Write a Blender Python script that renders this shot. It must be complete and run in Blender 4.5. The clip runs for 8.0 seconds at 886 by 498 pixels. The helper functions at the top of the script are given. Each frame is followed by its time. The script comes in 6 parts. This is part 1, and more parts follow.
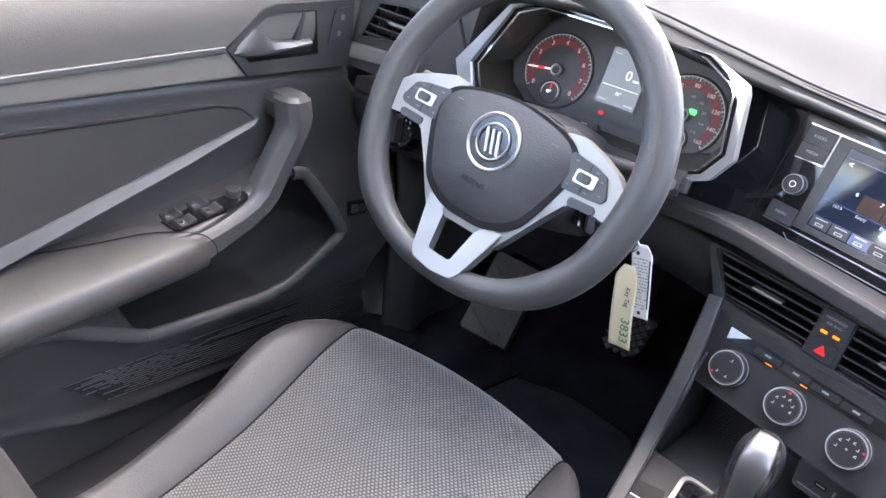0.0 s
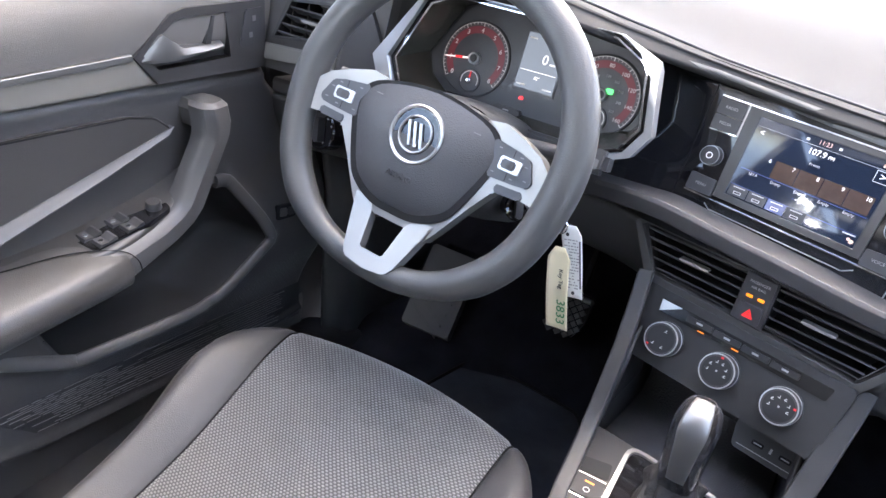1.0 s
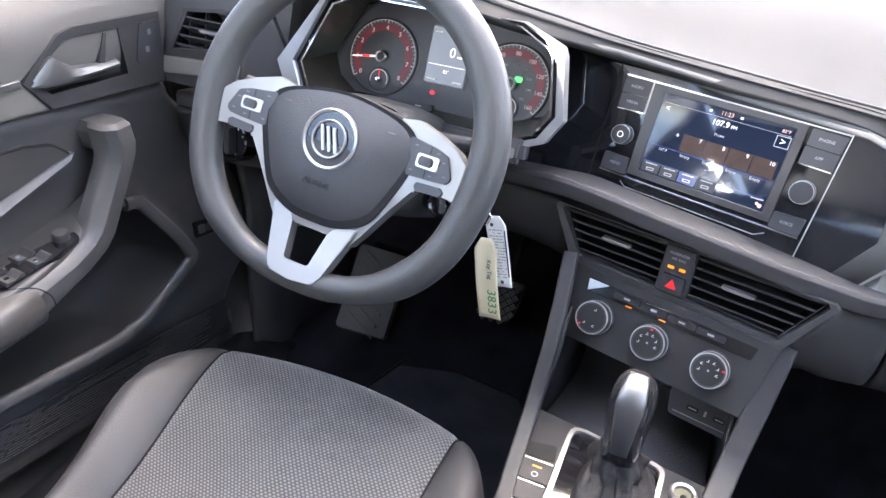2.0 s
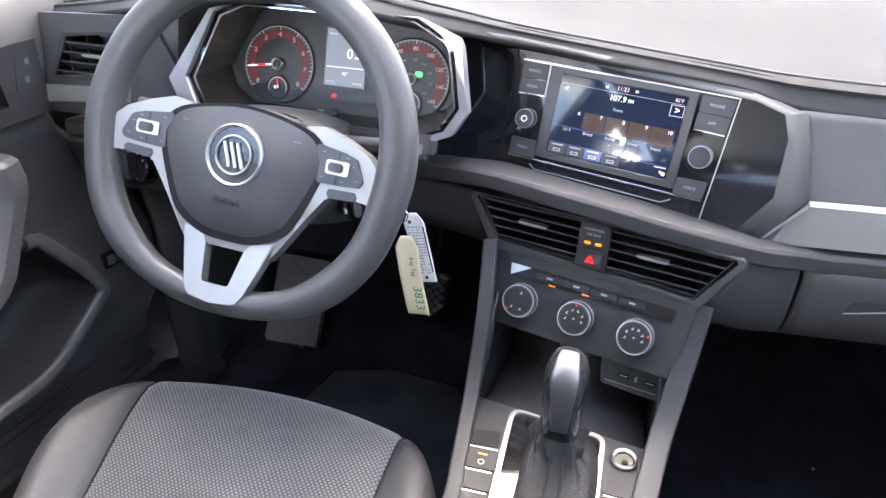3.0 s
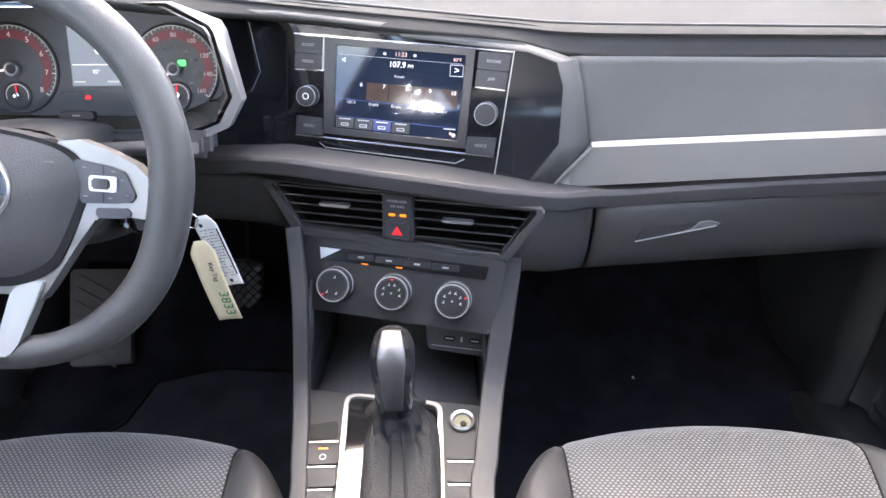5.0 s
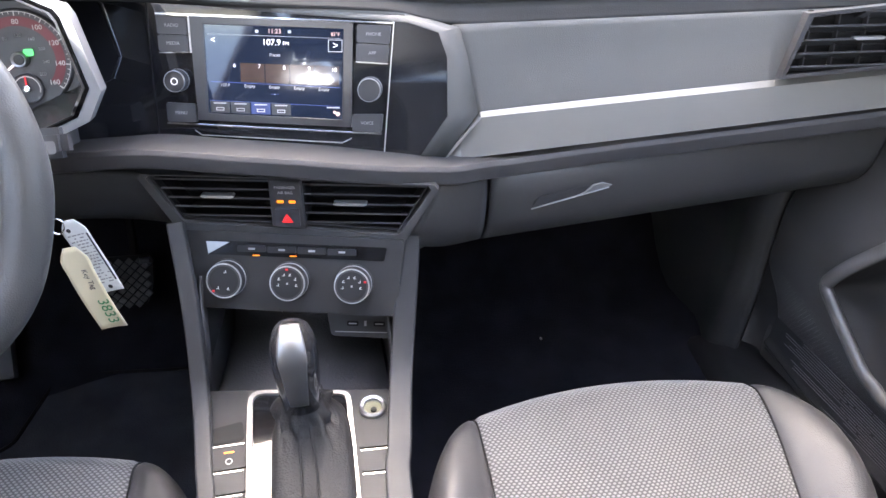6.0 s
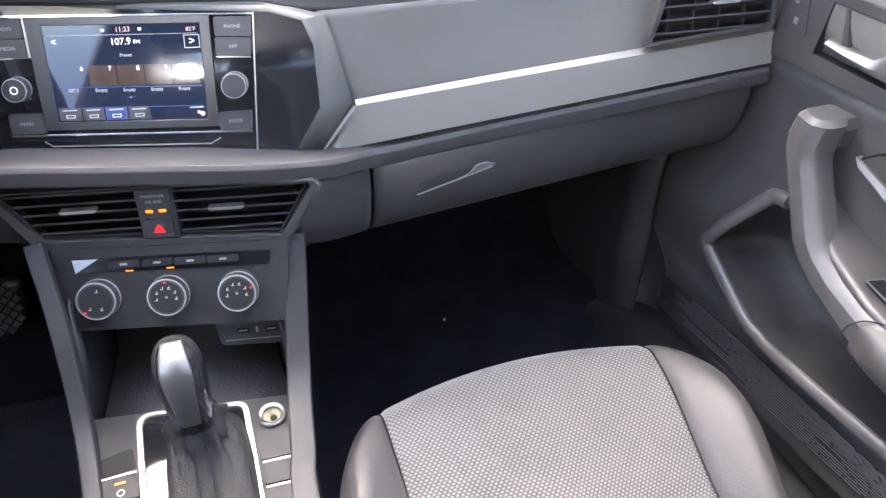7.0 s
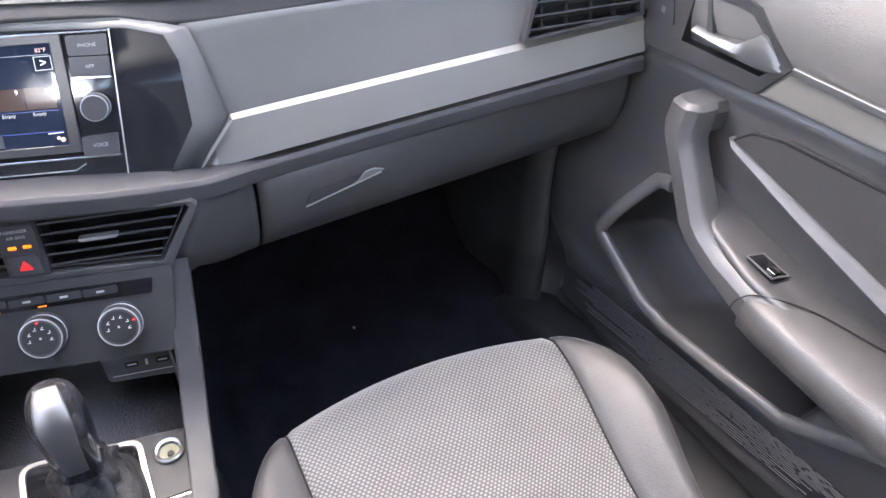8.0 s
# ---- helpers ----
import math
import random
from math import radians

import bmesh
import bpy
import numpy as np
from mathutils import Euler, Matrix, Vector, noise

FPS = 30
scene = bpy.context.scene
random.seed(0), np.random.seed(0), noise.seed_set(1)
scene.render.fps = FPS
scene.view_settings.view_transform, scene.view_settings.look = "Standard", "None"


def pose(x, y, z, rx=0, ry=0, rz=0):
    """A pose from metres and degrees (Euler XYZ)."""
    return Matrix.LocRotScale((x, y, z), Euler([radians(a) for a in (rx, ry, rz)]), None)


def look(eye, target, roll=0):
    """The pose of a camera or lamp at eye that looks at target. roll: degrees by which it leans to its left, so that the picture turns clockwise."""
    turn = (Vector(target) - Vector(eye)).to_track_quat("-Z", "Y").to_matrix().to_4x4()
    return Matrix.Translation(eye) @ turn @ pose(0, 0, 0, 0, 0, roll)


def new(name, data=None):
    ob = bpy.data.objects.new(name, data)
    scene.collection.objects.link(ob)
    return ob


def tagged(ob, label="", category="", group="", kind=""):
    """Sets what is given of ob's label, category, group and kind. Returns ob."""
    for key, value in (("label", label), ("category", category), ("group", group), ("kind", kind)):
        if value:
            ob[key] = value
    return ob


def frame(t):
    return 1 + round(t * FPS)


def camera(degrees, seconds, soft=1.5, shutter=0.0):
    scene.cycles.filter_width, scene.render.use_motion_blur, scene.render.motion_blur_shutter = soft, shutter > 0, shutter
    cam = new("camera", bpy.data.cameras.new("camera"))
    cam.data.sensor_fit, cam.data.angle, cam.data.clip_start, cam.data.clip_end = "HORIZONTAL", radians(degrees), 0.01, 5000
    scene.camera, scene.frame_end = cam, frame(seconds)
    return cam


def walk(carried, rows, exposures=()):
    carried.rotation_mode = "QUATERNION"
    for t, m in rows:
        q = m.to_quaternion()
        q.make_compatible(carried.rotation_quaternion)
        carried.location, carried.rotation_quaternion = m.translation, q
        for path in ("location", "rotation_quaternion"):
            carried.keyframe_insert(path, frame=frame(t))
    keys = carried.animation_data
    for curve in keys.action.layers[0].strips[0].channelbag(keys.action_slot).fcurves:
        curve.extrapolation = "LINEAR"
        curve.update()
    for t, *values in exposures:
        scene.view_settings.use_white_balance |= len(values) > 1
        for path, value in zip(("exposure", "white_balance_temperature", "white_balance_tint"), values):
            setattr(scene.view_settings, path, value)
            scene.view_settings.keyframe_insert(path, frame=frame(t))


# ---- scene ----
cam = camera(62.4, 8.0)
PATH = [
    (0, (0.0210, -0.8040, 0.9313), (-0.9490, 0.6193, -0.0846), 9.13),
    (0.5, (0.0230, -0.8000, 0.9318), (-0.8790, 0.6676, -0.0838), 8.15),
    (1, (0.0250, -0.7958, 0.9304), (-0.8050, 0.7176, -0.0798), 7.22),
    (2.5, (0.0240, -0.7867, 0.9377), (-0.5320, 0.8453, -0.0760), 3.06),
    (3, (0.0250, -0.7843, 0.9421), (-0.4290, 0.8731, -0.0802), 1.29),
    (3.5, (0.0380, -0.7725, 0.9518), (-0.3160, 0.8910, -0.0999), -0.15),
    (4, (0.0400, -0.7661, 0.9568), (-0.1880, 0.9090, -0.1125), -0.39),
    (4.5, (0.0380, -0.7578, 0.9549), (-0.0640, 0.9154, -0.1369), -0.26),
    (6, (0.0520, -0.7202, 0.9531), (0.3250, 0.8589, -0.2448), 0.49),
    (6.5, (0.0620, -0.7100, 0.9525), (0.4550, 0.8163, -0.2790), 0.45),
    (7, (0.0740, -0.7039, 0.9524), (0.5890, 0.7783, -0.2894), 0.74),
    (7.5, (0.0880, -0.6990, 0.9531), (0.7150, 0.7343, -0.2926), 0.81),
    (8, (0.1030, -0.6988, 0.9521), (0.8230, 0.6926, -0.2904), 0.97),
]
walk(cam, [(t, look(eye, target, roll)) for t, eye, target, roll in PATH], [(0, 4.44, 7200, 18), (3.0, 4.52, 7250, 18), (4.5, 4.48, 7350, 18), (6.5, 4.54, 7200, 19), (8, 4.52, 7150, 19)])


# ---- sky, sun ----
world = bpy.data.worlds.new("sky")
scene.world = world
world.use_nodes = True
wn = world.node_tree.nodes
sky = wn.new("ShaderNodeTexSky")
sky.sky_type = "NISHITA"
sky.sun_disc = False
SUN_ELEV, SUN_TURN = 60.0, -6.0
sky.sun_elevation = radians(SUN_ELEV)
sky.sun_rotation = radians(SUN_TURN)
sky.dust_density = 2.2
wn["Background"].inputs["Strength"].default_value = 0.13
world.node_tree.links.new(sky.outputs[0], wn["Background"].inputs["Color"])

sun = new("sun", bpy.data.lights.new("sun", "SUN"))
sun.data.energy, sun.data.angle, sun.data.color = 0.14, radians(20), (1.0, 0.95, 0.88)
to_sun = Vector((math.sin(radians(SUN_TURN)) * math.cos(radians(SUN_ELEV)), math.cos(radians(SUN_TURN)) * math.cos(radians(SUN_ELEV)), math.sin(radians(SUN_ELEV))))
sun.matrix_world = look((0, 0, 3), Vector((0, 0, 3)) - to_sun)


def window_fill(name, at, to, wide, high, watts):
    """An added fill lamp in the opening of a side window, in place of brighter sky beside the car."""
    lamp = new(name, bpy.data.lights.new(name, "AREA"))
    lamp.data.shape, lamp.data.size, lamp.data.size_y = "RECTANGLE", wide, high
    lamp.data.energy, lamp.data.color = watts, (0.80, 0.90, 1.0)
    lamp.matrix_world = look(at, to)


# added lamp, much stronger than the sky, to brighten dash and passenger side
window_fill("rear_window_fill", (-0.635, -1.58, 0.985), (0.2, -1.1, 0.55), 0.20, 0.075, 0.75)


# ---- materials ----
def material(name, color, rough=0.5, metal=0.0, bump=0.0, scale=900.0, vary=0.12, big=6.0, spec=0.5, coat=0.0, emit=None, power=1.0):
    """A surface with fine grain relief and soft variation of tone at two scales."""
    m = bpy.data.materials.new(name)
    m.use_nodes = True
    nt = m.node_tree
    b = nt.nodes["Principled BSDF"]
    b.inputs["Roughness"].default_value = rough
    b.inputs["Metallic"].default_value = metal
    b.inputs["Specular IOR Level"].default_value = spec
    b.inputs["Coat Weight"].default_value = coat
    b.inputs["Coat Roughness"].default_value = 0.05
    tc = nt.nodes.new("ShaderNodeTexCoord")
    n1 = nt.nodes.new("ShaderNodeTexNoise")
    n1.inputs["Scale"].default_value = big
    n1.inputs["Detail"].default_value = 4.0
    nt.links.new(tc.outputs["Object"], n1.inputs["Vector"])
    ramp = nt.nodes.new("ShaderNodeMapRange")
    ramp.inputs["From Min"].default_value, ramp.inputs["From Max"].default_value = 0.3, 0.7
    ramp.inputs["To Min"].default_value, ramp.inputs["To Max"].default_value = 1 - vary, 1 + vary
    nt.links.new(n1.outputs["Fac"], ramp.inputs["Value"])
    mul = nt.nodes.new("ShaderNodeVectorMath")
    mul.operation = "SCALE"
    mul.inputs[0].default_value = color
    nt.links.new(ramp.outputs[0], mul.inputs["Scale"])
    nt.links.new(mul.outputs[0], b.inputs["Base Color"])
    if bump:
        n2 = nt.nodes.new("ShaderNodeTexVoronoi")
        n2.inputs["Scale"].default_value = scale
        nt.links.new(tc.outputs["Object"], n2.inputs["Vector"])
        bp = nt.nodes.new("ShaderNodeBump")
        bp.inputs["Strength"].default_value = bump
        bp.inputs["Distance"].default_value = 0.0006
        nt.links.new(n2.outputs["Distance"], bp.inputs["Height"])
        nt.links.new(bp.outputs[0], b.inputs["Normal"])
        rr = nt.nodes.new("ShaderNodeMapRange")
        rr.inputs["To Min"].default_value, rr.inputs["To Max"].default_value = rough - 0.06, rough + 0.06
        nt.links.new(n1.outputs["Fac"], rr.inputs["Value"])
        nt.links.new(rr.outputs[0], b.inputs["Roughness"])
    if emit:
        b.inputs["Emission Color"].default_value = (*emit, 1)
        b.inputs["Emission Strength"].default_value = power
    return m


def weave_material(name):
    """Grey seat cloth with rows of pale raised dots, set like a honeycomb."""
    m = bpy.data.materials.new(name)
    m.use_nodes = True
    nt = m.node_tree
    N, L = nt.nodes.new, nt.links.new
    b = nt.nodes["Principled BSDF"]
    b.inputs["Roughness"].default_value = 0.85
    b.inputs["Sheen Weight"].default_value = 0.25
    uvn = N("ShaderNodeUVMap")
    uvn.uv_map = "UVMap"
    sep = N("ShaderNodeSeparateXYZ")
    L(uvn.outputs[0], sep.inputs[0])

    def mth(op, a, b2=None):
        n = N("ShaderNodeMath")
        n.operation = op
        for i, v in enumerate((a, b2)):
            if v is None:
                continue
            if isinstance(v, (int, float)):
                n.inputs[i].default_value = v
            else:
                L(v, n.inputs[i])
        return n.outputs[0]
    pitch_x, pitch_y = 0.0056, 0.0032
    px = mth("DIVIDE", sep.outputs[0], pitch_x)
    py = mth("DIVIDE", sep.outputs[1], pitch_y)
    row = mth("FLOOR", py)
    odd = mth("MULTIPLY", mth("FLOORED_MODULO", row, 2.0), 0.5)
    fx = mth("SUBTRACT", mth("FLOORED_MODULO", mth("ADD", px, odd), 1.0), 0.5)
    fy = mth("SUBTRACT", mth("FLOORED_MODULO", py, 1.0), 0.5)
    dx = mth("MULTIPLY", fx, 1.25)
    dy = mth("MULTIPLY", fy, 1.0)
    d = mth("SQRT", mth("ADD", mth("MULTIPLY", dx, dx), mth("MULTIPLY", dy, dy)))
    dot = N("ShaderNodeMapRange")
    dot.interpolation_type = "SMOOTHSTEP"
    dot.inputs["From Min"].default_value, dot.inputs["From Max"].default_value = 0.50, 0.24
    L(d, dot.inputs["Value"])
    noi = N("ShaderNodeTexNoise")
    noi.inputs["Scale"].default_value = 14.0
    noi.inputs["Detail"].default_value = 6.0
    tc = N("ShaderNodeTexCoord")
    L(tc.outputs["Object"], noi.inputs["Vector"])
    vr = N("ShaderNodeMapRange")
    vr.inputs["To Min"].default_value, vr.inputs["To Max"].default_value = 0.80, 1.20
    L(noi.outputs["Fac"], vr.inputs["Value"])
    mix = N("ShaderNodeMix")
    mix.data_type = "RGBA"
    mix.inputs[6].default_value = (0.048, 0.048, 0.049, 1)
    mix.inputs[7].default_value = (0.142, 0.142, 0.140, 1)
    L(dot.outputs[0], mix.inputs[0])
    sc = N("ShaderNodeVectorMath")
    sc.operation = "SCALE"
    L(mix.outputs[2], sc.inputs[0])
    L(vr.outputs[0], sc.inputs["Scale"])
    L(sc.outputs[0], b.inputs["Base Color"])
    bp = N("ShaderNodeBump")
    bp.inputs["Strength"].default_value = 0.6
    bp.inputs["Distance"].default_value = 0.001
    L(dot.outputs[0], bp.inputs["Height"])
    L(bp.outputs[0], b.inputs["Normal"])
    return m


def glass_material(name, tint=(0.93, 0.97, 0.95)):
    m = bpy.data.materials.new(name)
    m.use_nodes = True
    b = m.node_tree.nodes["Principled BSDF"]
    b.inputs["Base Color"].default_value = (*tint, 1)
    b.inputs["Transmission Weight"].default_value = 1.0
    b.inputs["Roughness"].default_value = 0.0
    b.inputs["IOR"].default_value = 1.45
    return m


# dash top coloured darker than PAD to hold back the strong windscreen light
TOPSKIN = material("darkened_dash_top_skin", (0.038, 0.038, 0.038), 0.70, bump=0.22, scale=800, vary=0.07, spec=0.12)
LIPSKIN = material("lip_skin", (0.047, 0.046, 0.047), 0.55, bump=0.2, scale=1000, vary=0.06, spec=0.3)
PAD = material("soft_dash_plastic", (0.100, 0.100, 0.096), 0.50, bump=0.35, scale=1100, vary=0.06, spec=0.4)
HARD = material("hard_grey_plastic", (0.079, 0.077, 0.076), 0.48, bump=0.30, scale=1400, vary=0.07)
DARK = material("dark_plastic", (0.030, 0.030, 0.032), 0.50, bump=0.25, scale=1500, vary=0.1)
BLACK = material("black_cavity_plastic", (0.008, 0.008, 0.009), 0.6, vary=0.15, spec=0.2)
PIANO = material("gloss_black", (0.008, 0.008, 0.009), 0.05, vary=0.1, coat=0.25, spec=0.5)
SILVER = material("brushed_silver_trim", (0.22, 0.215, 0.20), 0.38, metal=0.45, vary=0.05)
SPOKE = material("satin_spoke_silver", (0.262, 0.250, 0.232), 0.40, metal=0.8, vary=0.05)
SATIN = material("satin_silver", (0.44, 0.436, 0.425), 0.33, metal=0.85, vary=0.05)
BLADE = material("dark_metal_blade", (0.23, 0.23, 0.23), 0.42, metal=0.9, vary=0.06)
LEVERM = material("satin_lever_metal", (0.19, 0.185, 0.176), 0.36, metal=0.8, vary=0.05)
CHROME = material("chrome", (0.85, 0.85, 0.86), 0.08, metal=1.0, vary=0.03)
RIM = material("wheel_rim_rubber", (0.046, 0.047, 0.047), 0.42, bump=0.22, scale=700, vary=0.06)
AIRBAG = material("wheel_pad_grain", (0.044, 0.045, 0.048), 0.46, bump=0.5, scale=760, vary=0.06)
VINYL = material("grey_seat_vinyl", (0.035, 0.035, 0.0365), 0.50, bump=0.35, scale=900, vary=0.08)
CLOTH = weave_material("dotted_seat_cloth")
CARPET = material("black_carpet", (0.0195, 0.0195, 0.0255), 0.95, bump=1.0, scale=500, vary=0.3, big=18, spec=0.1)
RUBBER = material("pedal_rubber", (0.10, 0.10, 0.104), 0.6, bump=0.3, vary=0.15)
FOOT = material("foot_rest_plastic", (0.11, 0.11, 0.113), 0.5, bump=0.3, vary=0.15)
LEATHER = material("boot_leatherette", (0.014, 0.014, 0.015), 0.60, bump=0.6, scale=420, vary=0.15, spec=0.25)
PILLAR = material("pillar_grey", (0.20, 0.195, 0.19), 0.7, vary=0.05)
HEADLINE = material("headliner_cloth", (0.62, 0.61, 0.58), 0.9, vary=0.05)
GLASS = glass_material("window_glass")
TINTED = glass_material("tinted_rear_glass", (0.62, 0.66, 0.64))
KNOB = material("gloss_black_knob", (0.014, 0.014, 0.015), 0.14, metal=0.0, vary=0.1, coat=0.3)
BEZEL = material("satin_chrome_frame", (0.46, 0.46, 0.46), 0.32, metal=1.0, vary=0.04)
GATE = material("brushed_gate_frame", (0.26, 0.26, 0.262), 0.36, metal=0.9, vary=0.06)
SLAT = material("vent_slat", (0.036, 0.036, 0.037), 0.38, vary=0.08)
RAIL = material("smooth_rail_grey", (0.032, 0.033, 0.035), 0.50, vary=0.05, spec=0.25)
SOCK = material("socket_well", (0.10, 0.10, 0.07), 0.5, metal=0.5, vary=0.2)
MAT = material("rubber_mat", (0.10, 0.10, 0.105), 0.6, bump=1.0, scale=450, vary=0.1)
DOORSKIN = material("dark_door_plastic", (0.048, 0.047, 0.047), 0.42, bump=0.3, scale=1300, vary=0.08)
BEZELSKIN = material("smooth_bezel_plastic", (0.033, 0.032, 0.032), 0.36, bump=0.15, scale=1500, vary=0.06)
# door plastic darkened; in pocket and handle cup the colour carries the shade
DIMSKIN = material("darkened_door_plastic", (0.022, 0.022, 0.023), 0.55, bump=0.3, scale=1200, vary=0.12)
RELIEF = material("relief_plastic", (0.105, 0.105, 0.106), 0.42, vary=0.06)
CONSOLE = material("console_plastic", (0.030, 0.030, 0.031), 0.50, bump=0.25, scale=1500, vary=0.07, spec=0.22)
MIDP = material("mid_grey_plastic", (0.050, 0.050, 0.050), 0.46, bump=0.30, scale=1400, vary=0.07)
BODY = material("car_paint", (0.30, 0.31, 0.32), 0.3, metal=0.3, vary=0.03, coat=0.5)


# ---- building helpers ----
def smooth01(t):
    t = max(0.0, min(1.0, t))
    return t * t * (3 - 2 * t)


def flat(o, yaw=0.0, lean=0.0, spin=0.0):
    """A frame on a surface that faces the cabin: u to the right, v up, n to the viewer."""
    a, b = radians(yaw), radians(lean)
    n = Vector((-math.sin(a) * math.cos(b), -math.cos(a) * math.cos(b), math.sin(b)))
    u = Vector((math.cos(a), -math.sin(a), 0))
    v = n.cross(u)
    m = Matrix((u, v, n)).transposed().to_4x4()
    m.translation = Vector(o)
    return m @ Matrix.Rotation(radians(spin), 4, "Z")


def thing(name, at, label, category, group="", kind=""):
    ob = new(name)
    ob.location = at
    return tagged(ob, label, category, group, kind)


def part(name, bm, mat, parent=None, label="", sharp=35, smooth=True):
    me = bpy.data.meshes.new(name)
    bmesh.ops.recalc_face_normals(bm, faces=bm.faces)
    bm.to_mesh(me)
    bm.free()
    if smooth:
        me.polygons.foreach_set("use_smooth", [True] * len(me.polygons))
        me.set_sharp_from_angle(angle=radians(sharp))
    me.materials.append(mat)
    ob = new(name, me)
    if parent is not None:
        hang(ob, parent)
    if label:
        ob["label"] = label
    return ob


def hang(ob, parent):
    """Hang a part that is built in world coordinates under its thing or under another part."""
    ob.parent = parent
    if parent.parent is None:
        ob.matrix_parent_inverse = Matrix.Translation(-parent.location)


def round_poly(pts, r, n=4):
    """Corners of a flat outline rounded with radius r (one number, or one per corner)."""
    out = []
    k = len(pts)
    rs = r if isinstance(r, (list, tuple)) else [r] * k
    for i in range(k):
        p, a, b = Vector(pts[i]), Vector(pts[i - 1]), Vector(pts[(i + 1) % k])
        da, db = (a - p), (b - p)
        la, lb = da.length, db.length
        ang = da.angle(db)
        t = min(rs[i] / math.tan(ang / 2), la * 0.48, lb * 0.48) if rs[i] > 0 else 0
        if t < 1e-6:
            out.append(tuple(p))
            continue
        p1, p2 = p + da / la * t, p + db / lb * t
        for j in range(n + 1):
            s = j / n
            out.append(tuple((1 - s) ** 2 * p1 + 2 * s * (1 - s) * p + s * s * p2))
    return out


def slab_bm(pts, m, depth, bev=0.0015, seg=2, top=0.0, bm=None):
    """A plate with that outline in the frame m; its face stands at height top, its back depth below."""
    own = bm is None
    bm = bmesh.new() if own else bm
    vs = [bm.verts.new(m @ Vector((p[0], p[1], top))) for p in pts]
    f = bm.faces.new(vs)
    vb = [bm.verts.new(m @ Vector((p[0], p[1], top - depth))) for p in pts]
    bm.faces.new(vb[::-1])
    k = len(pts)
    for i in range(k):
        bm.faces.new((vs[i], vb[i], vb[(i + 1) % k], vs[(i + 1) % k]))
    if bev:
        bmesh.ops.bevel(bm, geom=list(f.edges), offset=bev, segments=seg, affect="EDGES", clamp_overlap=True)
    return bm


def slab(name, pts, m, depth, mat, parent=None, bev=0.0015, seg=2, top=0.0, label="", r=0.0):
    if r:
        pts = round_poly(pts, r)
    return part(name, slab_bm(pts, m, depth, bev, seg, top), mat, parent, label)


def rect(x0, y0, x1, y1):
    return [(x0, y0), (x1, y0), (x1, y1), (x0, y1)]


def ring_bm(outer, inner, m, depth, top=0.0, bev=0.001):
    """A flat frame between two outlines with as many corners."""
    bm = bmesh.new()
    k = len(outer)
    rows = []
    for pts, h in ((outer, top - depth), (outer, top - bev), ([(o[0] * 0.985 + i[0] * 0.015, o[1] * 0.985 + i[1] * 0.015) for o, i in zip(outer, inner)], top),
                   ([(o[0] * 0.1 + i[0] * 0.9, o[1] * 0.1 + i[1] * 0.9) for o, i in zip(outer, inner)], top), (inner, top - bev), (inner, top - depth)):
        rows.append([bm.verts.new(m @ Vector((p[0], p[1], h))) for p in pts])
    rows.append(rows[0])
    for a, b in zip(rows, rows[1:]):
        for i in range(k):
            j = (i + 1) % k
            bm.faces.new((a[i], a[j], b[j], b[i]))
    return bm


def spline(pts, n, closed=False):
    """A smooth line through points."""
    pts = [Vector(p) for p in pts]
    k = len(pts)
    out = []
    for i in range(k if closed else k - 1):
        if closed:
            p0, p1, p2, p3 = pts[i - 1], pts[i], pts[(i + 1) % k], pts[(i + 2) % k]
        else:
            p1, p2 = pts[i], pts[i + 1]
            p0 = pts[i - 1] if i else p1 * 2 - p2
            p3 = pts[i + 2] if i + 2 < k else p2 * 2 - p1
        for j in range(n):
            t = j / n
            out.append(0.5 * ((2 * p1) + (p2 - p0) * t + (2 * p0 - 5 * p1 + 4 * p2 - p3) * t * t + (3 * p1 - p0 - 3 * p2 + p3) * t ** 3))
    if not closed:
        out.append(pts[-1])
    return out


def surface_bm(rows, nu=5, nv=5, bm=None, close=False):
    """A smooth sheet through a grid of control points."""
    bm = bmesh.new() if bm is None else bm
    fine = [spline(r, nu, close) for r in rows]
    cols = [spline([r[i] for r in fine], nv) for i in range(len(fine[0]))]
    vs = [[bm.verts.new(p) for p in c] for c in cols]
    for a, b in zip(vs, vs[1:] + ([vs[0]] if close else [])):
        for j in range(len(a) - 1):
            bm.faces.new((a[j], b[j], b[j + 1], a[j + 1]))
    return bm


def thick(ob, t, offset=-1.0):
    md = ob.modifiers.new("thickness", "SOLIDIFY")
    md.thickness, md.offset = t, offset
    return ob


def sweep_bm(path, section, up=(0, 0, 1), closed=False, caps=True, bm=None, scales=None):
    """A bar along a path: the section's x lies sideways, its y along up."""
    bm = bmesh.new() if bm is None else bm
    path = [Vector(p) for p in path]
    k = len(path)
    rings = []
    for i, p in enumerate(path):
        a = path[i - 1] if (i or closed) else p
        b = path[(i + 1) % k] if (i + 1 < k or closed) else p
        d = (b - a).normalized()
        side = d.cross(Vector(up)).normalized()
        top = side.cross(d).normalized()
        s = scales[i] if scales else 1.0
        sec = section(i / max(1, k - 1)) if callable(section) else section
        rings.append([bm.verts.new(p + side * q[0] * s + top * q[1] * s) for q in sec])
    pairs = list(zip(rings, rings[1:])) + ([(rings[-1], rings[0])] if closed else [])
    for a, b in pairs:
        m = len(a)
        for j in range(m):
            bm.faces.new((a[j], a[(j + 1) % m], b[(j + 1) % m], b[j]))
    if caps and not closed:
        bm.faces.new(rings[0][::-1])
        bm.faces.new(rings[-1])
    return bm


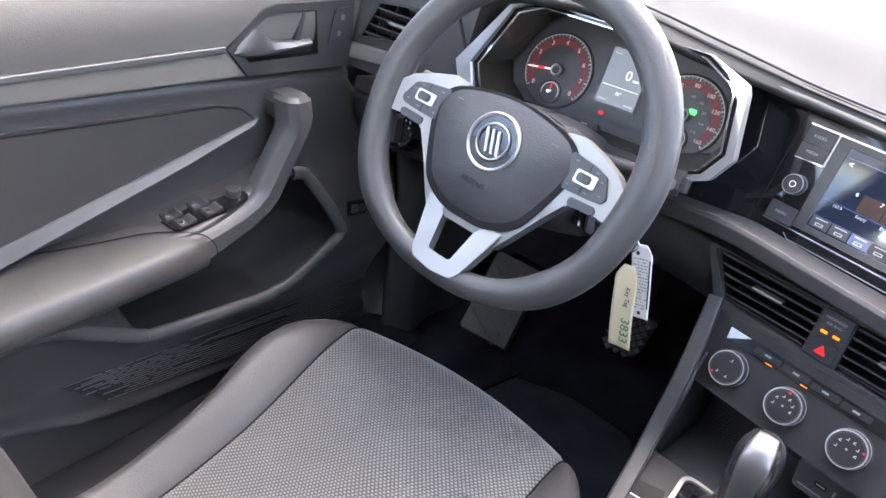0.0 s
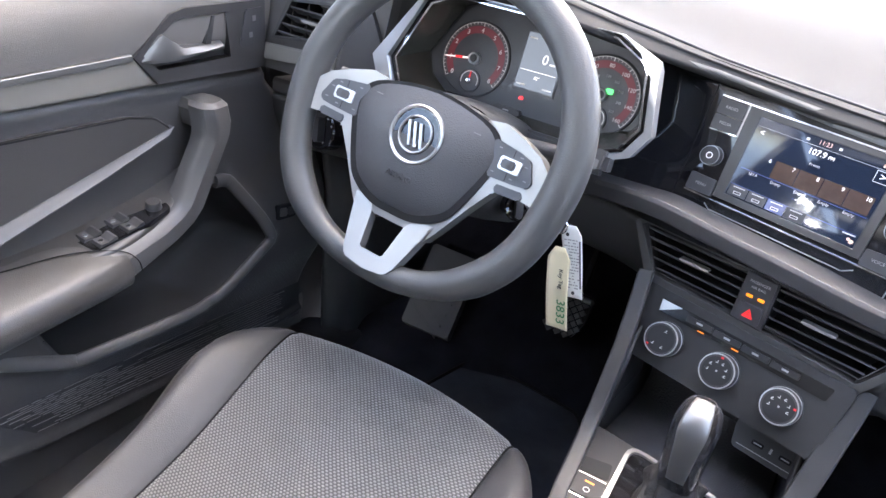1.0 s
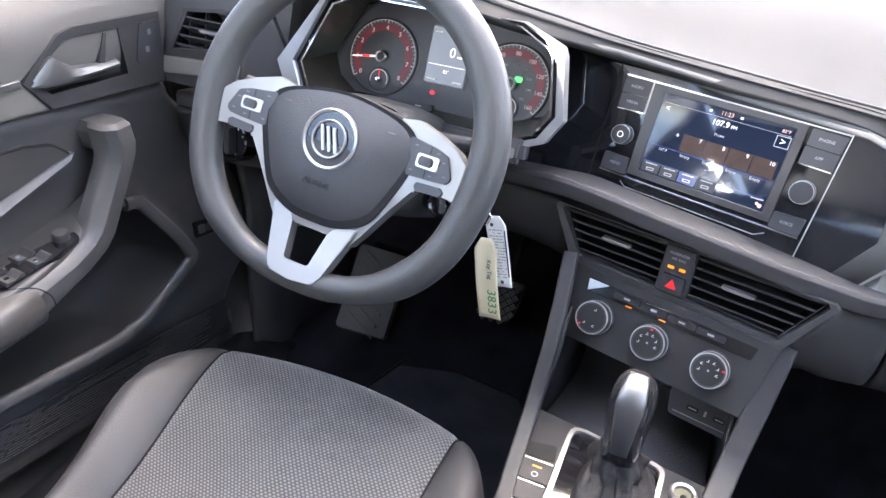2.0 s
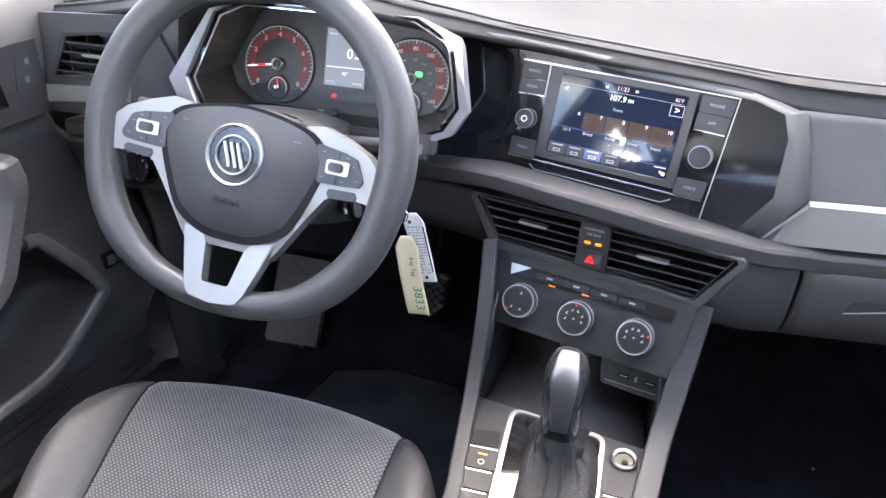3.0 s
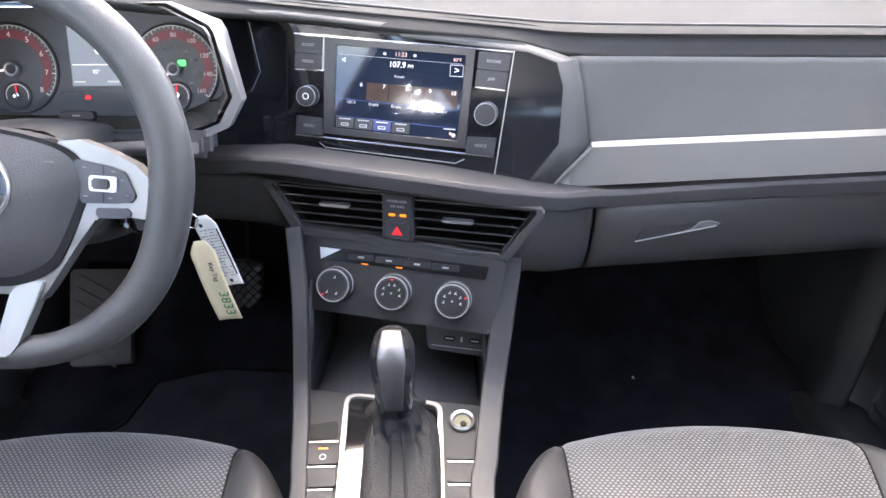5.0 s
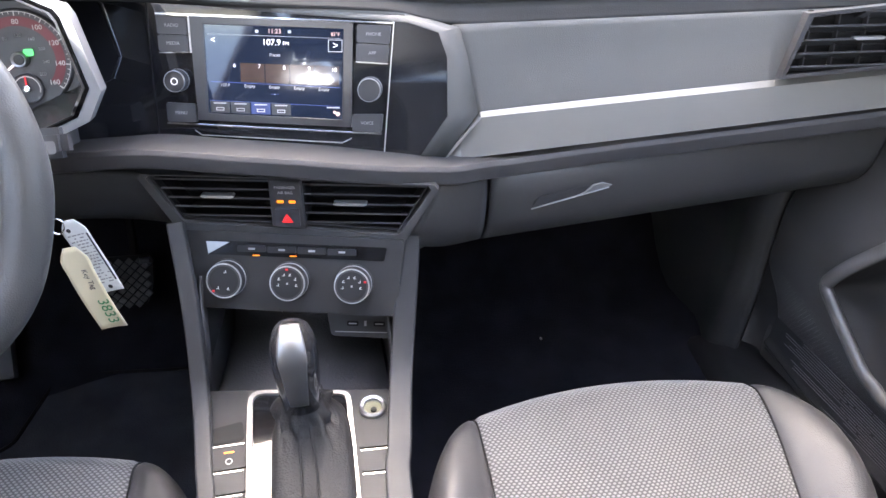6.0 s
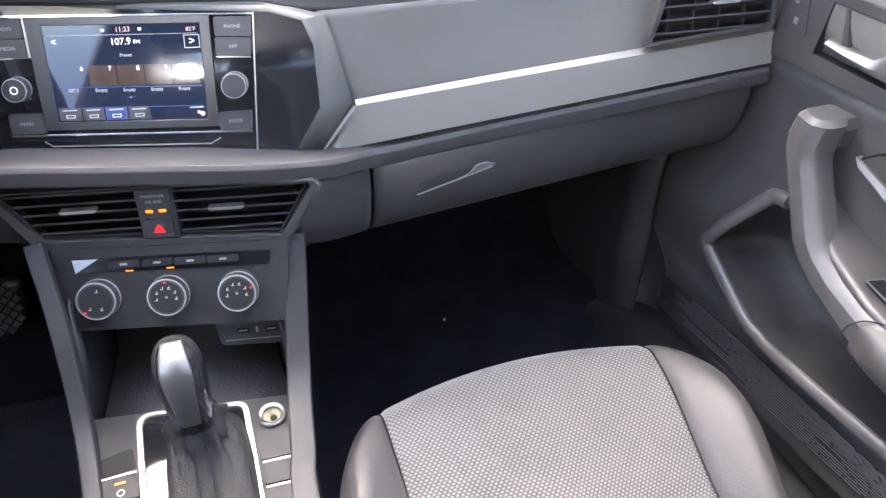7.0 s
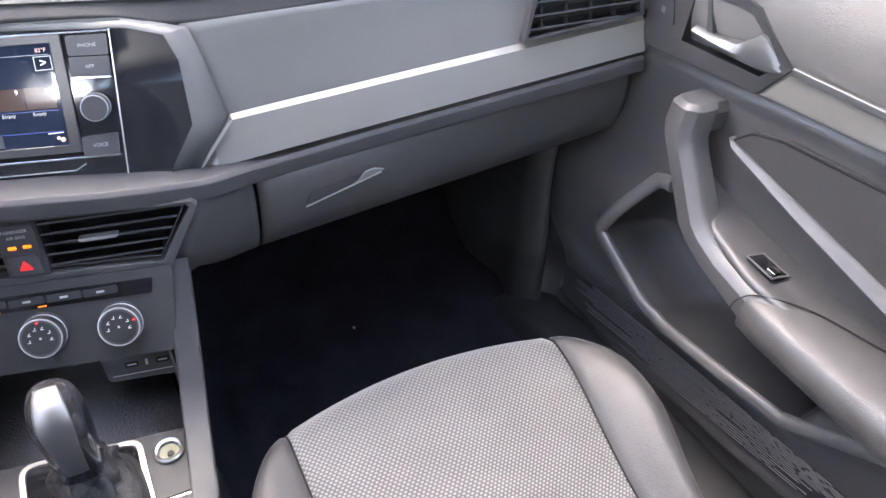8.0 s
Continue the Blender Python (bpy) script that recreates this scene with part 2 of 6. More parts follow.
def circle(r, n=16, cx=0.0, cy=0.0):
    return [(cx + r * math.cos(2 * math.pi * i / n), cy + r * math.sin(2 * math.pi * i / n)) for i in range(n)]


def lathe_bm(profile, m, n=32, bm=None):
    """A turned shape: profile of (radius, height) in the frame m, axis n."""
    bm = bmesh.new() if bm is None else bm
    rows = []
    for r, h in profile:
        if r < 1e-6:
            rows.append([bm.verts.new(m @ Vector((0, 0, h)))])
        else:
            rows.append([bm.verts.new(m @ Vector((r * math.cos(2 * math.pi * i / n), r * math.sin(2 * math.pi * i / n), h))) for i in range(n)])
    for a, b in zip(rows, rows[1:]):
        for i in range(n):
            j = (i + 1) % n
            if len(a) == 1:
                bm.faces.new((a[0], b[i], b[j]))
            elif len(b) == 1:
                bm.faces.new((a[i], a[j], b[0]))
            else:
                bm.faces.new((a[i], a[j], b[j], b[i]))
    return bm


def box_bm(x0, y0, z0, x1, y1, z1, m=Matrix(), bev=0.0, bm=None, seg=2):
    bm = bmesh.new() if bm is None else bm
    r = bmesh.ops.create_cube(bm, size=1.0, matrix=m @ Matrix.Translation(((x0 + x1) / 2, (y0 + y1) / 2, (z0 + z1) / 2)) @ Matrix.Diagonal((x1 - x0, y1 - y0, z1 - z0, 1)))
    if bev:
        es = {e for v in r["verts"] for e in v.link_edges}
        bmesh.ops.bevel(bm, geom=list(es), offset=bev, segments=seg, affect="EDGES", clamp_overlap=True)
    return bm


def words(name, text, m, size, mat, parent, depth=0.0002, align="CENTER"):
    """Raised lettering in the frame m."""
    cu = bpy.data.curves.new(name, "FONT")
    cu.body, cu.size, cu.extrude, cu.align_x, cu.align_y = text, size, depth, align, "CENTER"
    cu.resolution_u = 3
    tmp = bpy.data.objects.new(name, cu)
    me = bpy.data.meshes.new_from_object(tmp)
    bpy.data.objects.remove(tmp)
    me.transform(m)
    me.materials.clear()
    me.materials.append(mat)
    ob = new(name, me)
    hang(ob, parent)
    return ob


# ---- outside and shell ----
def ground():
    bm = bmesh.new()
    bmesh.ops.create_grid(bm, x_segments=24, y_segments=24, size=600, matrix=Matrix.Translation((0, 0, -0.42)))
    m = material("pale_concrete", (0.42, 0.41, 0.39), 0.9, bump=0.6, scale=30, vary=0.15, big=0.8, spec=0.2)
    tagged(part("ground", bm, m), "pale concrete ground outside the car", "ground", kind="structure")
    bm = bmesh.new()
    rnd = random.Random(3)
    n = 40
    g = [[bm.verts.new((2.6 + 30 * (i / n) ** 2, -12 + 24 * j / n, -0.40 + 0.05 * rnd.random() + 0.4 * (i / n) ** 2)) for j in range(n + 1)] for i in range(n + 1)]
    for i in range(n):
        for j in range(n):
            bm.faces.new((g[i][j], g[i + 1][j], g[i + 1][j + 1], g[i][j + 1]))
    for k in range(5000):
        x, y = 2.6 + 3.4 * rnd.random() ** 1.5, -3 + 6 * rnd.random()
        a, h = rnd.uniform(0, 6.28), rnd.uniform(0.06, 0.14)
        c, s = math.cos(a) * 0.006, math.sin(a) * 0.006
        z = -0.42
        bm.faces.new([bm.verts.new(p) for p in ((x - c, y - s, z), (x + c, y + s, z), (x + s * 4, y + c * 4, z + h))])
    m = material("grass", (0.075, 0.125, 0.030), 0.9, vary=0.4, big=3.0, spec=0.1)
    tagged(part("grass", bm, m, smooth=False), "green grass verge beside the car", "grass", kind="stuff")


ground()


def shell():
    # floor pan under the carpet, with the toe board rising forward
    rows = []
    for x in (-0.72, -0.45, -0.16, 0.0, 0.16, 0.45, 0.72):
        hump = 0.13 if abs(x) < 0.1 else 0.0
        side = 0.05 if abs(x) > 0.7 else 0.0
        rows.append([(x, -1.7, 0.02 + hump + side), (x, -0.9, 0.0 + hump + side), (x, -0.3, 0.0 + hump + side), (x, 0.12, 0.005 + hump * 0.9 + side), (x, 0.32, 0.06 + hump * 0.7),
                     (x, 0.48, 0.24), (x, 0.55, 0.5), (x, 0.56, 0.66)])
    fl = thick(part("floor", surface_bm(rows, 4, 5), CARPET, None), 0.02)
    tagged(fl, "black needle-felt carpet over the car floor and toe board", "floor", kind="structure")
    # roof lining
    rows = []
    for x, dz in ((-0.57, -0.035), (-0.48, -0.010), (-0.25, 0.0), (0.0, 0.008), (0.25, 0.0), (0.48, -0.010), (0.57, -0.035)):
        rows.append([(x, -0.52, 1.10 + dz), (x, -0.8, 1.15 + dz), (x, -1.3, 1.16 + dz), (x, -1.75, 1.08 + dz)])
    tagged(thick(part("ceiling", surface_bm(rows, 4, 4), HEADLINE), 0.04, 1.0), "pale grey cloth roof lining of the car", "ceiling", kind="structure")
    bm = box_bm(-0.74, 0.57, -0.1, 0.74, 0.60, 0.66, bev=0.005)
    tagged(part("wall_front", bm, DARK), "dark bulkhead behind the dashboard", "wall", kind="structure")
    # unseen back wall of the cabin, raised to keep rear light off the gloss panel
    bm = box_bm(-0.72, -1.80, 0.0, 0.72, -1.76, 1.030, bev=0.01)
    tagged(part("wall_rear", bm, VINYL), "unseen grey rear wall standing in for rear seats and shelf", "wall", kind="structure")
    bm = bmesh.new()
    v = [bm.verts.new(p) for p in ((-0.56, -1.78, 1.028), (0.56, -1.78, 1.028), (0.50, -1.72, 1.09), (-0.50, -1.72, 1.09))]
    bm.faces.new(v)
    w = thick(part("window_1", bm, TINTED), 0.004)
    w.visible_shadow = False
    tagged(w, "tinted rear window of the car", "window", kind="structure")
    # bonnet ahead of the windscreen
    rows = []
    for x in (-0.85, -0.6, -0.3, 0.0, 0.3, 0.6, 0.85):
        k = 0.10 * (x / 0.85) ** 2
        rows.append([(x, 0.82 - 0.16 * (x / 0.85) ** 2, 0.66 - k), (x, 1.15, 0.65 - k), (x, 1.55, 0.58 - k), (x, 1.9 - k * 2, 0.40 - k)])
    tagged(thick(part("bonnet", surface_bm(rows, 3, 4), BODY), 0.004), "pale silver car bonnet ahead of the windscreen", "bonnet", kind="structure")
    # windscreen
    rows = []
    for x, k in ((-0.68, 0.12), (-0.4, 0.03), (0.0, 0.0), (0.4, 0.03), (0.68, 0.12)):
        rows.append([(x * 1.04, 0.80 - k, 0.690), (x * 0.97, 0.35 - k, 0.86), (x * 0.88, -0.2 - k * 0.8, 1.02), (x * 0.82, -0.50 - k * 0.3, 1.115)])
    w = thick(part("window_2", surface_bm(rows, 4, 4), GLASS), 0.005)
    w.visible_shadow = False
    tagged(w, "wide clear windscreen above the dashboard", "window", kind="structure")
    for s, n in ((-1, 3), (1, 4)):
        bm = bmesh.new()
        a = [(s * 0.735, 0.30, 0.735), (s * 0.735, -1.11, 0.735), (s * 0.575, -1.17, 1.13), (s * 0.580, -0.52, 1.085)]
        bm.faces.new([bm.verts.new(p) for p in a])
        w = thick(part("window_%d" % n, bm, GLASS), 0.004)
        w.visible_shadow = False
        tagged(w, "clear side window of a front door", "window", kind="structure")
        # roof pillar beside the windscreen, door post behind
        bm = sweep_bm(spline([(s * 0.75, 0.62, 0.69), (s * 0.70, 0.20, 0.85), (s * 0.63, -0.22, 1.01), (s * 0.585, -0.52, 1.09)], 4), round_poly(rect(-0.03, -0.025, 0.03, 0.025), 0.012))
        tagged(part("trim_pillar", bm, PILLAR), "grey moulded lining of the windscreen pillar", "pillar trim", kind="structure")
        bm = sweep_bm([(s * 0.74, -1.22, 0.05), (s * 0.74, -1.22, 0.7), (s * 0.62, -1.30, 1.12)], round_poly(rect(-0.15, -0.03, 0.15, 0.03), 0.015), up=(s, 0, 0))
        tagged(part("trim_post", bm, PILLAR), "grey moulded lining of the door post", "pillar trim", kind="structure")
        bm = box_bm(s * 0.735 - 0.02, -1.78, 0.02, s * 0.735 + 0.02, -1.36, 0.74, bev=0.01)
        tagged(part("wall_side", bm, HARD), "grey rear side lining", "wall", kind="structure")
        bm = bmesh.new()
        bm.faces.new([bm.verts.new(p) for p in ((s * 0.735, -1.34, 0.74), (s * 0.70, -1.76, 0.86), (s * 0.60, -1.70, 1.06), (s * 0.62, -1.34, 1.10))])
        w = thick(part("window_%d" % (n + 2), bm, TINTED), 0.004)
        w.visible_shadow = False
        tagged(w, "tinted rear side window", "window", kind="structure")
        bm = box_bm(s * 0.76 - 0.025, -0.02, -0.1, s * 0.76 + 0.025, 0.66, 0.70, bev=0.01)
        tagged(part("wall_side", bm, DARK), "dark body side beside the footwell", "wall", kind="structure")
        # sill trim along the door opening and kick panel ahead of it
        bm = sweep_bm([(s * 0.675, -1.1, 0.09), (s * 0.675, -0.3, 0.085), (s * 0.675, -0.06, 0.08), (s * 0.675, 0.04, 0.06), (s * 0.675, 0.14, 0.0)], round_poly(rect(-0.045, -0.13, 0.045, 0.05), 0.025))
        tagged(part("trim_sill", bm, DARK), "dark plastic sill trim along the door opening", "sill trim", kind="structure")
        rows = []
        for y, x0 in ((0.048, 0.678), (0.09, 0.650), (0.18, 0.620), (0.30, 0.605), (0.5, 0.605)):
            x0 += 0.062 * smooth01((y - 0.06) / 0.12)
            rows.append([(s * (x0 + 0.04), y + 0.03, 0.56), (s * (x0 + 0.02), y + 0.02, 0.44), (s * x0, y + 0.01, 0.36), (s * (x0 - 0.004), y, 0.22), (s * (x0 - 0.008), y, 0.08), (s * (x0 - 0.02), y, 0.0)])
        tagged(thick(part("trim_kick", surface_bm(rows, 4, 4), MIDP), 0.01, 1.0 if s > 0 else -1.0), "grey plastic kick panel beside the footwell", "kick panel", kind="structure")


shell()


# ---- doors ----
def inside(p, poly):
    x, y = p
    r = False
    for i in range(len(poly)):
        (x1, y1), (x2, y2) = poly[i], poly[i - 1]
        if (y1 > y) != (y2 > y) and x < (x2 - x1) * (y - y1) / (y2 - y1) + x1:
            r = not r
    return r


def gap_to(p, poly, closed=True):
    x, y = p
    best = 9.0
    for i in range(0 if closed else 1, len(poly)):
        (x1, y1), (x2, y2) = poly[i - 1], poly[i]
        dx, dy = x2 - x1, y2 - y1
        t = max(0.0, min(1.0, ((x - x1) * dx + (y - y1) * dy) / (dx * dx + dy * dy)))
        best = min(best, math.hypot(x - x1 - t * dx, y - y1 - t * dy))
    return best


def snap(y, z, reach=0.0034):
    """Pull a point that lies close to the pocket's rim onto it."""
    if not (-0.48 < y < -0.06 and 0.27 < z < 0.50):
        return y, z
    best, at = reach, (y, z)
    for i in range(len(POCKET)):
        (x1, y1), (x2, y2) = POCKET[i - 1], POCKET[i]
        dx, dy = x2 - x1, y2 - y1
        t = max(0.0, min(1.0, ((y - x1) * dx + (z - y1) * dy) / max(1e-12, dx * dx + dy * dy)))
        d = math.hypot(y - x1 - t * dx, z - y1 - t * dy)
        if d < best:
            best, at = d, (x1 + t * dx, y1 + t * dy)
    return at


DOOR_X = 0.712
POCKET = round_poly([(-0.145, 0.462), (-0.082, 0.352), (-0.212, 0.292), (-0.425, 0.322), (-0.455, 0.395), (-0.46, 0.44), (-0.25, 0.475)], [0.015, 0.02, 0.05, 0.01, 0.01, 0.01, 0.02], 6)
RIM_LINE = [(-0.20, 0.475), (-0.145, 0.462), (-0.082, 0.352), (-0.212, 0.292), (-0.425, 0.322), (-0.52, 0.388), (-0.62, 0.40), (-1.0, 0.42)]


LEDGE = [(-1.04, 0.30), (-0.70, 0.285), (-0.60, 0.250), (-0.52, 0.218), (-0.46, 0.204), (-0.37, 0.189), (-0.18, 0.168), (0.0, 0.165)]


def lerp_table(rows, x):
    if x <= rows[0][0]:
        return rows[0][1:]
    for a, b in zip(rows, rows[1:]):
        if x <= b[0]:
            t = (x - a[0]) / (b[0] - a[0])
            return tuple(p + (q - p) * t for p, q in zip(a[1:], b[1:]))
    return rows[-1][1:]


def relief_z(y, f):
    """Height of the dashed band: f = 0 at its upper edge, 1 at its lower edge."""
    hi, lo = 0.251 - 0.145 * (y + 0.206), 0.184 - 0.165 * (y + 0.16)
    return hi + (lo - hi) * f


def door_depth(y, z):
    """How far the door lining stands in from the door's base plane."""
    crease = 0.600 - 0.068 * (y + 0.06)
    d = 0.004 * smooth01((crease - z) / 0.012)
    d += 0.006 * math.exp(-((z - crease + 0.006) / 0.008) ** 2)
    d += 0.008 * smooth01((crease - 0.05 - z) / 0.10)
    low = smooth01((0.48 - z) / 0.10)
    d += 0.028 * low
    g = gap_to((y, z), RIM_LINE, False)
    d += 0.010 * math.exp(-(g / 0.014) ** 2) * (1 if y > -0.6 else 0.5)
    d -= 0.013 * smooth01((0.31 - z) / 0.07)
    d += 0.006 * math.exp(-((z - lerp_table(LEDGE, y)[0] - 0.006) / 0.007) ** 2)
    return d


def door(s):
    side = "driver's" if s < 0 else "passenger's"
    dr = thing("door_1" if s < 0 else "door_2", (s * 0.74, -0.5, 0.15), "dark grey moulded %s door with silver strip and map pocket" % side, "car door", "front doors", "structure")

    def P(y, z, d=0.0):
        return Vector((s * (DOOR_X - d), y, z))

    def fm(d=0.0):
        """Flat frame on the door: u = y, v = z, n into the cabin."""
        m = Matrix(((0, 0, -s), (1, 0, 0), (0, 1, 0))).to_4x4()
        m.translation = (s * (DOOR_X - d), 0, 0)
        return m

    # lower lining with the pocket
    bm = bmesh.new()
    ny, nz = 190, 90
    vs = []
    for i in range(ny + 1):
        bottom = lerp_table(LEDGE, -1.04 + 1.03 * i / ny)[0]
        col = []
        for j in range(nz + 1):
            z = bottom + (0.70 - bottom) * j / nz
            yf = -0.035 + 0.102 * smooth01((0.60 - z) / 0.14) - 0.05 * smooth01((0.30 - z) / 0.10)
            y = -1.04 + (1.04 + yf) * i / ny
            yy, zz = snap(y, z)
            dd = door_depth(yy, zz)
            hole = (yy, zz) == (y, z) and inside((y, z), POCKET)
            dd -= 0.025 * smooth01((yy - yf + 0.03) / 0.03) ** 2
            col.append((bm.verts.new(P(yy, zz, dd)), hole))
        vs.append(col)
    for a, b in zip(vs, vs[1:]):
        for j in range(nz):
            q = (a[j], b[j], b[j + 1], a[j + 1])
            if not any(h for _, h in q):
                bm.faces.new([v for v, _ in q])
    for v in [v for v in bm.verts if not v.link_faces]:
        bm.verts.remove(v)
    thick(part("lining", bm, DOORSKIN, dr, sharp=60), 0.006, 1.0)
    # map pocket: walls and floor coloured darker to stand for shade, and rounded rim
    bm = bmesh.new()
    c = (sum(p[0] for p in POCKET) / len(POCKET), sum(p[1] for p in POCKET) / len(POCKET))
    rings = []
    for k, dz in ((1.012, 0.0), (1.0, -0.004), (0.985, -0.04), (0.93, -0.085), (0.80, -0.098)):
        rings.append([bm.verts.new(P(c[0] + (p[0] - c[0]) * k, c[1] + (p[1] - c[1]) * k, door_depth(*p) + dz)) for p in POCKET])
    for a, b in zip(rings, rings[1:]):
        for i in range(len(a)):
            j = (i + 1) % len(a)
            bm.faces.new((a[i], a[j], b[j], b[i]))
    bm.faces.new(rings[-1])
    part("map_pocket", bm, DIMSKIN, dr, "deep map pocket, inside darkened as if in shade", sharp=60)
    edge = spline([(-0.165, 0.466, 0), (-0.148, 0.463, 0), (-0.134, 0.449, 0), (-0.089, 0.369, 0), (-0.086, 0.352, 0), (-0.101, 0.342, 0), (-0.180, 0.305, 0), (-0.212, 0.298, 0), (-0.250, 0.298, 0), (-0.400, 0.319, 0), (-0.425, 0.326, 0), (-0.470, 0.352, 0), (-0.520, 0.378, 0), (-0.580, 0.389, 0), (-0.66, 0.396, 0)], 6)
    bm = sweep_bm([P(p[0], p[1], door_depth(p[0], p[1]) - 0.002 - 0.006 * smooth01((-0.425 - p[0]) / 0.20)) for p in edge], [(0.0095 * math.cos(t), 0.0068 * math.sin(t)) for t in [2 * math.pi * k / 14 for k in range(14)]], up=(-s, 0, 0))
    hold = []
    for k in range(9):
        a = math.pi * k / 8
        yh, dh = -0.236 + 0.030 * math.cos(a), 0.022 - 0.026 * math.sin(a)
        hold.append([P(yh, 0.262, dh), P(yh, 0.275, dh), P(yh, 0.283 + 0.008 * math.sin(a), dh), P(yh, 0.285 + 0.008 * math.sin(a), dh)])
    thick(part("bottle_holder", surface_bm(hold, 2, 3), DIMSKIN, dr, "curved bottle holder lip"), 0.003, 0.0)
    # paler than the lining: the light on the rim is put into its colour
    part("pocket_rim", bm, STRIPE, dr, "rounded pocket rim, coloured paler as if lit", sharp=80)
    # lower panel, paler than the lining: light falling on it is in the colour
    rows = []
    for y in (-1.04, -0.8, -0.6, -0.4, -0.2, 0.0, 0.03):
        z = lerp_table(LEDGE, y)[0]
        rows.append([P(y, z + 0.012, 0.010), P(y, z - 0.004, 0.012), P(y, z * 0.5 + 0.03, 0.008), P(y, 0.05, -0.004)])
    part("lower_panel", surface_bm(rows, 3, 4), HARD, dr, "lower door panel, coloured paler as if lit", sharp=80)
    # outer shell
    rows = [[(s * 0.79, y, -0.1), (s * 0.86, y, 0.2), (s * 0.86, y, 0.5), (s * 0.80, y, 0.72), (s * 0.755, y, 0.737)] for y in (-1.06, -0.6, -0.2, 0.3)]
    thick(part("outer_skin", surface_bm(rows, 3, 4), BODY, dr), 0.004)
    # upper pad up to the window
    rows = []
    for y in (-1.04, -0.7, -0.45, -0.25, -0.1, -0.02, 0.04):
        up = 0.0 + 0.01 * smooth01((y + 0.3) / 0.3)
        rows.append([P(y, 0.638, 0.002), P(y, 0.665, 0.010), P(y, 0.695, 0.010), P(y, 0.718 + up, 0.002), P(y, 0.734 + up, -0.016), P(y, 0.737 + up, -0.04), P(y, 0.70, -0.055)])
    part("upper_pad", surface_bm(rows, 4, 4), UPPERPAD, dr, "soft grey upper door pad")
    # silver strip
    a, b = (-0.2675, 0.6565), (-0.2365, 0.6165)
    pts = [b, a, (-1.03, 0.6670), (-1.03, 0.6605)]
    slab("silver_strip", pts, fm(0.0135), 0.012, DOORTRIM, dr, bev=0.0035, seg=3, label="brushed silver strip")
    bm = sweep_bm([P(-0.270, 0.656, 0.013), P(-1.03, 0.668, 0.013)], round_poly(rect(-0.004, -0.0035, 0.004, 0.0035), 0.0015), up=(s, 0, 0))
    part("silver_edge", bm, LEVERM, dr, "bright silver edge of the strip")
    # handle bezel
    hexa = [(-0.055, 0.605), (-0.235, 0.617), (-0.266, 0.655), (-0.212, 0.697), (-0.19, 0.702), (-0.055, 0.697)]
    cup = [(-0.118, 0.630), (-0.232, 0.634), (-0.252, 0.655), (-0.205, 0.688), (-0.19, 0.690), (-0.125, 0.688)]
    part("handle_bezel", ring_bm(hexa, cup, fm(0.0135), 0.016), BEZELSKIN, dr)
    # cup floor and walls get the darkened plastic in place of recess shade
    slab("handle_cup", cup, fm(-0.012), 0.004, DIMSKIN, dr, bev=0)
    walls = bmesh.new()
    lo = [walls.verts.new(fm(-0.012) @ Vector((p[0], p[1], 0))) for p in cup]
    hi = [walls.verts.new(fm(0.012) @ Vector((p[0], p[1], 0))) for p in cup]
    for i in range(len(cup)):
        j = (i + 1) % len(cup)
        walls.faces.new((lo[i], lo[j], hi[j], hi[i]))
    part("cup_wall", walls, DIMSKIN, dr)
    slab("cup_divider", [(-0.152, 0.640), (-0.166, 0.640), (-0.148, 0.688), (-0.140, 0.688)], fm(0.012), 0.02, BEZELSKIN, dr)
    # release lever: a broad wedge at the rear that tapers into a thin bar
    lev = bmesh.new()
    rings = []
    for y, z0, z1, d0, d1 in ((-0.132, 0.6445, 0.6530, 0.010, 0.014), (-0.165, 0.6440, 0.6540, 0.011, 0.017), (-0.198, 0.6440, 0.6580, 0.012, 0.020), (-0.212, 0.6440, 0.6670, 0.012, 0.021), (-0.226, 0.6440, 0.6780, 0.011, 0.020), (-0.231, 0.6445, 0.6765, 0.009, 0.019), (-0.244, 0.6450, 0.6650, 0.006, 0.017), (-0.256, 0.6470, 0.6540, 0.004, 0.013)):
        rings.append([lev.verts.new(P(y, z, d)) for z, d in ((z0, d0 - 0.006), (z0, d1), (z0 + (z1 - z0) * 0.3, d1 + 0.002), (z1 - 0.002, d1 - 0.002), (z1, d0 - 0.002), (z1, d0 - 0.006))])
    for a, b in zip(rings, rings[1:]):
        for i in range(6):
            lev.faces.new((a[i], a[(i + 1) % 6], b[(i + 1) % 6], b[i]))
    lev.faces.new(rings[0][::-1])
    lev.faces.new(rings[-1])
    part("lever", lev, LEVERM, dr, "satin silver door release lever", sharp=30)
    lock = slab("lock_button", round_poly([(-0.068, 0.640), (-0.104, 0.640), (-0.092, 0.688), (-0.060, 0.688)], 0.003), fm(0.0150), 0.006, DARK, dr, label="black door lock rocker with pale marks")
    for k, (a0, b0) in enumerate(((-0.078, 0.675), (-0.084, 0.654))):
        slab("lock_mark", rect(a0 - 0.003, b0 - 0.0035, a0 + 0.003, b0 + 0.0035), fm(0.0156), 0.001, LMARK, lock, bev=0)
    # cloth-look insert with pale lower stripe
    ins = [(-0.226, 0.557), (-0.250, 0.578), (-0.285, 0.587), (-1.03, 0.640), (-1.03, 0.375), (-0.60, 0.476)]
    slab("insert", round_poly(ins, [0.004, 0.03, 0.03, 0, 0, 0.05]), fm(0.0185), 0.02, VINYLD, dr, bev=0.005, seg=3, label="dark grey padded door insert")
    st = [(-0.224, 0.5625), (-0.234, 0.5545), (-0.64, 0.4500), (-0.64, 0.4690)]
    # a facet that leans out towards its lower edge
    bm = bmesh.new()
    (y0, z0), (y1, z1), (y2, z2), (y3, z3) = st
    cols = []
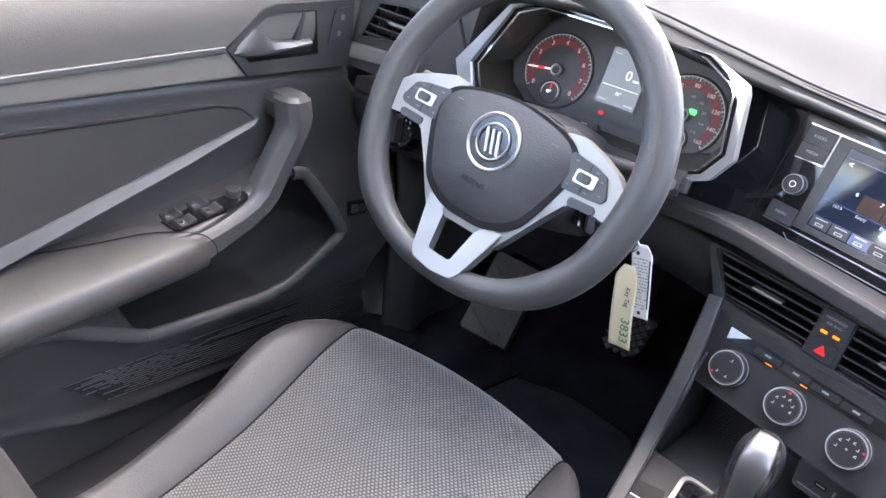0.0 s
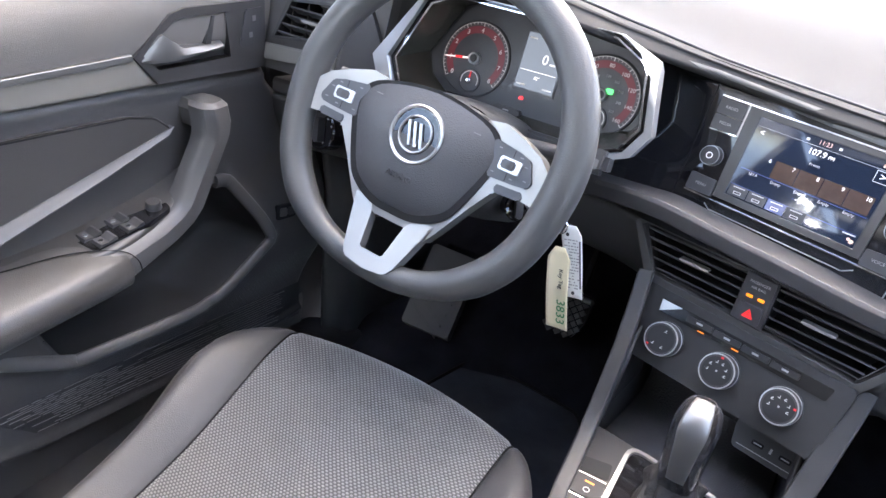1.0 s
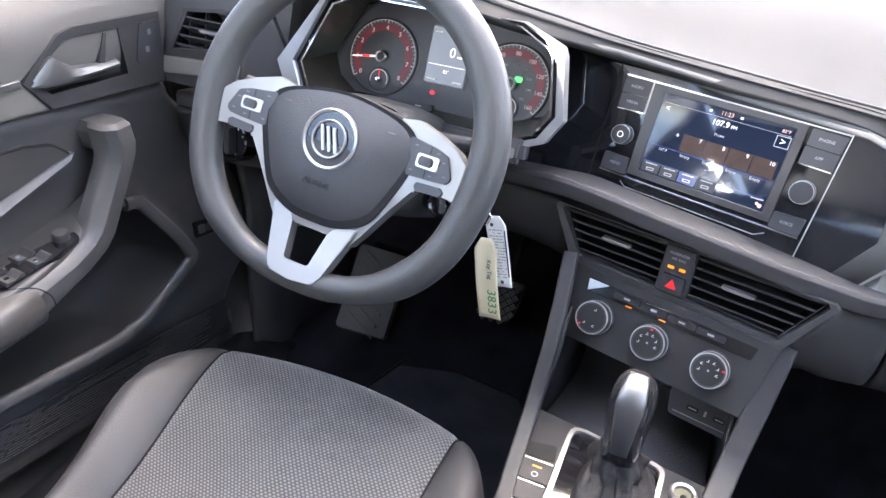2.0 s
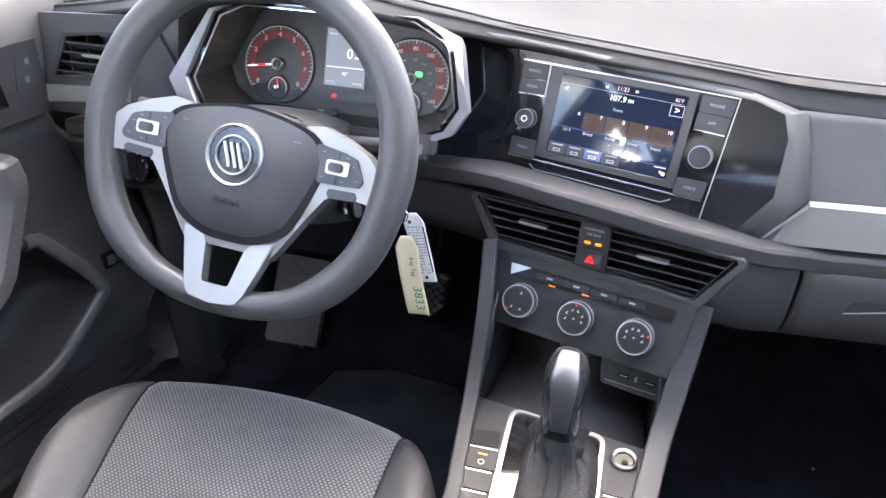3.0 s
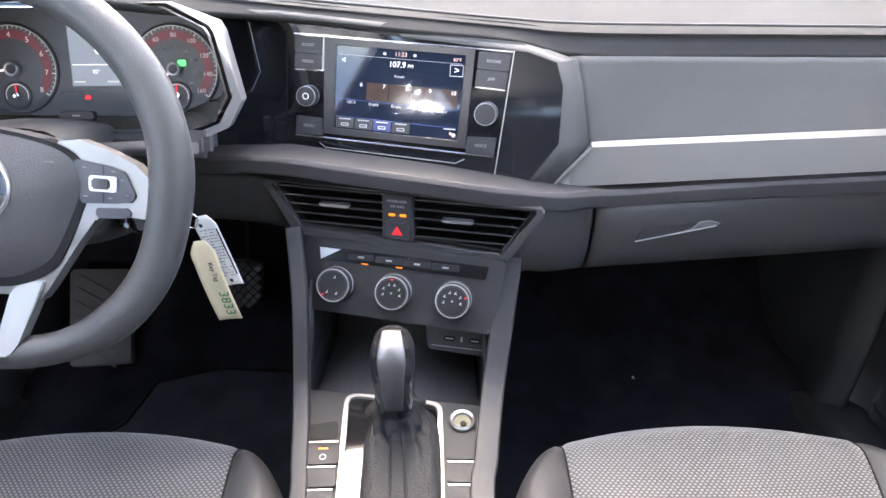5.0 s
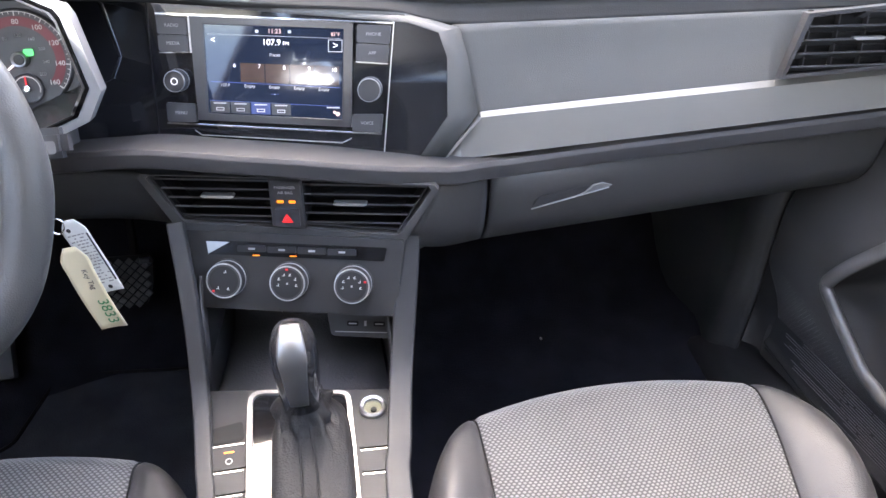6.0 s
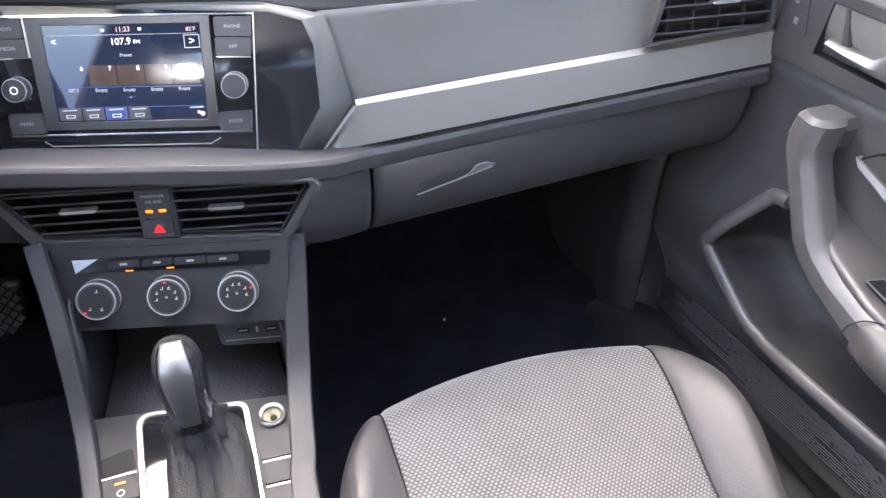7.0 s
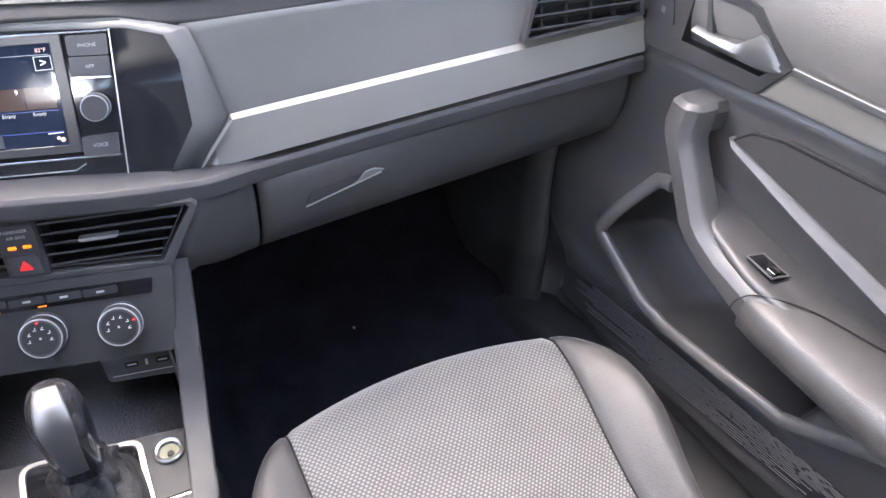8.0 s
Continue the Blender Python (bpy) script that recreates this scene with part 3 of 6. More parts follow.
    for k in range(13):
        f = k / 12
        ya, za, yb, zb = y0 + (y3 - y0) * f, z0 + (z3 - z0) * f, y1 + (y2 - y1) * f, z1 + (z2 - z1) * f
        w = min(1.0, 0.25 + 3 * f)
        cols.append([bm.verts.new(p) for p in (P(ya, za, 0.012), P(ya, za, 0.0195), P(ya + (yb - ya) * 0.06, za + (zb - za) * 0.06, 0.0210), P(yb, zb + 0.001, 0.0225 + 0.007 * w), P(yb, zb - 0.001, 0.0225 + 0.006 * w), P(yb, zb - 0.004 - 0.006 * w, 0.010))])
    for ca, cb in zip(cols, cols[1:]):
        for j in range(5):
            bm.faces.new((ca[j], cb[j], cb[j + 1], ca[j + 1]))
    part("insert_stripe", bm, PULLSKIN, dr, "smooth pale grey stripe under the insert", sharp=25)
    line = round_poly(ins, [0.004, 0.03, 0.03, 0, 0, 0.05])
    line = [p for p in line if p[1] > 0.55 + 0.0 * p[0] and p[0] > -1.02]
    part("insert_gap", sweep_bm([P(p[0], p[1] + 0.001, 0.0165) for p in line] + [P(-1.03, 0.641, 0.0165)], circle(0.0022, 6), up=(s, 0, 0)), BLACK, dr, "dark gap over the insert")
    # pull handle that sweeps down into the armrest
    # rows down the bar: rear edge, front edge (y and z of each) and how far it stands out
    PULL = [(-0.198, 0.593, -0.163, 0.591, 0.050), (-0.205, 0.588, -0.157, 0.584, 0.056), (-0.204, 0.566, -0.154, 0.560, 0.058), (-0.204, 0.553, -0.157, 0.546, 0.058), (-0.208, 0.543, -0.164, 0.533, 0.058),
            (-0.243, 0.488, -0.202, 0.468, 0.059), (-0.253, 0.477, -0.212, 0.455, 0.061), (-0.270, 0.468, -0.229, 0.441, 0.063), (-0.300, 0.461, -0.262, 0.428, 0.067), (-0.372, 0.456, -0.340, 0.408, 0.074)]
    rows = []
    for ya, za, yb, zb, d in PULL:
        def q(f, e, ya=ya, za=za, yb=yb, zb=zb):
            return P(ya + (yb - ya) * f, za + (zb - za) * f, e)
        rows.append([q(0.0, d - 0.030), q(0.0, d - 0.013), q(0.07, d - 0.006), q(0.30, d + 0.001), q(0.42, d + 0.001), q(0.85, d - 0.004), q(0.98, d - 0.011), q(1.0, d - 0.030)])
    bm = bmesh.new()
    fine = [[r[i] for r in rows] for i in range(8)]
    vs = [[bm.verts.new(p) for p in col] for col in fine]
    for i in range(8):
        a, b = vs[i], vs[(i + 1) % 8]
        for j in range(len(a) - 1):
            bm.faces.new((a[j], b[j], b[j + 1], a[j + 1]))
    bm.faces.new([v[0] for v in vs])
    bm.faces.new([v[-1] for v in vs][::-1])
    head = [(-0.156, 0.586), (-0.164, 0.589), (-0.196, 0.591), (-0.202, 0.580), (-0.197, 0.556), (-0.160, 0.552)]
    slab_bm(head, fm(0.036), 0.036, 0.0, 1, 0.0, bm)
    part("pull_handle", bm, PULLSKIN, dr, "grey moulded pull handle", sharp=32)
    # armrest, its flat top running into the switch plate
    rows = []
    for y, top, wid in ((-0.345, 0.4545, 0.080), (-0.40, 0.4570, 0.089), (-0.6, 0.455, 0.094), (-0.85, 0.452, 0.094), (-1.03, 0.45, 0.09)):
        rows.append([P(y, top + 0.014, 0.0), P(y, top + 0.006, wid * 0.45), P(y, top - 0.002, wid * 0.78), P(y, top - 0.010, wid * 0.93), P(y, top - 0.026, wid), P(y, top - 0.044, wid * 0.93), P(y, top - 0.062, wid * 0.6), P(y, top - 0.08, 0.0)])
    part("armrest", surface_bm(rows, 5, 5), VINYLD, dr, "smooth padded grey armrest")
    line = spline([P(-0.540, 0.4690, 0.012), P(-0.470, 0.4668, 0.030), P(-0.400, 0.4640, 0.044), P(-0.352, 0.4560, 0.066), P(-0.338, 0.4440, 0.079), P(-0.332, 0.424, 0.078)], 6)
    part("armrest_gap", sweep_bm(line, circle(0.0008, 6)), BLACK, dr, "dark gap between armrest and switch plate")
    rows = []
    for y, z0, w0 in ((-0.205, 0.492, 0.040), (-0.25, 0.478, 0.048), (-0.30, 0.4695, 0.056), (-0.345, 0.4640, 0.062), (-0.40, 0.4600, 0.058), (-0.47, 0.4600, 0.040), (-0.53, 0.4610, 0.020)):
        k = min(1.0, w0 / 0.05)
        rows.append([P(y, z0 + 0.012, 0.008), P(y, z0 + 0.006, 0.008 + 0.018 * k), P(y, z0 + 0.001, 0.008 + 0.034 * k), P(y, z0 - 0.004, w0), P(y, z0 - 0.016, w0 + 0.004)])
    plate = part("switch_plate", surface_bm(rows, 4, 4), BEZELSKIN, dr, "smooth dark switch plate")
    sw = flat((s * (DOOR_X - 0.040), -0.330, 0.4685), 0, 84) @ Matrix.Rotation(radians(-6 * s), 4, "Y")
    if s < 0:
        # recessed black insert with four rockers, and the mirror knob ahead of them
        slab("switch_insert", round_poly([(-0.020, -0.052), (0.016, -0.044), (0.018, 0.030), (0.012, 0.066), (-0.016, 0.072), (-0.022, 0.040)], 0.006), sw, 0.008, PIANO, plate, top=0.0012, bev=0.0010, label="gloss black switch insert")
        for ky, kx in ((-0.034, -0.0105), (-0.028, 0.0095), (0.004, -0.0105), (0.010, 0.0095)):
            key = bmesh.new()
            prof = ((-0.012, 0.0010), (-0.010, 0.0050), (0.001, 0.0030), (0.009, 0.0062), (0.012, 0.0055), (0.0125, 0.0010))
            ra = [[key.verts.new(sw @ Vector((kx + e, ky + y, h))) for y, h in prof] for e in (-0.0082, 0.0082)]
            for a in range(len(prof) - 1):
                key.faces.new((ra[0][a], ra[1][a], ra[1][a + 1], ra[0][a + 1]))
            key.faces.new(ra[0])
            key.faces.new(ra[1][::-1])
            b = part("window_switch", key, DARK, plate, smooth=False)
            slab("switch_mark", circle(0.0028, 12, kx, ky - 0.0045), sw, 0.0008, CHROME, b, top=0.0050, bev=0.0003)
        part("mirror_switch", lathe_bm([(0.010, 0.0), (0.0095, 0.008), (0.008, 0.010), (0, 0.010)], sw @ Matrix.Translation((-0.002, 0.052, 0.001)), 24), DARK, plate, "round mirror knob")
        bd = door_depth(-0.045, 0.385) + 0.003
        bs = slab("boot_switch", round_poly([(-0.066, 0.373), (-0.024, 0.366), (-0.022, 0.389), (-0.066, 0.398)], 0.004), fm(bd), 0.006, BLACK, dr, bev=0.001, label="black boot release switch")
        slab("switch_key", round_poly([(-0.060, 0.378), (-0.046, 0.376), (-0.046, 0.389), (-0.060, 0.392)], 0.002), fm(bd), 0.004, STRIPE, bs, top=0.003, bev=0.001)
        slab("switch_key", round_poly([(-0.042, 0.375), (-0.028, 0.373), (-0.028, 0.385), (-0.042, 0.388)], 0.002), fm(bd), 0.004, DARK, bs, top=0.003, bev=0.001)
    else:
        b = slab("window_switch", round_poly([(-0.009, -0.018), (0.009, -0.023), (0.009, 0.013), (-0.009, 0.018)], 0.002), sw, 0.004, PIANO, plate, top=0.0035, bev=0.0015, label="gloss black window switch")
        o8 = [(-0.0095, -0.0185), (0.0095, -0.0235), (0.0095, 0.0135), (-0.0095, 0.0185)]
        part("switch_frame", ring_bm(o8, [(x * 0.86, y * 0.92) for x, y in o8], sw, 0.002, 0.0045, 0.0004), STRIPE, b)
        slab("switch_mark", rect(-0.004, -0.016, 0.004, -0.005), sw, 0.0008, CHROME, b, top=0.0052, bev=0.0003)
    # brushed relief of fine dashes below the pocket rim
    bm = bmesh.new()
    cols = []
    for k in range(81):
        y = 0.0 - 0.53 * k / 80
        cols.append([])
        for j in range(31):
            f = j / 30
            yy = max(y, -0.53 + 0.06 * f)
            z = relief_z(yy, f * 1.06 - 0.03)
            cols[-1].append(bm.verts.new(P(yy, z, door_depth(yy, z) + 0.0024)))
    for ca, cb in zip(cols, cols[1:]):
        for j in range(30):
            bm.faces.new((ca[j], cb[j], cb[j + 1], ca[j + 1]))
    part("relief_ground", bm, DIMSKIN, dr, "dark ground of the dashed relief", sharp=80)
    bm = bmesh.new()
    for i in range(26):
        for j in range(14):
            y = -0.006 - 0.006 * i - 0.003 * (j % 2)
            z = 0.300 + 0.264 * (y + 0.004) - 0.0052 * j
            if z > relief_z(y, 0.35) and z > 0.222:
                d = door_depth(y, z) + 0.0006
                r = 0.0013 - 0.00004 * j
                ring = [bm.verts.new(P(y + r * math.cos(t), z + r * math.sin(t), d)) for t in (0.0, 1.257, 2.513, 3.770, 5.027)]
                tip = bm.verts.new(P(y, z, d + 0.0007))
                for k in range(5):
                    bm.faces.new((ring[k], ring[(k + 1) % 5], tip))
    tagged(part("dots", bm, RELIEF, dr, "fine raised dots ahead of the dashes"), kind="stuff")
    rnd = random.Random(5 if s < 0 else 6)
    bm = bmesh.new()
    for r in range(15):
        f = r / 14
        y = -0.03 - 0.05 * rnd.random()
        while y > -0.53:
            ln = rnd.uniform(0.012, 0.050) + 0.10 * smooth01((y + 0.36) / 0.16)
            if rnd.random() < 0.94:
                q = []
                for yy in (y, y - ln):
                    q.append((yy, relief_z(yy, f)))
                (ya, za), (yb, zb) = q
                if yb > -0.53 + 0.06 * f:
                    da, db = door_depth(ya, za), door_depth(yb, zb)
                    vs = [bm.verts.new(P(yy, zz + e, dd + h)) for yy, zz, dd in ((ya, za, da), (yb, zb, db)) for e, h in ((-0.0004, 0.0022), (0.0, 0.0034), (0.0004, 0.0022))]
                    bm.faces.new((vs[0], vs[1], vs[4], vs[3]))
                    bm.faces.new((vs[1], vs[2], vs[5], vs[4]))
            y -= ln + rnd.uniform(0.002, 0.006)
    tagged(part("relief", bm, RELIEF, dr, "fine raised dashes in the lower door plastic", smooth=False), kind="stuff")
    return dr


UPPERPAD = material("upper_door_pad", (0.108, 0.101, 0.094), 0.52, bump=0.35, scale=1100, vary=0.06, spec=0.35)
PULLSKIN = material("pull_plastic", (0.062, 0.061, 0.061), 0.40, bump=0.2, scale=1400, vary=0.06)
DOORTRIM = material("champagne_door_trim", (0.19, 0.180, 0.160), 0.40, metal=0.4, vary=0.05)
LMARK = material("dim_marking", (0.13, 0.13, 0.13), 0.6, vary=0.02)
PALE = material("pale_marking", (0.6, 0.6, 0.58), 0.6, vary=0.02)
STRIPE = material("smooth_stripe_plastic", (0.085, 0.083, 0.082), 0.40, vary=0.05)
VINYLD = material("dark_door_vinyl", (0.037, 0.036, 0.035), 0.40, bump=0.3, scale=900, vary=0.07)
door(-1)
door(1)


# ---- seats ----
def seat(cx, side):
    st = thing("car_seat", (cx, -0.45, 0.04), "%s grey car seat, dotted cloth centre, vinyl bolsters" % side, "car seat", "front seats")
    # cushion: a rounded front edge, raised side bolsters
    def front(x):
        u = abs(x)
        return -0.138 - 0.030 * (u / 0.165) ** 2 - 0.10 * smooth01((u - 0.165) / 0.10) ** 1.4

    def top(x, back):
        u = abs(x) / 0.250
        z = 0.330 - 0.060 * smooth01((back - 0.06) / 0.35)
        z -= 0.060 * max(0.0, (0.055 - back) / 0.055) ** 2.4
        z += 0.018 * smooth01((u - 0.62) / 0.22) * smooth01(back / 0.12) - 0.10 * max(0.0, (u - 0.84) / 0.16) ** 2.4
        return z - 0.008 * (1 - u * u)
    steps = [0.006 * i for i in range(12)] + [0.085 + 0.0135 * i for i in range(33)]

    def sheet(a, b, n):
        bm = bmesh.new()
        uvl = bm.loops.layers.uv.new("UVMap")
        run = [0.0]
        for k in range(1, len(steps)):
            run.append(run[-1] + math.hypot(steps[k] - steps[k - 1], top(0.05, steps[k]) - top(0.05, steps[k - 1])))
        cols = []
        for i in range(n + 1):
            f = i / n
            x = a + (b - a) * f
            out = 1.0 if x * cx > 0 else 0.0
            tuck = 0.005 * math.exp(-(min(f, 1 - f) * abs(b - a) / 0.004) ** 2)
            y0 = front(x)
            col = [(bm.verts.new((cx + x * (1 - 0.17 * out * smooth01(bk / 0.26)), y0 - bk * (y0 + 0.66) / 0.506, top(x, bk) - tuck)), (x, run[k] - y0 * 0.8)) for k, bk in enumerate(steps)]
            fx = col[0][0].co
            pre = [(bm.verts.new((fx.x, fx.y + e, fx.z - h)), (x, -h - y0 * 0.8)) for e, h in ((-0.02, 0.16), (0.004, 0.05), (0.006, 0.022))]
            cols.append(pre + col)
        for i in range(n):
            for k in range(len(cols[0]) - 1):
                q = (cols[i][k], cols[i + 1][k], cols[i + 1][k + 1], cols[i][k + 1])
                f = bm.faces.new([v for v, _ in q])
                for lp, (_, uv) in zip(f.loops, q):
                    lp[uvl].uv = uv
        return bm
    part("cushion_centre", sheet(-0.165, 0.165, 40), CLOTH, st, "grey cloth with pale raised dots", sharp=80)
    part("cushion_bolster", sheet(-0.250, -0.165, 14), VINYL, st, "smooth grey vinyl bolster", sharp=80)
    part("cushion_bolster", sheet(0.165, 0.250, 14), VINYL, st, "smooth grey vinyl bolster", sharp=80)
    for sx in (-0.165, 0.165):
        y0, out = front(sx), 1.0 if sx * cx > 0 else 0.0
        pts = [(cx + sx, y0 + 0.0035, top(sx, 0) - 0.05), (cx + sx, y0 + 0.0045, top(sx, 0) - 0.022)] + [(cx + sx * (1 - 0.17 * out * smooth01(bk / 0.26)), y0 - bk * (y0 + 0.66) / 0.506, top(sx, bk) - 0.0036) for bk in steps]
        part("seam", sweep_bm(pts, circle(0.0011, 6), up=(1, 0, 0)), BLACK, st, "dark seam beside the cloth")
    bm = box_bm(cx - 0.215, -0.64, 0.05, cx + 0.215, -0.27, 0.215, bev=0.03, seg=3)
    part("seat_base", bm, DARK, st)
    # backrest
    rows = []
    for z, y, w, dep in ((0.26, -0.645, 0.24, 0.10), (0.42, -0.69, 0.25, 0.12), (0.6, -0.80, 0.245, 0.11), (0.78, -0.93, 0.215, 0.09), (0.86, -0.985, 0.15, 0.06)):
        rows.append([(cx - w, y - 0.03, z), (cx - w * 0.92, y + 0.035, z), (cx - w * 0.7, y + 0.02, z), (cx, y - 0.01, z), (cx + w * 0.7, y + 0.02, z), (cx + w * 0.92, y + 0.035, z), (cx + w, y - 0.03, z),
                     (cx + w * 0.9, y - dep, z), (cx, y - dep - 0.02, z), (cx - w * 0.9, y - dep, z)])
    bm = surface_bm(rows, 4, 5, close=True)
    part("backrest", bm, VINYL, st, sharp=80)
    for k in (-0.05, 0.05):
        part("headrest_post", sweep_bm([(cx + k, -1.00, 0.82), (cx + k, -1.04, 0.95)], circle(0.006, 10)), CHROME, st)
    part("headrest", box_bm(cx - 0.12, -1.10, 0.93, cx + 0.12, -1.01, 1.06, bev=0.03, seg=3), VINYL, st)
    return st


seat(-0.345, "driver's")
seat(0.345, "passenger's")


# ---- dashboard ----
dash = thing("dashboard", (0.0, 0.25, 0.40), "dark grey soft-touch dashboard with silver trim strip and air vents", "dashboard")


# x, far edge, middle, crest, front edge (y and z of each)
TOP = [
    (-0.72, 0.52, 0.700, 0.14, 0.705, 0.015, 0.722, -0.012, 0.712),
    (-0.60, 0.60, 0.700, 0.15, 0.720, 0.005, 0.742, -0.030, 0.732),
    (-0.48, 0.70, 0.700, 0.16, 0.735, -0.010, 0.768, -0.055, 0.757),
    (-0.34, 0.73, 0.700, 0.16, 0.745, -0.015, 0.783, -0.063, 0.773),
    (-0.21, 0.75, 0.700, 0.18, 0.735, 0.000, 0.763, -0.040, 0.752),
    (-0.12, 0.75, 0.700, 0.20, 0.725, 0.045, 0.738, 0.018, 0.727),
    (0.00, 0.75, 0.700, 0.20, 0.718, 0.050, 0.725, 0.022, 0.713),
    (0.12, 0.75, 0.700, 0.20, 0.712, 0.038, 0.717, 0.010, 0.705),
    (0.20, 0.74, 0.700, 0.20, 0.710, 0.030, 0.714, 0.002, 0.690),
    (0.40, 0.70, 0.700, 0.18, 0.708, 0.020, 0.714, -0.004, 0.690),
    (0.72, 0.52, 0.700, 0.14, 0.704, 0.000, 0.716, -0.022, 0.694),
]
rows = [[(r[0], r[1], r[2]), (r[0], (r[1] + r[3]) / 2, (r[2] + r[4]) / 2 + 0.008), (r[0], r[3], r[4]), (r[0], r[5], r[6]), (r[0], r[5] * 0.4 + r[7] * 0.6, r[6] * 0.62 + r[8] * 0.38), (r[0], r[7], r[8])] for r in TOP]
thick(part("top_pad", surface_bm(rows, 5, 6), TOPSKIN, dash, "soft grey dashboard top"), 0.008)
# stitched seam along the crest
bm = sweep_bm(spline([(r[0], r[5] * 1.0 + 0.004, r[6] + 0.0008) for r in TOP], 6), circle(0.0016, 6))
part("seam", bm, DARK, dash)
# rows of stitches on both sides of the seam
for off in (-0.0065, 0.0075):
    line = spline([(r[0], r[5] + off, r[6] + (0.0004 if off > 0 else -0.0016)) for r in TOP], 16)
    bm = bmesh.new()
    for a, b in zip(line, line[1:]):
        a, b = Vector(a), Vector(b)
        n = max(1, int((b - a).length / 0.006))
        for k in range(n):
            sweep_bm([a.lerp(b, (k + 0.15) / n), a.lerp(b, (k + 0.85) / n)], circle(0.0008, 4), bm=bm)
    tagged(part("stitches", bm, BLACK, dash, "fine dark stitches beside the seam"), kind="stuff")


def trim_top(x):
    t = (x - 0.21) / 0.49
    return -0.021 - 0.028 * t, 0.601 + 0.033 * t


# passenger side face above the silver strip
rows = []
for x in (0.205, 0.26, 0.36, 0.50, 0.60, 0.70):
    r = lerp_table(TOP, x)
    ty, tz = trim_top(x)
    if x < 0.21:
        rows.append([(x - 0.02, r[6], r[7]), (x - 0.008, 0.35 * r[6] + 0.65 * ty, 0.35 * r[7] + 0.65 * tz), (x, ty, tz - 0.004)])
    else:
        rows.append([(x, r[6], r[7]), (x, 0.5 * r[6] + 0.5 * ty + 0.003, 0.5 * r[7] + 0.5 * tz), (x, ty, tz - 0.004)])
thick(part("passenger_pad", surface_bm(rows, 6, 5), PAD, dash, "soft grained grey pad facing the passenger"), 0.008)
# silver strip and its bright upper edge
bm = bmesh.new()
cols = []
for i in range(25):
    x = 0.168 + (0.70 - 0.168) * i / 24
    ty, tz = trim_top(x)
    hi = tz if x > 0.2105 else 0.552 + (0.601 - 0.552) * (x - 0.166) / 0.045
    lowz = 0.552 + (0.596 - 0.552) * (x - 0.166) / 0.535
    ly = -0.030 - 0.03 * (x - 0.166) / 0.535
    cols.append([bm.verts.new(p) for p in ((x, ty + 0.01, hi + 0.001), (x, ty + 0.002, hi + 0.001), (x, ty - 0.0050, max(lowz, hi - 0.0034)), (x, ly - 0.004, lowz), (x, ly + 0.012, lowz - 0.003))])
for a, b in zip(cols, cols[1:]):
    for j in range(4):
        bm.faces.new((a[j], b[j], b[j + 1], a[j + 1]))
part("silver_strip", bm, SILVER, dash, "brushed silver strip", sharp=20)
bm = sweep_bm([(0.168, -0.036, 0.553), (0.2105, -0.0270, 0.598)], [(-0.0015, -0.002), (0.0015, -0.002), (0.0015, 0.002), (-0.0015, 0.002)], up=(0, -1, 0.3))
part("strip_edge", bm, SATIN, dash, "bright silver edge")

# lip that runs across under the centre panel and the silver strip
LIP = [(-0.70, -0.03, 0.575), (-0.50, -0.005, 0.568), (-0.30, 0.000, 0.569), (-0.21, -0.014, 0.576), (-0.13, -0.045, 0.591), (-0.05, -0.055, 0.5835), (0.02, -0.063, 0.5765), (0.09, -0.072, 0.5695), (0.14, -0.0735, 0.5640), (0.175, -0.066, 0.5560), (0.21, -0.046, 0.5465), (0.25, -0.033, 0.5410), (0.37, -0.036, 0.5510), (0.53, -0.045, 0.5645), (0.70, -0.055, 0.5795)]
sec = round_poly([(-0.040, -0.009), (0.004, -0.0125), (0.0125, -0.0075), (0.0125, 0.0075), (0.0085, 0.0118), (-0.040, 0.0035)], [0, 0.004, 0.003, 0.003, 0.002, 0])
bm = sweep_bm(spline(LIP, 6), sec, up=(0, 0, 1))
part("lip", bm, LIPSKIN, dash, "grey padded lip")

# knee panel under the wheel and lower dash body
rows = []
for x, dy in ((-0.70, -0.02), (-0.55, 0.01), (-0.35, 0.025), (-0.20, 0.01), (-0.13, -0.01)):
    rows.append([(x, -0.015 + dy, 0.563), (x, -0.008 + dy, 0.53), (x, 0.02 + dy, 0.485), (x, 0.09 + dy, 0.458), (x, 0.30, 0.45), (x, 0.5, 0.45)])
thick(part("knee_panel", surface_bm(rows, 5, 5), MIDP, dash, "dark plastic knee panel"), 0.01)
PULLG = material("finger_pull_grey", (0.17, 0.17, 0.17), 0.4, vary=0.04)
gb = thing("glovebox", (0.45, -0.02, 0.46), "closed dark grey glovebox lid with a recessed pull", "glovebox")
rows = []
for x in (0.222, 0.30, 0.42, 0.54, 0.66, 0.70):
    t = (x - 0.22) / 0.48
    z0 = 0.540 + 0.036 * t
    rows.append([(x, -0.030, z0), (x, -0.046, z0 - 0.012), (x, -0.047, z0 - 0.042), (x, -0.036, z0 - 0.086), (x, 0.002, z0 - 0.122), (x, 0.10, z0 - 0.145), (x, 0.35, z0 - 0.14)])
thick(part("lid", surface_bm(rows, 5, 6), MIDP, gb), 0.01)
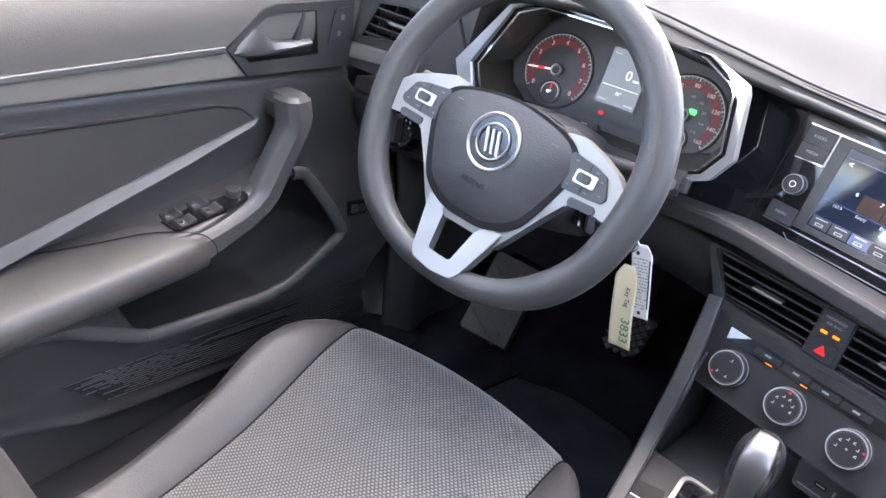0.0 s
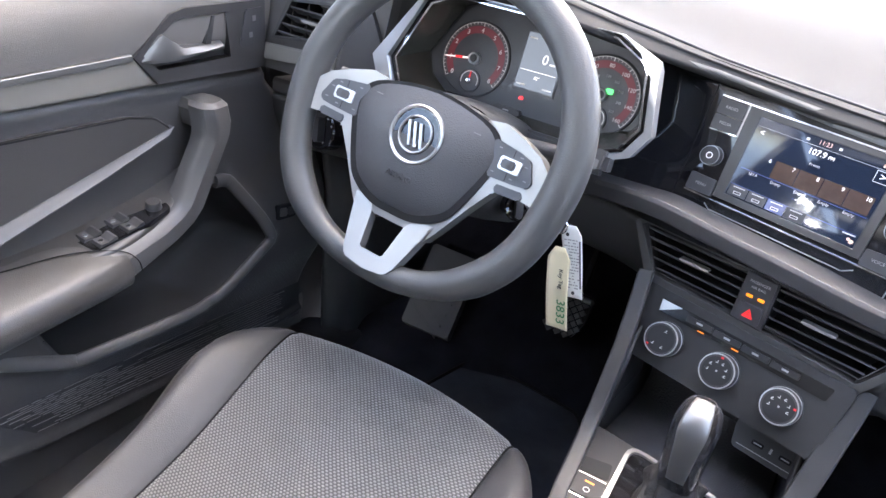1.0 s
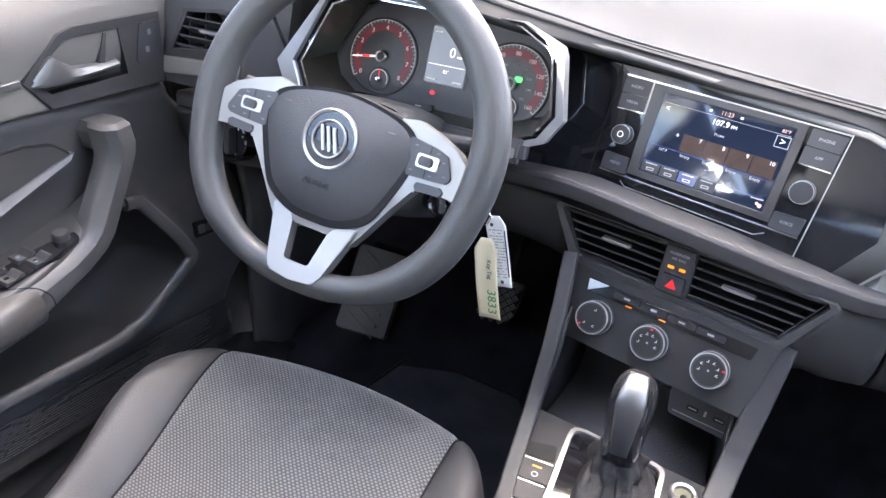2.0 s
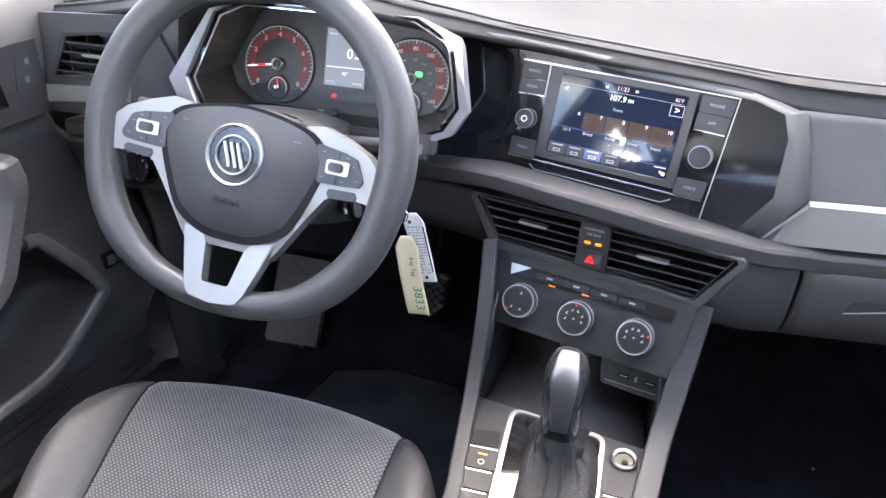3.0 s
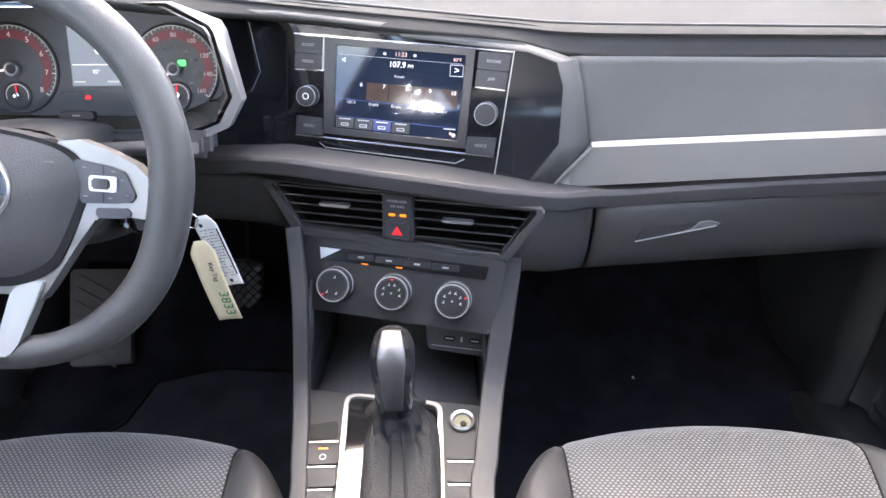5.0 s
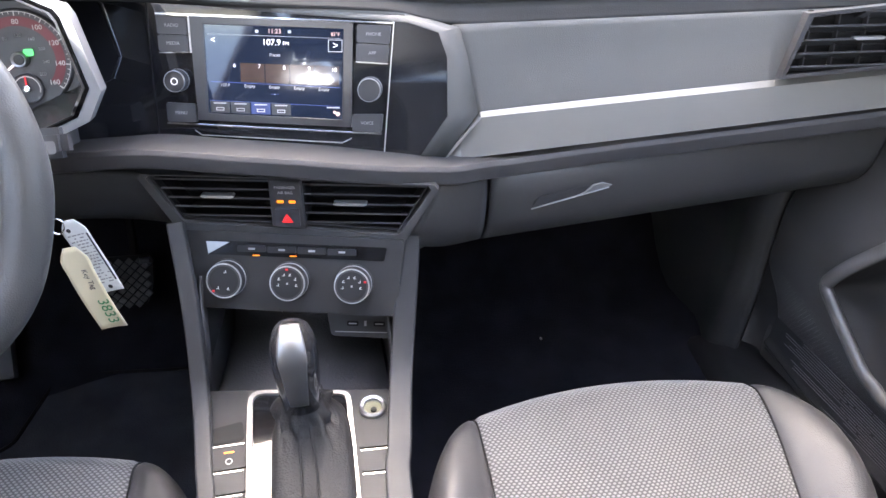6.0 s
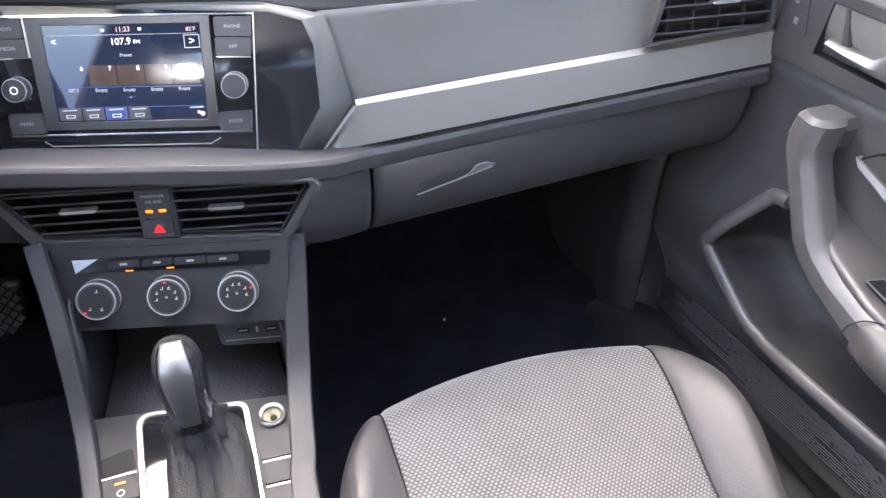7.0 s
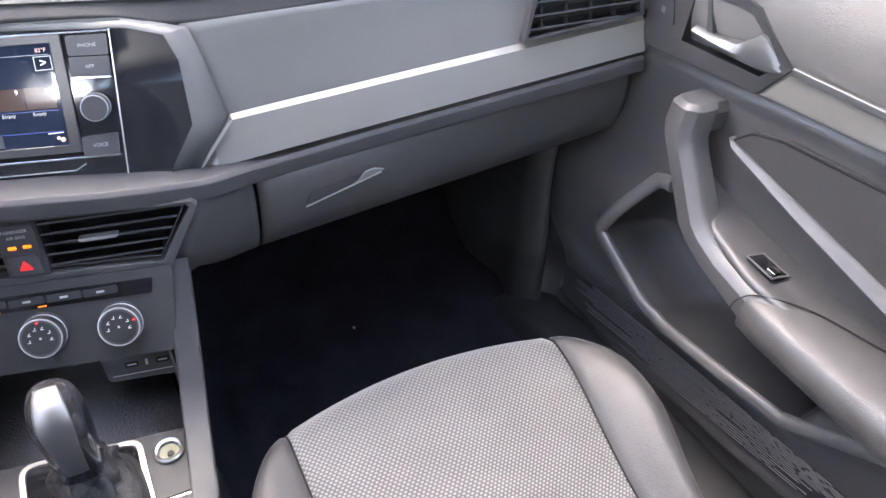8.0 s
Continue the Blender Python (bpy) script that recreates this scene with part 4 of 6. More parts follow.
# recessed pull: a flat dark plate gives the shade of the recess by colour
hm = flat((0.268, -0.0475, 0.494), 0, 3)
slab("pull_recess", round_poly([(0.002, -0.004), (0.064, 0.0100), (0.074, 0.0205), (0.010, 0.0105)], 0.003), hm, 0.004, DARK, gb, bev=0.0006, top=0.0012, label="flat plate coloured dark like a shaded finger recess")
bm = bmesh.new()
vs = [bm.verts.new(hm @ Vector(q)) for q in ((0.052, 0.0070, 0.002), (0.092, 0.0160, 0.002), (0.096, 0.0185, 0.002), (0.084, 0.0230, 0.005), (0.073, 0.0215, 0.005), (0.064, 0.0120, 0.0035))]
bm.faces.new(vs)
lo = [bm.verts.new(hm @ Vector((q[0], q[1], -0.003))) for q in ((0.052, 0.0070), (0.092, 0.0160), (0.096, 0.0185), (0.084, 0.0230), (0.073, 0.0215), (0.064, 0.0120))]
for i in range(6):
    bm.faces.new((vs[i], lo[i], lo[(i + 1) % 6], vs[(i + 1) % 6]))
part("pull", bm, PULLG, gb, "pale grey finger pull", smooth=False)
part("pull_edge", sweep_bm([hm @ Vector(q) for q in ((0.002, -0.0045, 0.002), (0.060, 0.0085, 0.002), (0.092, 0.0158, 0.002))], circle(0.0009, 6)), SATIN, gb, "thin bright edge")
# body between vents and glovebox
rows = [[(0.159, -0.079, 0.552), (0.151, -0.0855, 0.538), (0.139, -0.0865, 0.517), (0.127, -0.0845, 0.495), (0.125, -0.068, 0.465), (0.125, 0.0, 0.42), (0.125, 0.35, 0.40)],
        [(0.184, -0.060, 0.547), (0.182, -0.068, 0.534), (0.177, -0.0675, 0.506), (0.172, -0.055, 0.465), (0.172, -0.020, 0.428), (0.172, 0.08, 0.402), (0.172, 0.35, 0.40)],
        [(0.2175, -0.034, 0.542), (0.2175, -0.047, 0.529), (0.2175, -0.047, 0.500), (0.2175, -0.036, 0.454), (0.2175, 0.004, 0.417), (0.2175, 0.11, 0.394), (0.2175, 0.35, 0.395)]]
thick(part("vent_side", surface_bm(rows, 5, 5), MIDP, dash), 0.01)


# ---- left end of the dashboard ----
LITE = material("pale_backlit_print", (0.75, 0.75, 0.75), 0.5, vary=0.02, emit=(0.9, 0.93, 1.0), power=0.05)
AMBER = material("amber_telltale", (0.55, 0.16, 0.01), 0.5, vary=0.02, emit=(1.0, 0.25, 0.005), power=0.07)
RED = material("red_telltale", (0.40, 0.012, 0.014), 0.5, vary=0.02, emit=(1.0, 0.03, 0.04), power=0.05)
GREEN = material("green_telltale", (0.05, 0.6, 0.15), 0.5, vary=0.02, emit=(0.05, 0.9, 0.2), power=0.08)
DIM = material("grey_print", (0.32, 0.32, 0.32), 0.6, vary=0.02)


def vent(name_parent, m, outline, slats, tabs, frame_w=0.006, depth=0.035, fins=0):
    """An air vent: a dark box behind an outline, its slats, and a bright sliding tab."""
    c = (sum(p[0] for p in outline) / len(outline), sum(p[1] for p in outline) / len(outline))
    grow = [(c[0] + (p[0] - c[0]) * 1.0 + math.copysign(frame_w, p[0] - c[0]), p[1] + math.copysign(frame_w * 0.7, p[1] - c[1])) for p in outline]
    v = part("air_vent", ring_bm(grow, outline, m, 0.012, 0.002), DARK, name_parent, "black air vent with thin horizontal slats")
    bm = bmesh.new()
    fr = [bm.verts.new(m @ Vector((p[0], p[1], -0.001))) for p in outline]
    bk = [bm.verts.new(m @ Vector((p[0], p[1], -depth))) for p in outline]
    for i in range(len(outline)):
        j = (i + 1) % len(outline)
        bm.faces.new((fr[i], fr[j], bk[j], bk[i]))
    bm.faces.new(bk)
    part("vent_box", bm, BLACK, v)
    lo, hi = min(p[1] for p in outline), max(p[1] for p in outline)

    def span(y):
        xs = []
        for i in range(len(outline)):
            (x1, y1), (x2, y2) = outline[i - 1], outline[i]
            if (y1 > y) != (y2 > y):
                xs.append(x1 + (x2 - x1) * (y - y1) / (y2 - y1))
        return (min(xs), max(xs)) if len(xs) > 1 else (outline[0][0], outline[1][0])
    for k in range(slats):
        f = (k + 0.6) / slats
        mid = (span(lo + (hi - lo) * min(0.97, max(0.03, f))))
        y = lo + (hi - lo) * f
        # keep the slats parallel to the vent's lower and upper edges
        sl = bmesh.new()
        a, b = mid
        vs = []
        for x, dz in ((a + 0.001, 0), (b - 0.001, 0)):
            vs.append([sl.verts.new(m @ Vector((x, y + e, h))) for e, h in ((0.0011, 0.001), (-0.0011, 0.001), (-0.0088, -0.015), (-0.0076, -0.015))])
        for i in range(4):
            sl.faces.new((vs[0][i], vs[0][(i + 1) % 4], vs[1][(i + 1) % 4], vs[1][i]))
        sl.faces.new(vs[0])
        sl.faces.new(vs[1][::-1])
        part("slat", sl, SLAT, v, smooth=False)
    for k in range(fins):
        x = outline[0][0] + (outline[1][0] - outline[0][0]) * (k + 0.7) / (fins + 0.6)
        a, b = lo + 0.004, hi - 0.004
        bm = bmesh.new()
        vs = [[bm.verts.new(m @ Vector((x + e, yy, h))) for e, h in ((0.0008, -0.008), (-0.0008, -0.008), (-0.0008, 0.002 - depth), (0.0008, 0.002 - depth))] for yy in (a, b)]
        for i in range(4):
            bm.faces.new((vs[0][i], vs[0][(i + 1) % 4], vs[1][(i + 1) % 4], vs[1][i]))
        part("fin", bm, DARK, v, smooth=False)
    for tx, ty in tabs:
        slab("tab", round_poly([(tx - 0.018, ty - 0.0006), (tx - 0.014, ty - 0.0022), (tx + 0.014, ty - 0.0022), (tx + 0.018, ty - 0.0006), (tx + 0.016, ty + 0.0010), (tx - 0.016, ty + 0.0010)], 0.001), m, 0.008, SATIN, v, top=0.004, bev=0.0008, label="bright metal sliding tab")
    return v


FL = flat((-0.63, -0.047, 0.68), 0, 10)
part("end_face", ring_bm([(-0.072, -0.075), (0.115, -0.075), (0.125, 0.055), (-0.072, 0.045)], [(-0.054, -0.030), (0.043, -0.017), (0.059, 0.031), (-0.031, 0.021)], FL, 0.02, -0.003, 0.0005), MIDP, dash, "grey face round the end vent")
vent(dash, FL, [(-0.053, -0.029), (0.042, -0.016), (0.058, 0.030), (-0.030, 0.020)], 5, [(0.008, 0.0)], fins=3)
slab("silver_strip", [(-0.070, -0.064), (0.052, -0.052), (0.054, -0.034), (-0.070, -0.042)], FL, 0.012, SILVER, dash, top=0.002, bev=0.002, label="brushed silver strip")
slab("end_panel", round_poly([(0.062, -0.045), (0.125, -0.06), (0.128, -0.01), (0.095, 0.045), (0.070, 0.012)], 0.006), FL, 0.012, DARK, dash, top=0.004, bev=0.002)
FRV = flat((0.612, -0.0505, 0.664), 4, 12)
vent(dash, FRV, [(-0.073, -0.029), (0.073, -0.019), (0.068, 0.040), (-0.054, 0.030)], 5, [(0.012, 0.008)], depth=0.0175, fins=4)
# light switch
LS = flat((-0.615, -0.030, 0.529), 8, 15)
lsw = part("light_switch", lathe_bm([(0.029, -0.02), (0.029, 0.004), (0.027, 0.006), (0.024, 0.004), (0.023, -0.001), (0, -0.001)], LS), PIANO, dash, "round black rotary light switch")
part("switch_grip", slab_bm(round_poly(rect(-0.005, -0.018, 0.005, 0.018), 0.003), LS @ Matrix.Rotation(0.2, 4, "Z"), 0.014, 0.002, 2, 0.014), DARK, lsw)
for a in (30, 70, 110, 150, 250, 290):
    p = Vector((0.0185 * math.cos(radians(a)), 0.0185 * math.sin(radians(a)), 0))
    part("switch_mark", slab_bm(circle(0.0016, 8), LS @ Matrix.Translation(p), 0.0005, 0, 1, 0.0002), DIM, lsw)

# ---- instrument cluster ----
clu = thing("instrument_cluster", (-0.335, 0.03, 0.60), "hooded instrument cluster with red-ringed dials and small display", "instrument cluster")
FB = flat((-0.335, -0.060, 0.685), 0, 12)
O = [(-0.176, -0.015), (-0.121, 0.0660), (-0.083, 0.0784), (0.1245, 0.0764), (0.1690, 0.0585), (0.1735, 0.0500), (0.1857, -0.0165), (0.1700, -0.0430), (0.110, -0.068), (-0.12, -0.068), (-0.160, -0.048)]
I1 = [(-0.152, -0.012), (-0.115, 0.063), (-0.082, 0.0775), (0.124, 0.0755), (0.1610, 0.0560), (0.1650, 0.0490), (0.1760, -0.0130), (0.1600, -0.0395), (0.100, -0.0635), (-0.112, -0.061), (-0.139, -0.042)]
I2 = [(p[0] * 0.965 + 0.002, p[1] * 0.955) for p in I1]
I3 = [(p[0] * 0.950 + 0.002, p[1] * 0.935) for p in I1]
part("silver_surround", ring_bm(O, I1, FB, 0.02, 0.0, 0.002), SATIN, clu, "satin silver hexagonal surround")
part("black_ring", ring_bm(I1, I2, FB, 0.02, -0.006, 0.001), PIANO, clu)
part("chrome_ring", ring_bm(I2, I3, FB, 0.02, -0.003, 0.001), CHROME, clu, "thin chrome inner ring")
PC = flat((-0.36, 0.012, 0.68), 0, 20)
bm = bmesh.new()
bmesh.ops.recalc_face_normals(bm, faces=bm.faces)
fr = [bm.verts.new(FB @ Vector((p[0], p[1], -0.004))) for p in I3]
K = [(p[0] * 0.95 + 0.025, p[1] * 0.92 + 0.0) for p in I3]
bk = [bm.verts.new(PC @ Vector((p[0], p[1], 0.001))) for p in K]
for i in range(len(fr)):
    j = (i + 1) % len(fr)
    bm.faces.new((fr[i], fr[j], bk[j], bk[i]))
TUNNEL = material("cluster_tunnel", (0.035, 0.034, 0.028), 0.25, vary=0.15)
part("tunnel", bm, TUNNEL, clu, "dark glossy hood wall")
FACE = material("dial_face", (0.040, 0.041, 0.045), 0.45, vary=0.08)
NUM = material("dial_print", (0.42, 0.42, 0.41), 0.5, vary=0.02, emit=(0.9, 0.9, 0.9), power=0.012)
REDRING = material("dial_red_band", (0.095, 0.015, 0.021), 0.5, vary=0.1, emit=(0.6, 0.05, 0.08), power=0.005)
slab("face_plate", K, PC, 0.006, FACE, clu, bev=0)


def dial(cx, cy, marks, a0, a1, needle, minor, parent, sizes=0.0085):
    m = PC @ Matrix.Translation((cx, cy, 0))
    d = part("dial", lathe_bm([(0.0475, 0.0), (0.0472, 0.0022), (0.0462, 0.0026), (0.0450, 0.0015), (0, 0.0015)], m, 56), FACE, parent, "round dial with red band, pale numerals and needle")
    n = 44
    bm = bmesh.new()
    prev = None
    for i in range(n + 1):
        a = radians(a0 + (a1 - a0) * i / n)
        cur = [bm.verts.new(m @ Vector((r * math.cos(a), r * math.sin(a), 0.0020))) for r in (0.0312, 0.0400)]
        if prev:
            bm.faces.new((prev[0], prev[1], cur[1], cur[0]))
        prev = cur
    part("red_band", bm, REDRING, d, "dark red band")
    bm = bmesh.new()
    for i in range(minor + 1):
        a = radians(a0 + (a1 - a0) * i / minor)
        w = 0.00028 if i % 5 else 0.0005
        r0 = 0.0418 if i % 5 else 0.0402
        c, s = math.cos(a), math.sin(a)
        bm.faces.new([bm.verts.new(m @ Vector((r * c - e * s, r * s + e * c, 0.0024))) for r, e in ((r0, -w), (0.0440, -w), (0.0440, w), (r0, w))])
    prev = None
    for i in range(61):
        a = radians(a0 + (a1 - a0) * i / 60)
        cur = [bm.verts.new(m @ Vector((r * math.cos(a), r * math.sin(a), 0.0024))) for r in (0.0440, 0.0446)]
        if prev:
            bm.faces.new((prev[0], prev[1], cur[1], cur[0]))
        prev = cur
    part("tick_marks", bm, NUM, d)
    k = len(marks)
    for i, t in enumerate(marks):
        a = radians(a0 + (a1 - a0) * i / (k - 1))
        words("numeral", t, m @ Matrix.Translation((0.0348 * math.cos(a), 0.0348 * math.sin(a), 0.0026)), sizes, NUM, d)
    a = radians(needle)
    c, s = math.cos(a), math.sin(a)
    bm = bmesh.new()
    vs = [bm.verts.new(m @ Vector((r * c - e * s, r * s + e * c, h))) for r, e, h in ((0.006, -0.0011, 0.006), (0.040, -0.0006, 0.006), (0.040, 0.0006, 0.006), (0.006, 0.0011, 0.006))]
    vb = [bm.verts.new(v.co - (m.to_3x3() @ Vector((0, 0, 0.001)))) for v in vs]
    bm.faces.new(vs)
    for i in range(4):
        bm.faces.new((vs[i], vb[i], vb[(i + 1) % 4], vs[(i + 1) % 4]))
    part("needle", bm, NEEDLE, d, "white needle", smooth=False)
    part("hub", lathe_bm([(0.0075, 0.002), (0.0075, 0.008), (0.0065, 0.009), (0.0050, 0.0085), (0.0048, 0.0075), (0, 0.0075)], m, 24), SATIN, d)
    part("hub_cap", lathe_bm([(0.0049, 0.0076), (0.0045, 0.0088), (0, 0.0088)], m, 20), DARK, d)
    # small gauge set into the lower half
    g = m @ Matrix.Translation((0.0008, -0.0275, 0.0022))
    part("small_gauge", lathe_bm([(0.0150, 0.0), (0.0150, 0.0012), (0.0140, 0.0016), (0.0130, 0.0008), (0, 0.0008)], g, 28), FACE, d)
    bm = bmesh.new()
    prev = None
    for i in range(21):
        q = radians(200 - 220 * i / 20)
        cur = [bm.verts.new(g @ Vector((r * math.cos(q), r * math.sin(q), 0.0014))) for r in (0.0112, 0.0122)]
        if prev:
            bm.faces.new((prev[0], prev[1], cur[1], cur[0]))
        prev = cur
    part("gauge_arc", bm, NUM, d)
    part("gauge_hub", lathe_bm([(0.0036, 0.001), (0.0036, 0.005), (0.0026, 0.0055), (0, 0.005)], g, 18), CHROME, d)
    slab("gauge_needle", rect(-0.0006, 0.003, 0.0006, 0.0115), g, 0.0008, RED, d, top=0.003, bev=0)
    return d


NEEDLE = material("needle_white", (0.85, 0.85, 0.85), 0.4, vary=0.02, emit=(1.0, 0.75, 0.75), power=0.06)
d1 = dial(-0.0445, -0.0045, ["0", "1", "2", "3", "4", "5", "6", "7", "8"], 220, -39, 188, 40, clu, sizes=0.0078)
slab("needle_glow", rect(0.016, -0.0014, 0.026, 0.0014), PC @ Matrix.Translation((-0.0445, -0.0045, 0)) @ Matrix.Rotation(radians(188), 4, "Z"), 0.0004, RED, d1, top=0.0066, bev=0)
d2 = dial(0.1255, -0.0055, ["0", "20", "40", "60", "80", "100", "120", "140", "160"], 216, -41, 216, 40, clu, sizes=0.0066)
m2 = PC @ Matrix.Translation((0.1255, -0.0055, 0))
slab("telltale", round_poly(rect(0.004, 0.003, 0.013, 0.0095), 0.002), m2, 0.0004, GREEN, d2, top=0.0042, bev=0)
for i, t in enumerate(("40", "80", "120", "160", "200", "240", "260")):
    a = radians(150 - 190 * i / 6)
    words("numeral", t, m2 @ Matrix.Translation((0.0225 * math.cos(a), 0.0225 * math.sin(a), 0.0026)), 0.0042, DIM, d2)
LCD = material("cluster_display", (0.05, 0.06, 0.075), 0.30, spec=0.12, vary=0.05, emit=(0.30, 0.38, 0.48), power=0.042)
disp = slab("display", rect(0.014, -0.026, 0.070, 0.046), PC, 0.004, FACE, clu, top=0.002, bev=0.001, label="small grey-blue display showing zero speed")
slab("glass", rect(0.0165, -0.0225, 0.0675, 0.0435), PC, 0.002, LCD, disp, top=0.003, bev=0)
words("digits", "0", PC @ Matrix.Translation((0.0470, 0.0150, 0.0035)), 0.0165, LITE, disp)
slab("unit_bar", rect(0.0535, 0.0105, 0.0610, 0.0125), PC, 0.0003, LITE, disp, top=0.0034, bev=0)
slab("rule", rect(0.0185, -0.001, 0.0655, -0.0002), PC, 0.0003, LITE, disp, top=0.0034, bev=0)
words("digits", "82°", PC @ Matrix.Translation((0.043, -0.008, 0.0035)), 0.0055, LITE, disp)
for x in (0.0245, 0.0595):
    slab("line_bar", rect(x - 0.006, -0.0190, x + 0.006, -0.0172), PC, 0.0003, NUM, disp, top=0.0034, bev=0)
slab("line_bar", rect(0.0195, 0.0365, 0.029, 0.0383), PC, 0.0003, NUM, disp, top=0.0034, bev=0)
slab("lower_tray", round_poly([(-0.006, -0.0395), (0.0045, -0.0285), (0.0865, -0.0290), (0.1000, -0.0405)], 0.003), PC, 0.006, FACE, clu, top=0.0045, bev=0.0015)
slab("telltale", round_poly([(0.0285, -0.0365), (0.0345, -0.0365), (0.0352, -0.0335), (0.0330, -0.0318), (0.0300, -0.0322), (0.0282, -0.0340)], 0.0008), PC, 0.0005, RED, clu, top=0.0050, bev=0)
btn = slab("trip_button", round_poly([(-0.003, -0.0585), (0.0030, -0.0485), (0.0355, -0.0490), (0.0390, -0.0585)], 0.003), PC, 0.012, DARK, clu, top=0.009, bev=0.002)
slab("button_mark", rect(0.0145, -0.0540, 0.0225, -0.0525), PC, 0.0004, DIM, btn, top=0.0094, bev=0)
slab("lower_shelf", [(-0.16, -0.085), (0.17, -0.085), (0.17, -0.066), (-0.13, -0.066)], PC, 0.03, DARK, clu, top=0.05, bev=0.004)

# ---- centre panel with radio ----
PI = flat((0.0, 0.0, 0.63), 11, 18) @ Matrix(((1, 0.029, 0, 0), (0, 1.0035, 0, -0.0003), (0, 0, 1, 0), (0, 0, 0, 1)))
fascia = thing("centre_fascia", (0.0, 0.03, 0.55), "gloss black centre fascia in a grey angular surround", "dashboard fascia")
panel = [(-0.235, -0.055), (-0.12, -0.058), (0.06, -0.066), (0.150, -0.068), (0.179, -0.022), (0.176, 0.038), (0.166, 0.062), (0.135, 0.071), (0.0, 0.078), (-0.125, 0.088), (-0.215, 0.095)]
slab("gloss_panel", panel, PI, 0.012, PIANO, fascia, bev=0.001)
slab("panel_joint", [(-0.1255, -0.06), (-0.1240, -0.06), (-0.1270, 0.086), (-0.1285, 0.086)], PI, 0.001, BLACK, fascia, top=0.0008, bev=0)
slab("panel_joint", [(0.1125, -0.067), (0.1137, -0.067), (0.1212, 0.071), (0.1200, 0.071)], PI, 0.001, SATIN, fascia, top=0.0010, bev=0)
# surround: from the panel's edge out to the dashboard's edge
inner = [(-0.215, 0.095, 0.0), (-0.125, 0.088, 0.0), (0.0, 0.078, 0.0), (0.135, 0.071, 0.0), (0.166, 0.062, 0.0), (0.176, 0.038, 0.0), (0.179, -0.022, 0.0), (0.150, -0.068, 0.0)]
outer = [(-0.205, -0.020, 0.742), (-0.12, 0.020, 0.727), (0.0, 0.024, 0.713), (0.135, 0.010, 0.7035), (0.192, 0.000, 0.687), (0.199, -0.010, 0.66), (0.2085, -0.0265, 0.603), (0.167, -0.040, 0.5535)]
bm = bmesh.new()
ra = [bm.verts.new(PI @ Vector((p[0], p[1], 0.0005))) for p in inner]
rb = [bm.verts.new(p) for p in outer]
mid = []
for a, b in zip(ra, rb):
    mid.append(bm.verts.new(a.co * 0.45 + b.co * 0.55 - PI.to_3x3() @ Vector((0, 0, 0.003))))
for i in range(len(ra) - 1):
    bm.faces.new((ra[i], ra[i + 1], mid[i + 1], mid[i]))
    bm.faces.new((mid[i], mid[i + 1], rb[i + 1], rb[i]))
thick(part("surround", bm, PAD, fascia, "grey angular surround", sharp=25), 0.006, 1.0)

radio = thing("car_radio", (0.0, 0.0, 0.57), "car radio with lit touch screen, black buttons and two knobs", "car radio")
RB = material("radio_button", (0.035, 0.036, 0.040), 0.42, vary=0.05)
FRAMEM = material("screen_frame", (0.022, 0.022, 0.024), 0.28, metal=0.0, vary=0.05)
# thin bright lines over and under the unit
for name, pts in (("chrome_line", [(-0.119, 0.0762), (0.1195, 0.0705), (0.1195, 0.0690), (-0.119, 0.0746)]), ("chrome_line", [(-0.1145, -0.0325), (0.1105, -0.0400), (0.1105, -0.0418), (-0.1145, -0.0343)])):
    slab(name, pts, PI, 0.001, CHROME, radio, top=0.002, bev=0.0004)
part("chrome_line", sweep_bm([PI @ Vector(q) for q in ((-0.0860, -0.0405, 0.001), (-0.0790, -0.0455, 0.001), (0.0690, -0.0512, 0.001), (0.0790, -0.0460, 0.001))], circle(0.0006, 6), up=PI.to_3x3() @ Vector((0, 0, 1))), SATIN, radio)
fr_o = [(-0.0810, -0.0295), (0.0790, -0.0340), (0.0800, 0.0695), (-0.0840, 0.0735)]
fr_i = [(-0.0692, -0.0220), (0.0688, -0.0262), (0.0705, 0.0630), (-0.0692, 0.0658)]
part("screen_frame", ring_bm(fr_o, fr_i, PI, 0.004, 0.0045, 0.001), FRAMEM, radio, "grey screen frame")
SCREEN = material("touch_screen", (0.004, 0.006, 0.010), 0.035, vary=0.05, emit=(0.016, 0.030, 0.075), power=0.03, spec=0.5, coat=0.3)
scr = slab("touch_screen", fr_i, PI, 0.003, SCREEN, radio, top=0.0035, bev=0, label="lit dark blue radio screen")


def on_screen(text, x, y, size, mat=None, align="CENTER"):
    words("screen_text", text, PI @ Matrix.Translation((x, y, 0.0040)), size, mat or LITE, scr, 0.00005, align)


TILE = material("screen_tile_brown", (0.030, 0.024, 0.022), 0.045, vary=0.25, big=60.0, emit=(0.15, 0.09, 0.075), power=0.020)
WARMT = material("warm_print", (0.55, 0.36, 0.30), 0.5, vary=0.02, emit=(1.0, 0.55, 0.42), power=0.03)
BLUEDIM = material("screen_tile_selected", (0.02, 0.03, 0.07), 0.2, vary=0.1, emit=(0.04, 0.09, 0.42), power=0.025)
BLUE = material("screen_tile_blue", (0.02, 0.03, 0.10), 0.2, vary=0.1, emit=(0.05, 0.12, 0.55), power=0.05)
on_screen("107.9", -0.002, 0.0492, 0.0085)
on_screen("FM", 0.0125, 0.0484, 0.0050)
on_screen("11:23", 0.0013, 0.0600, 0.0062, WARMT)
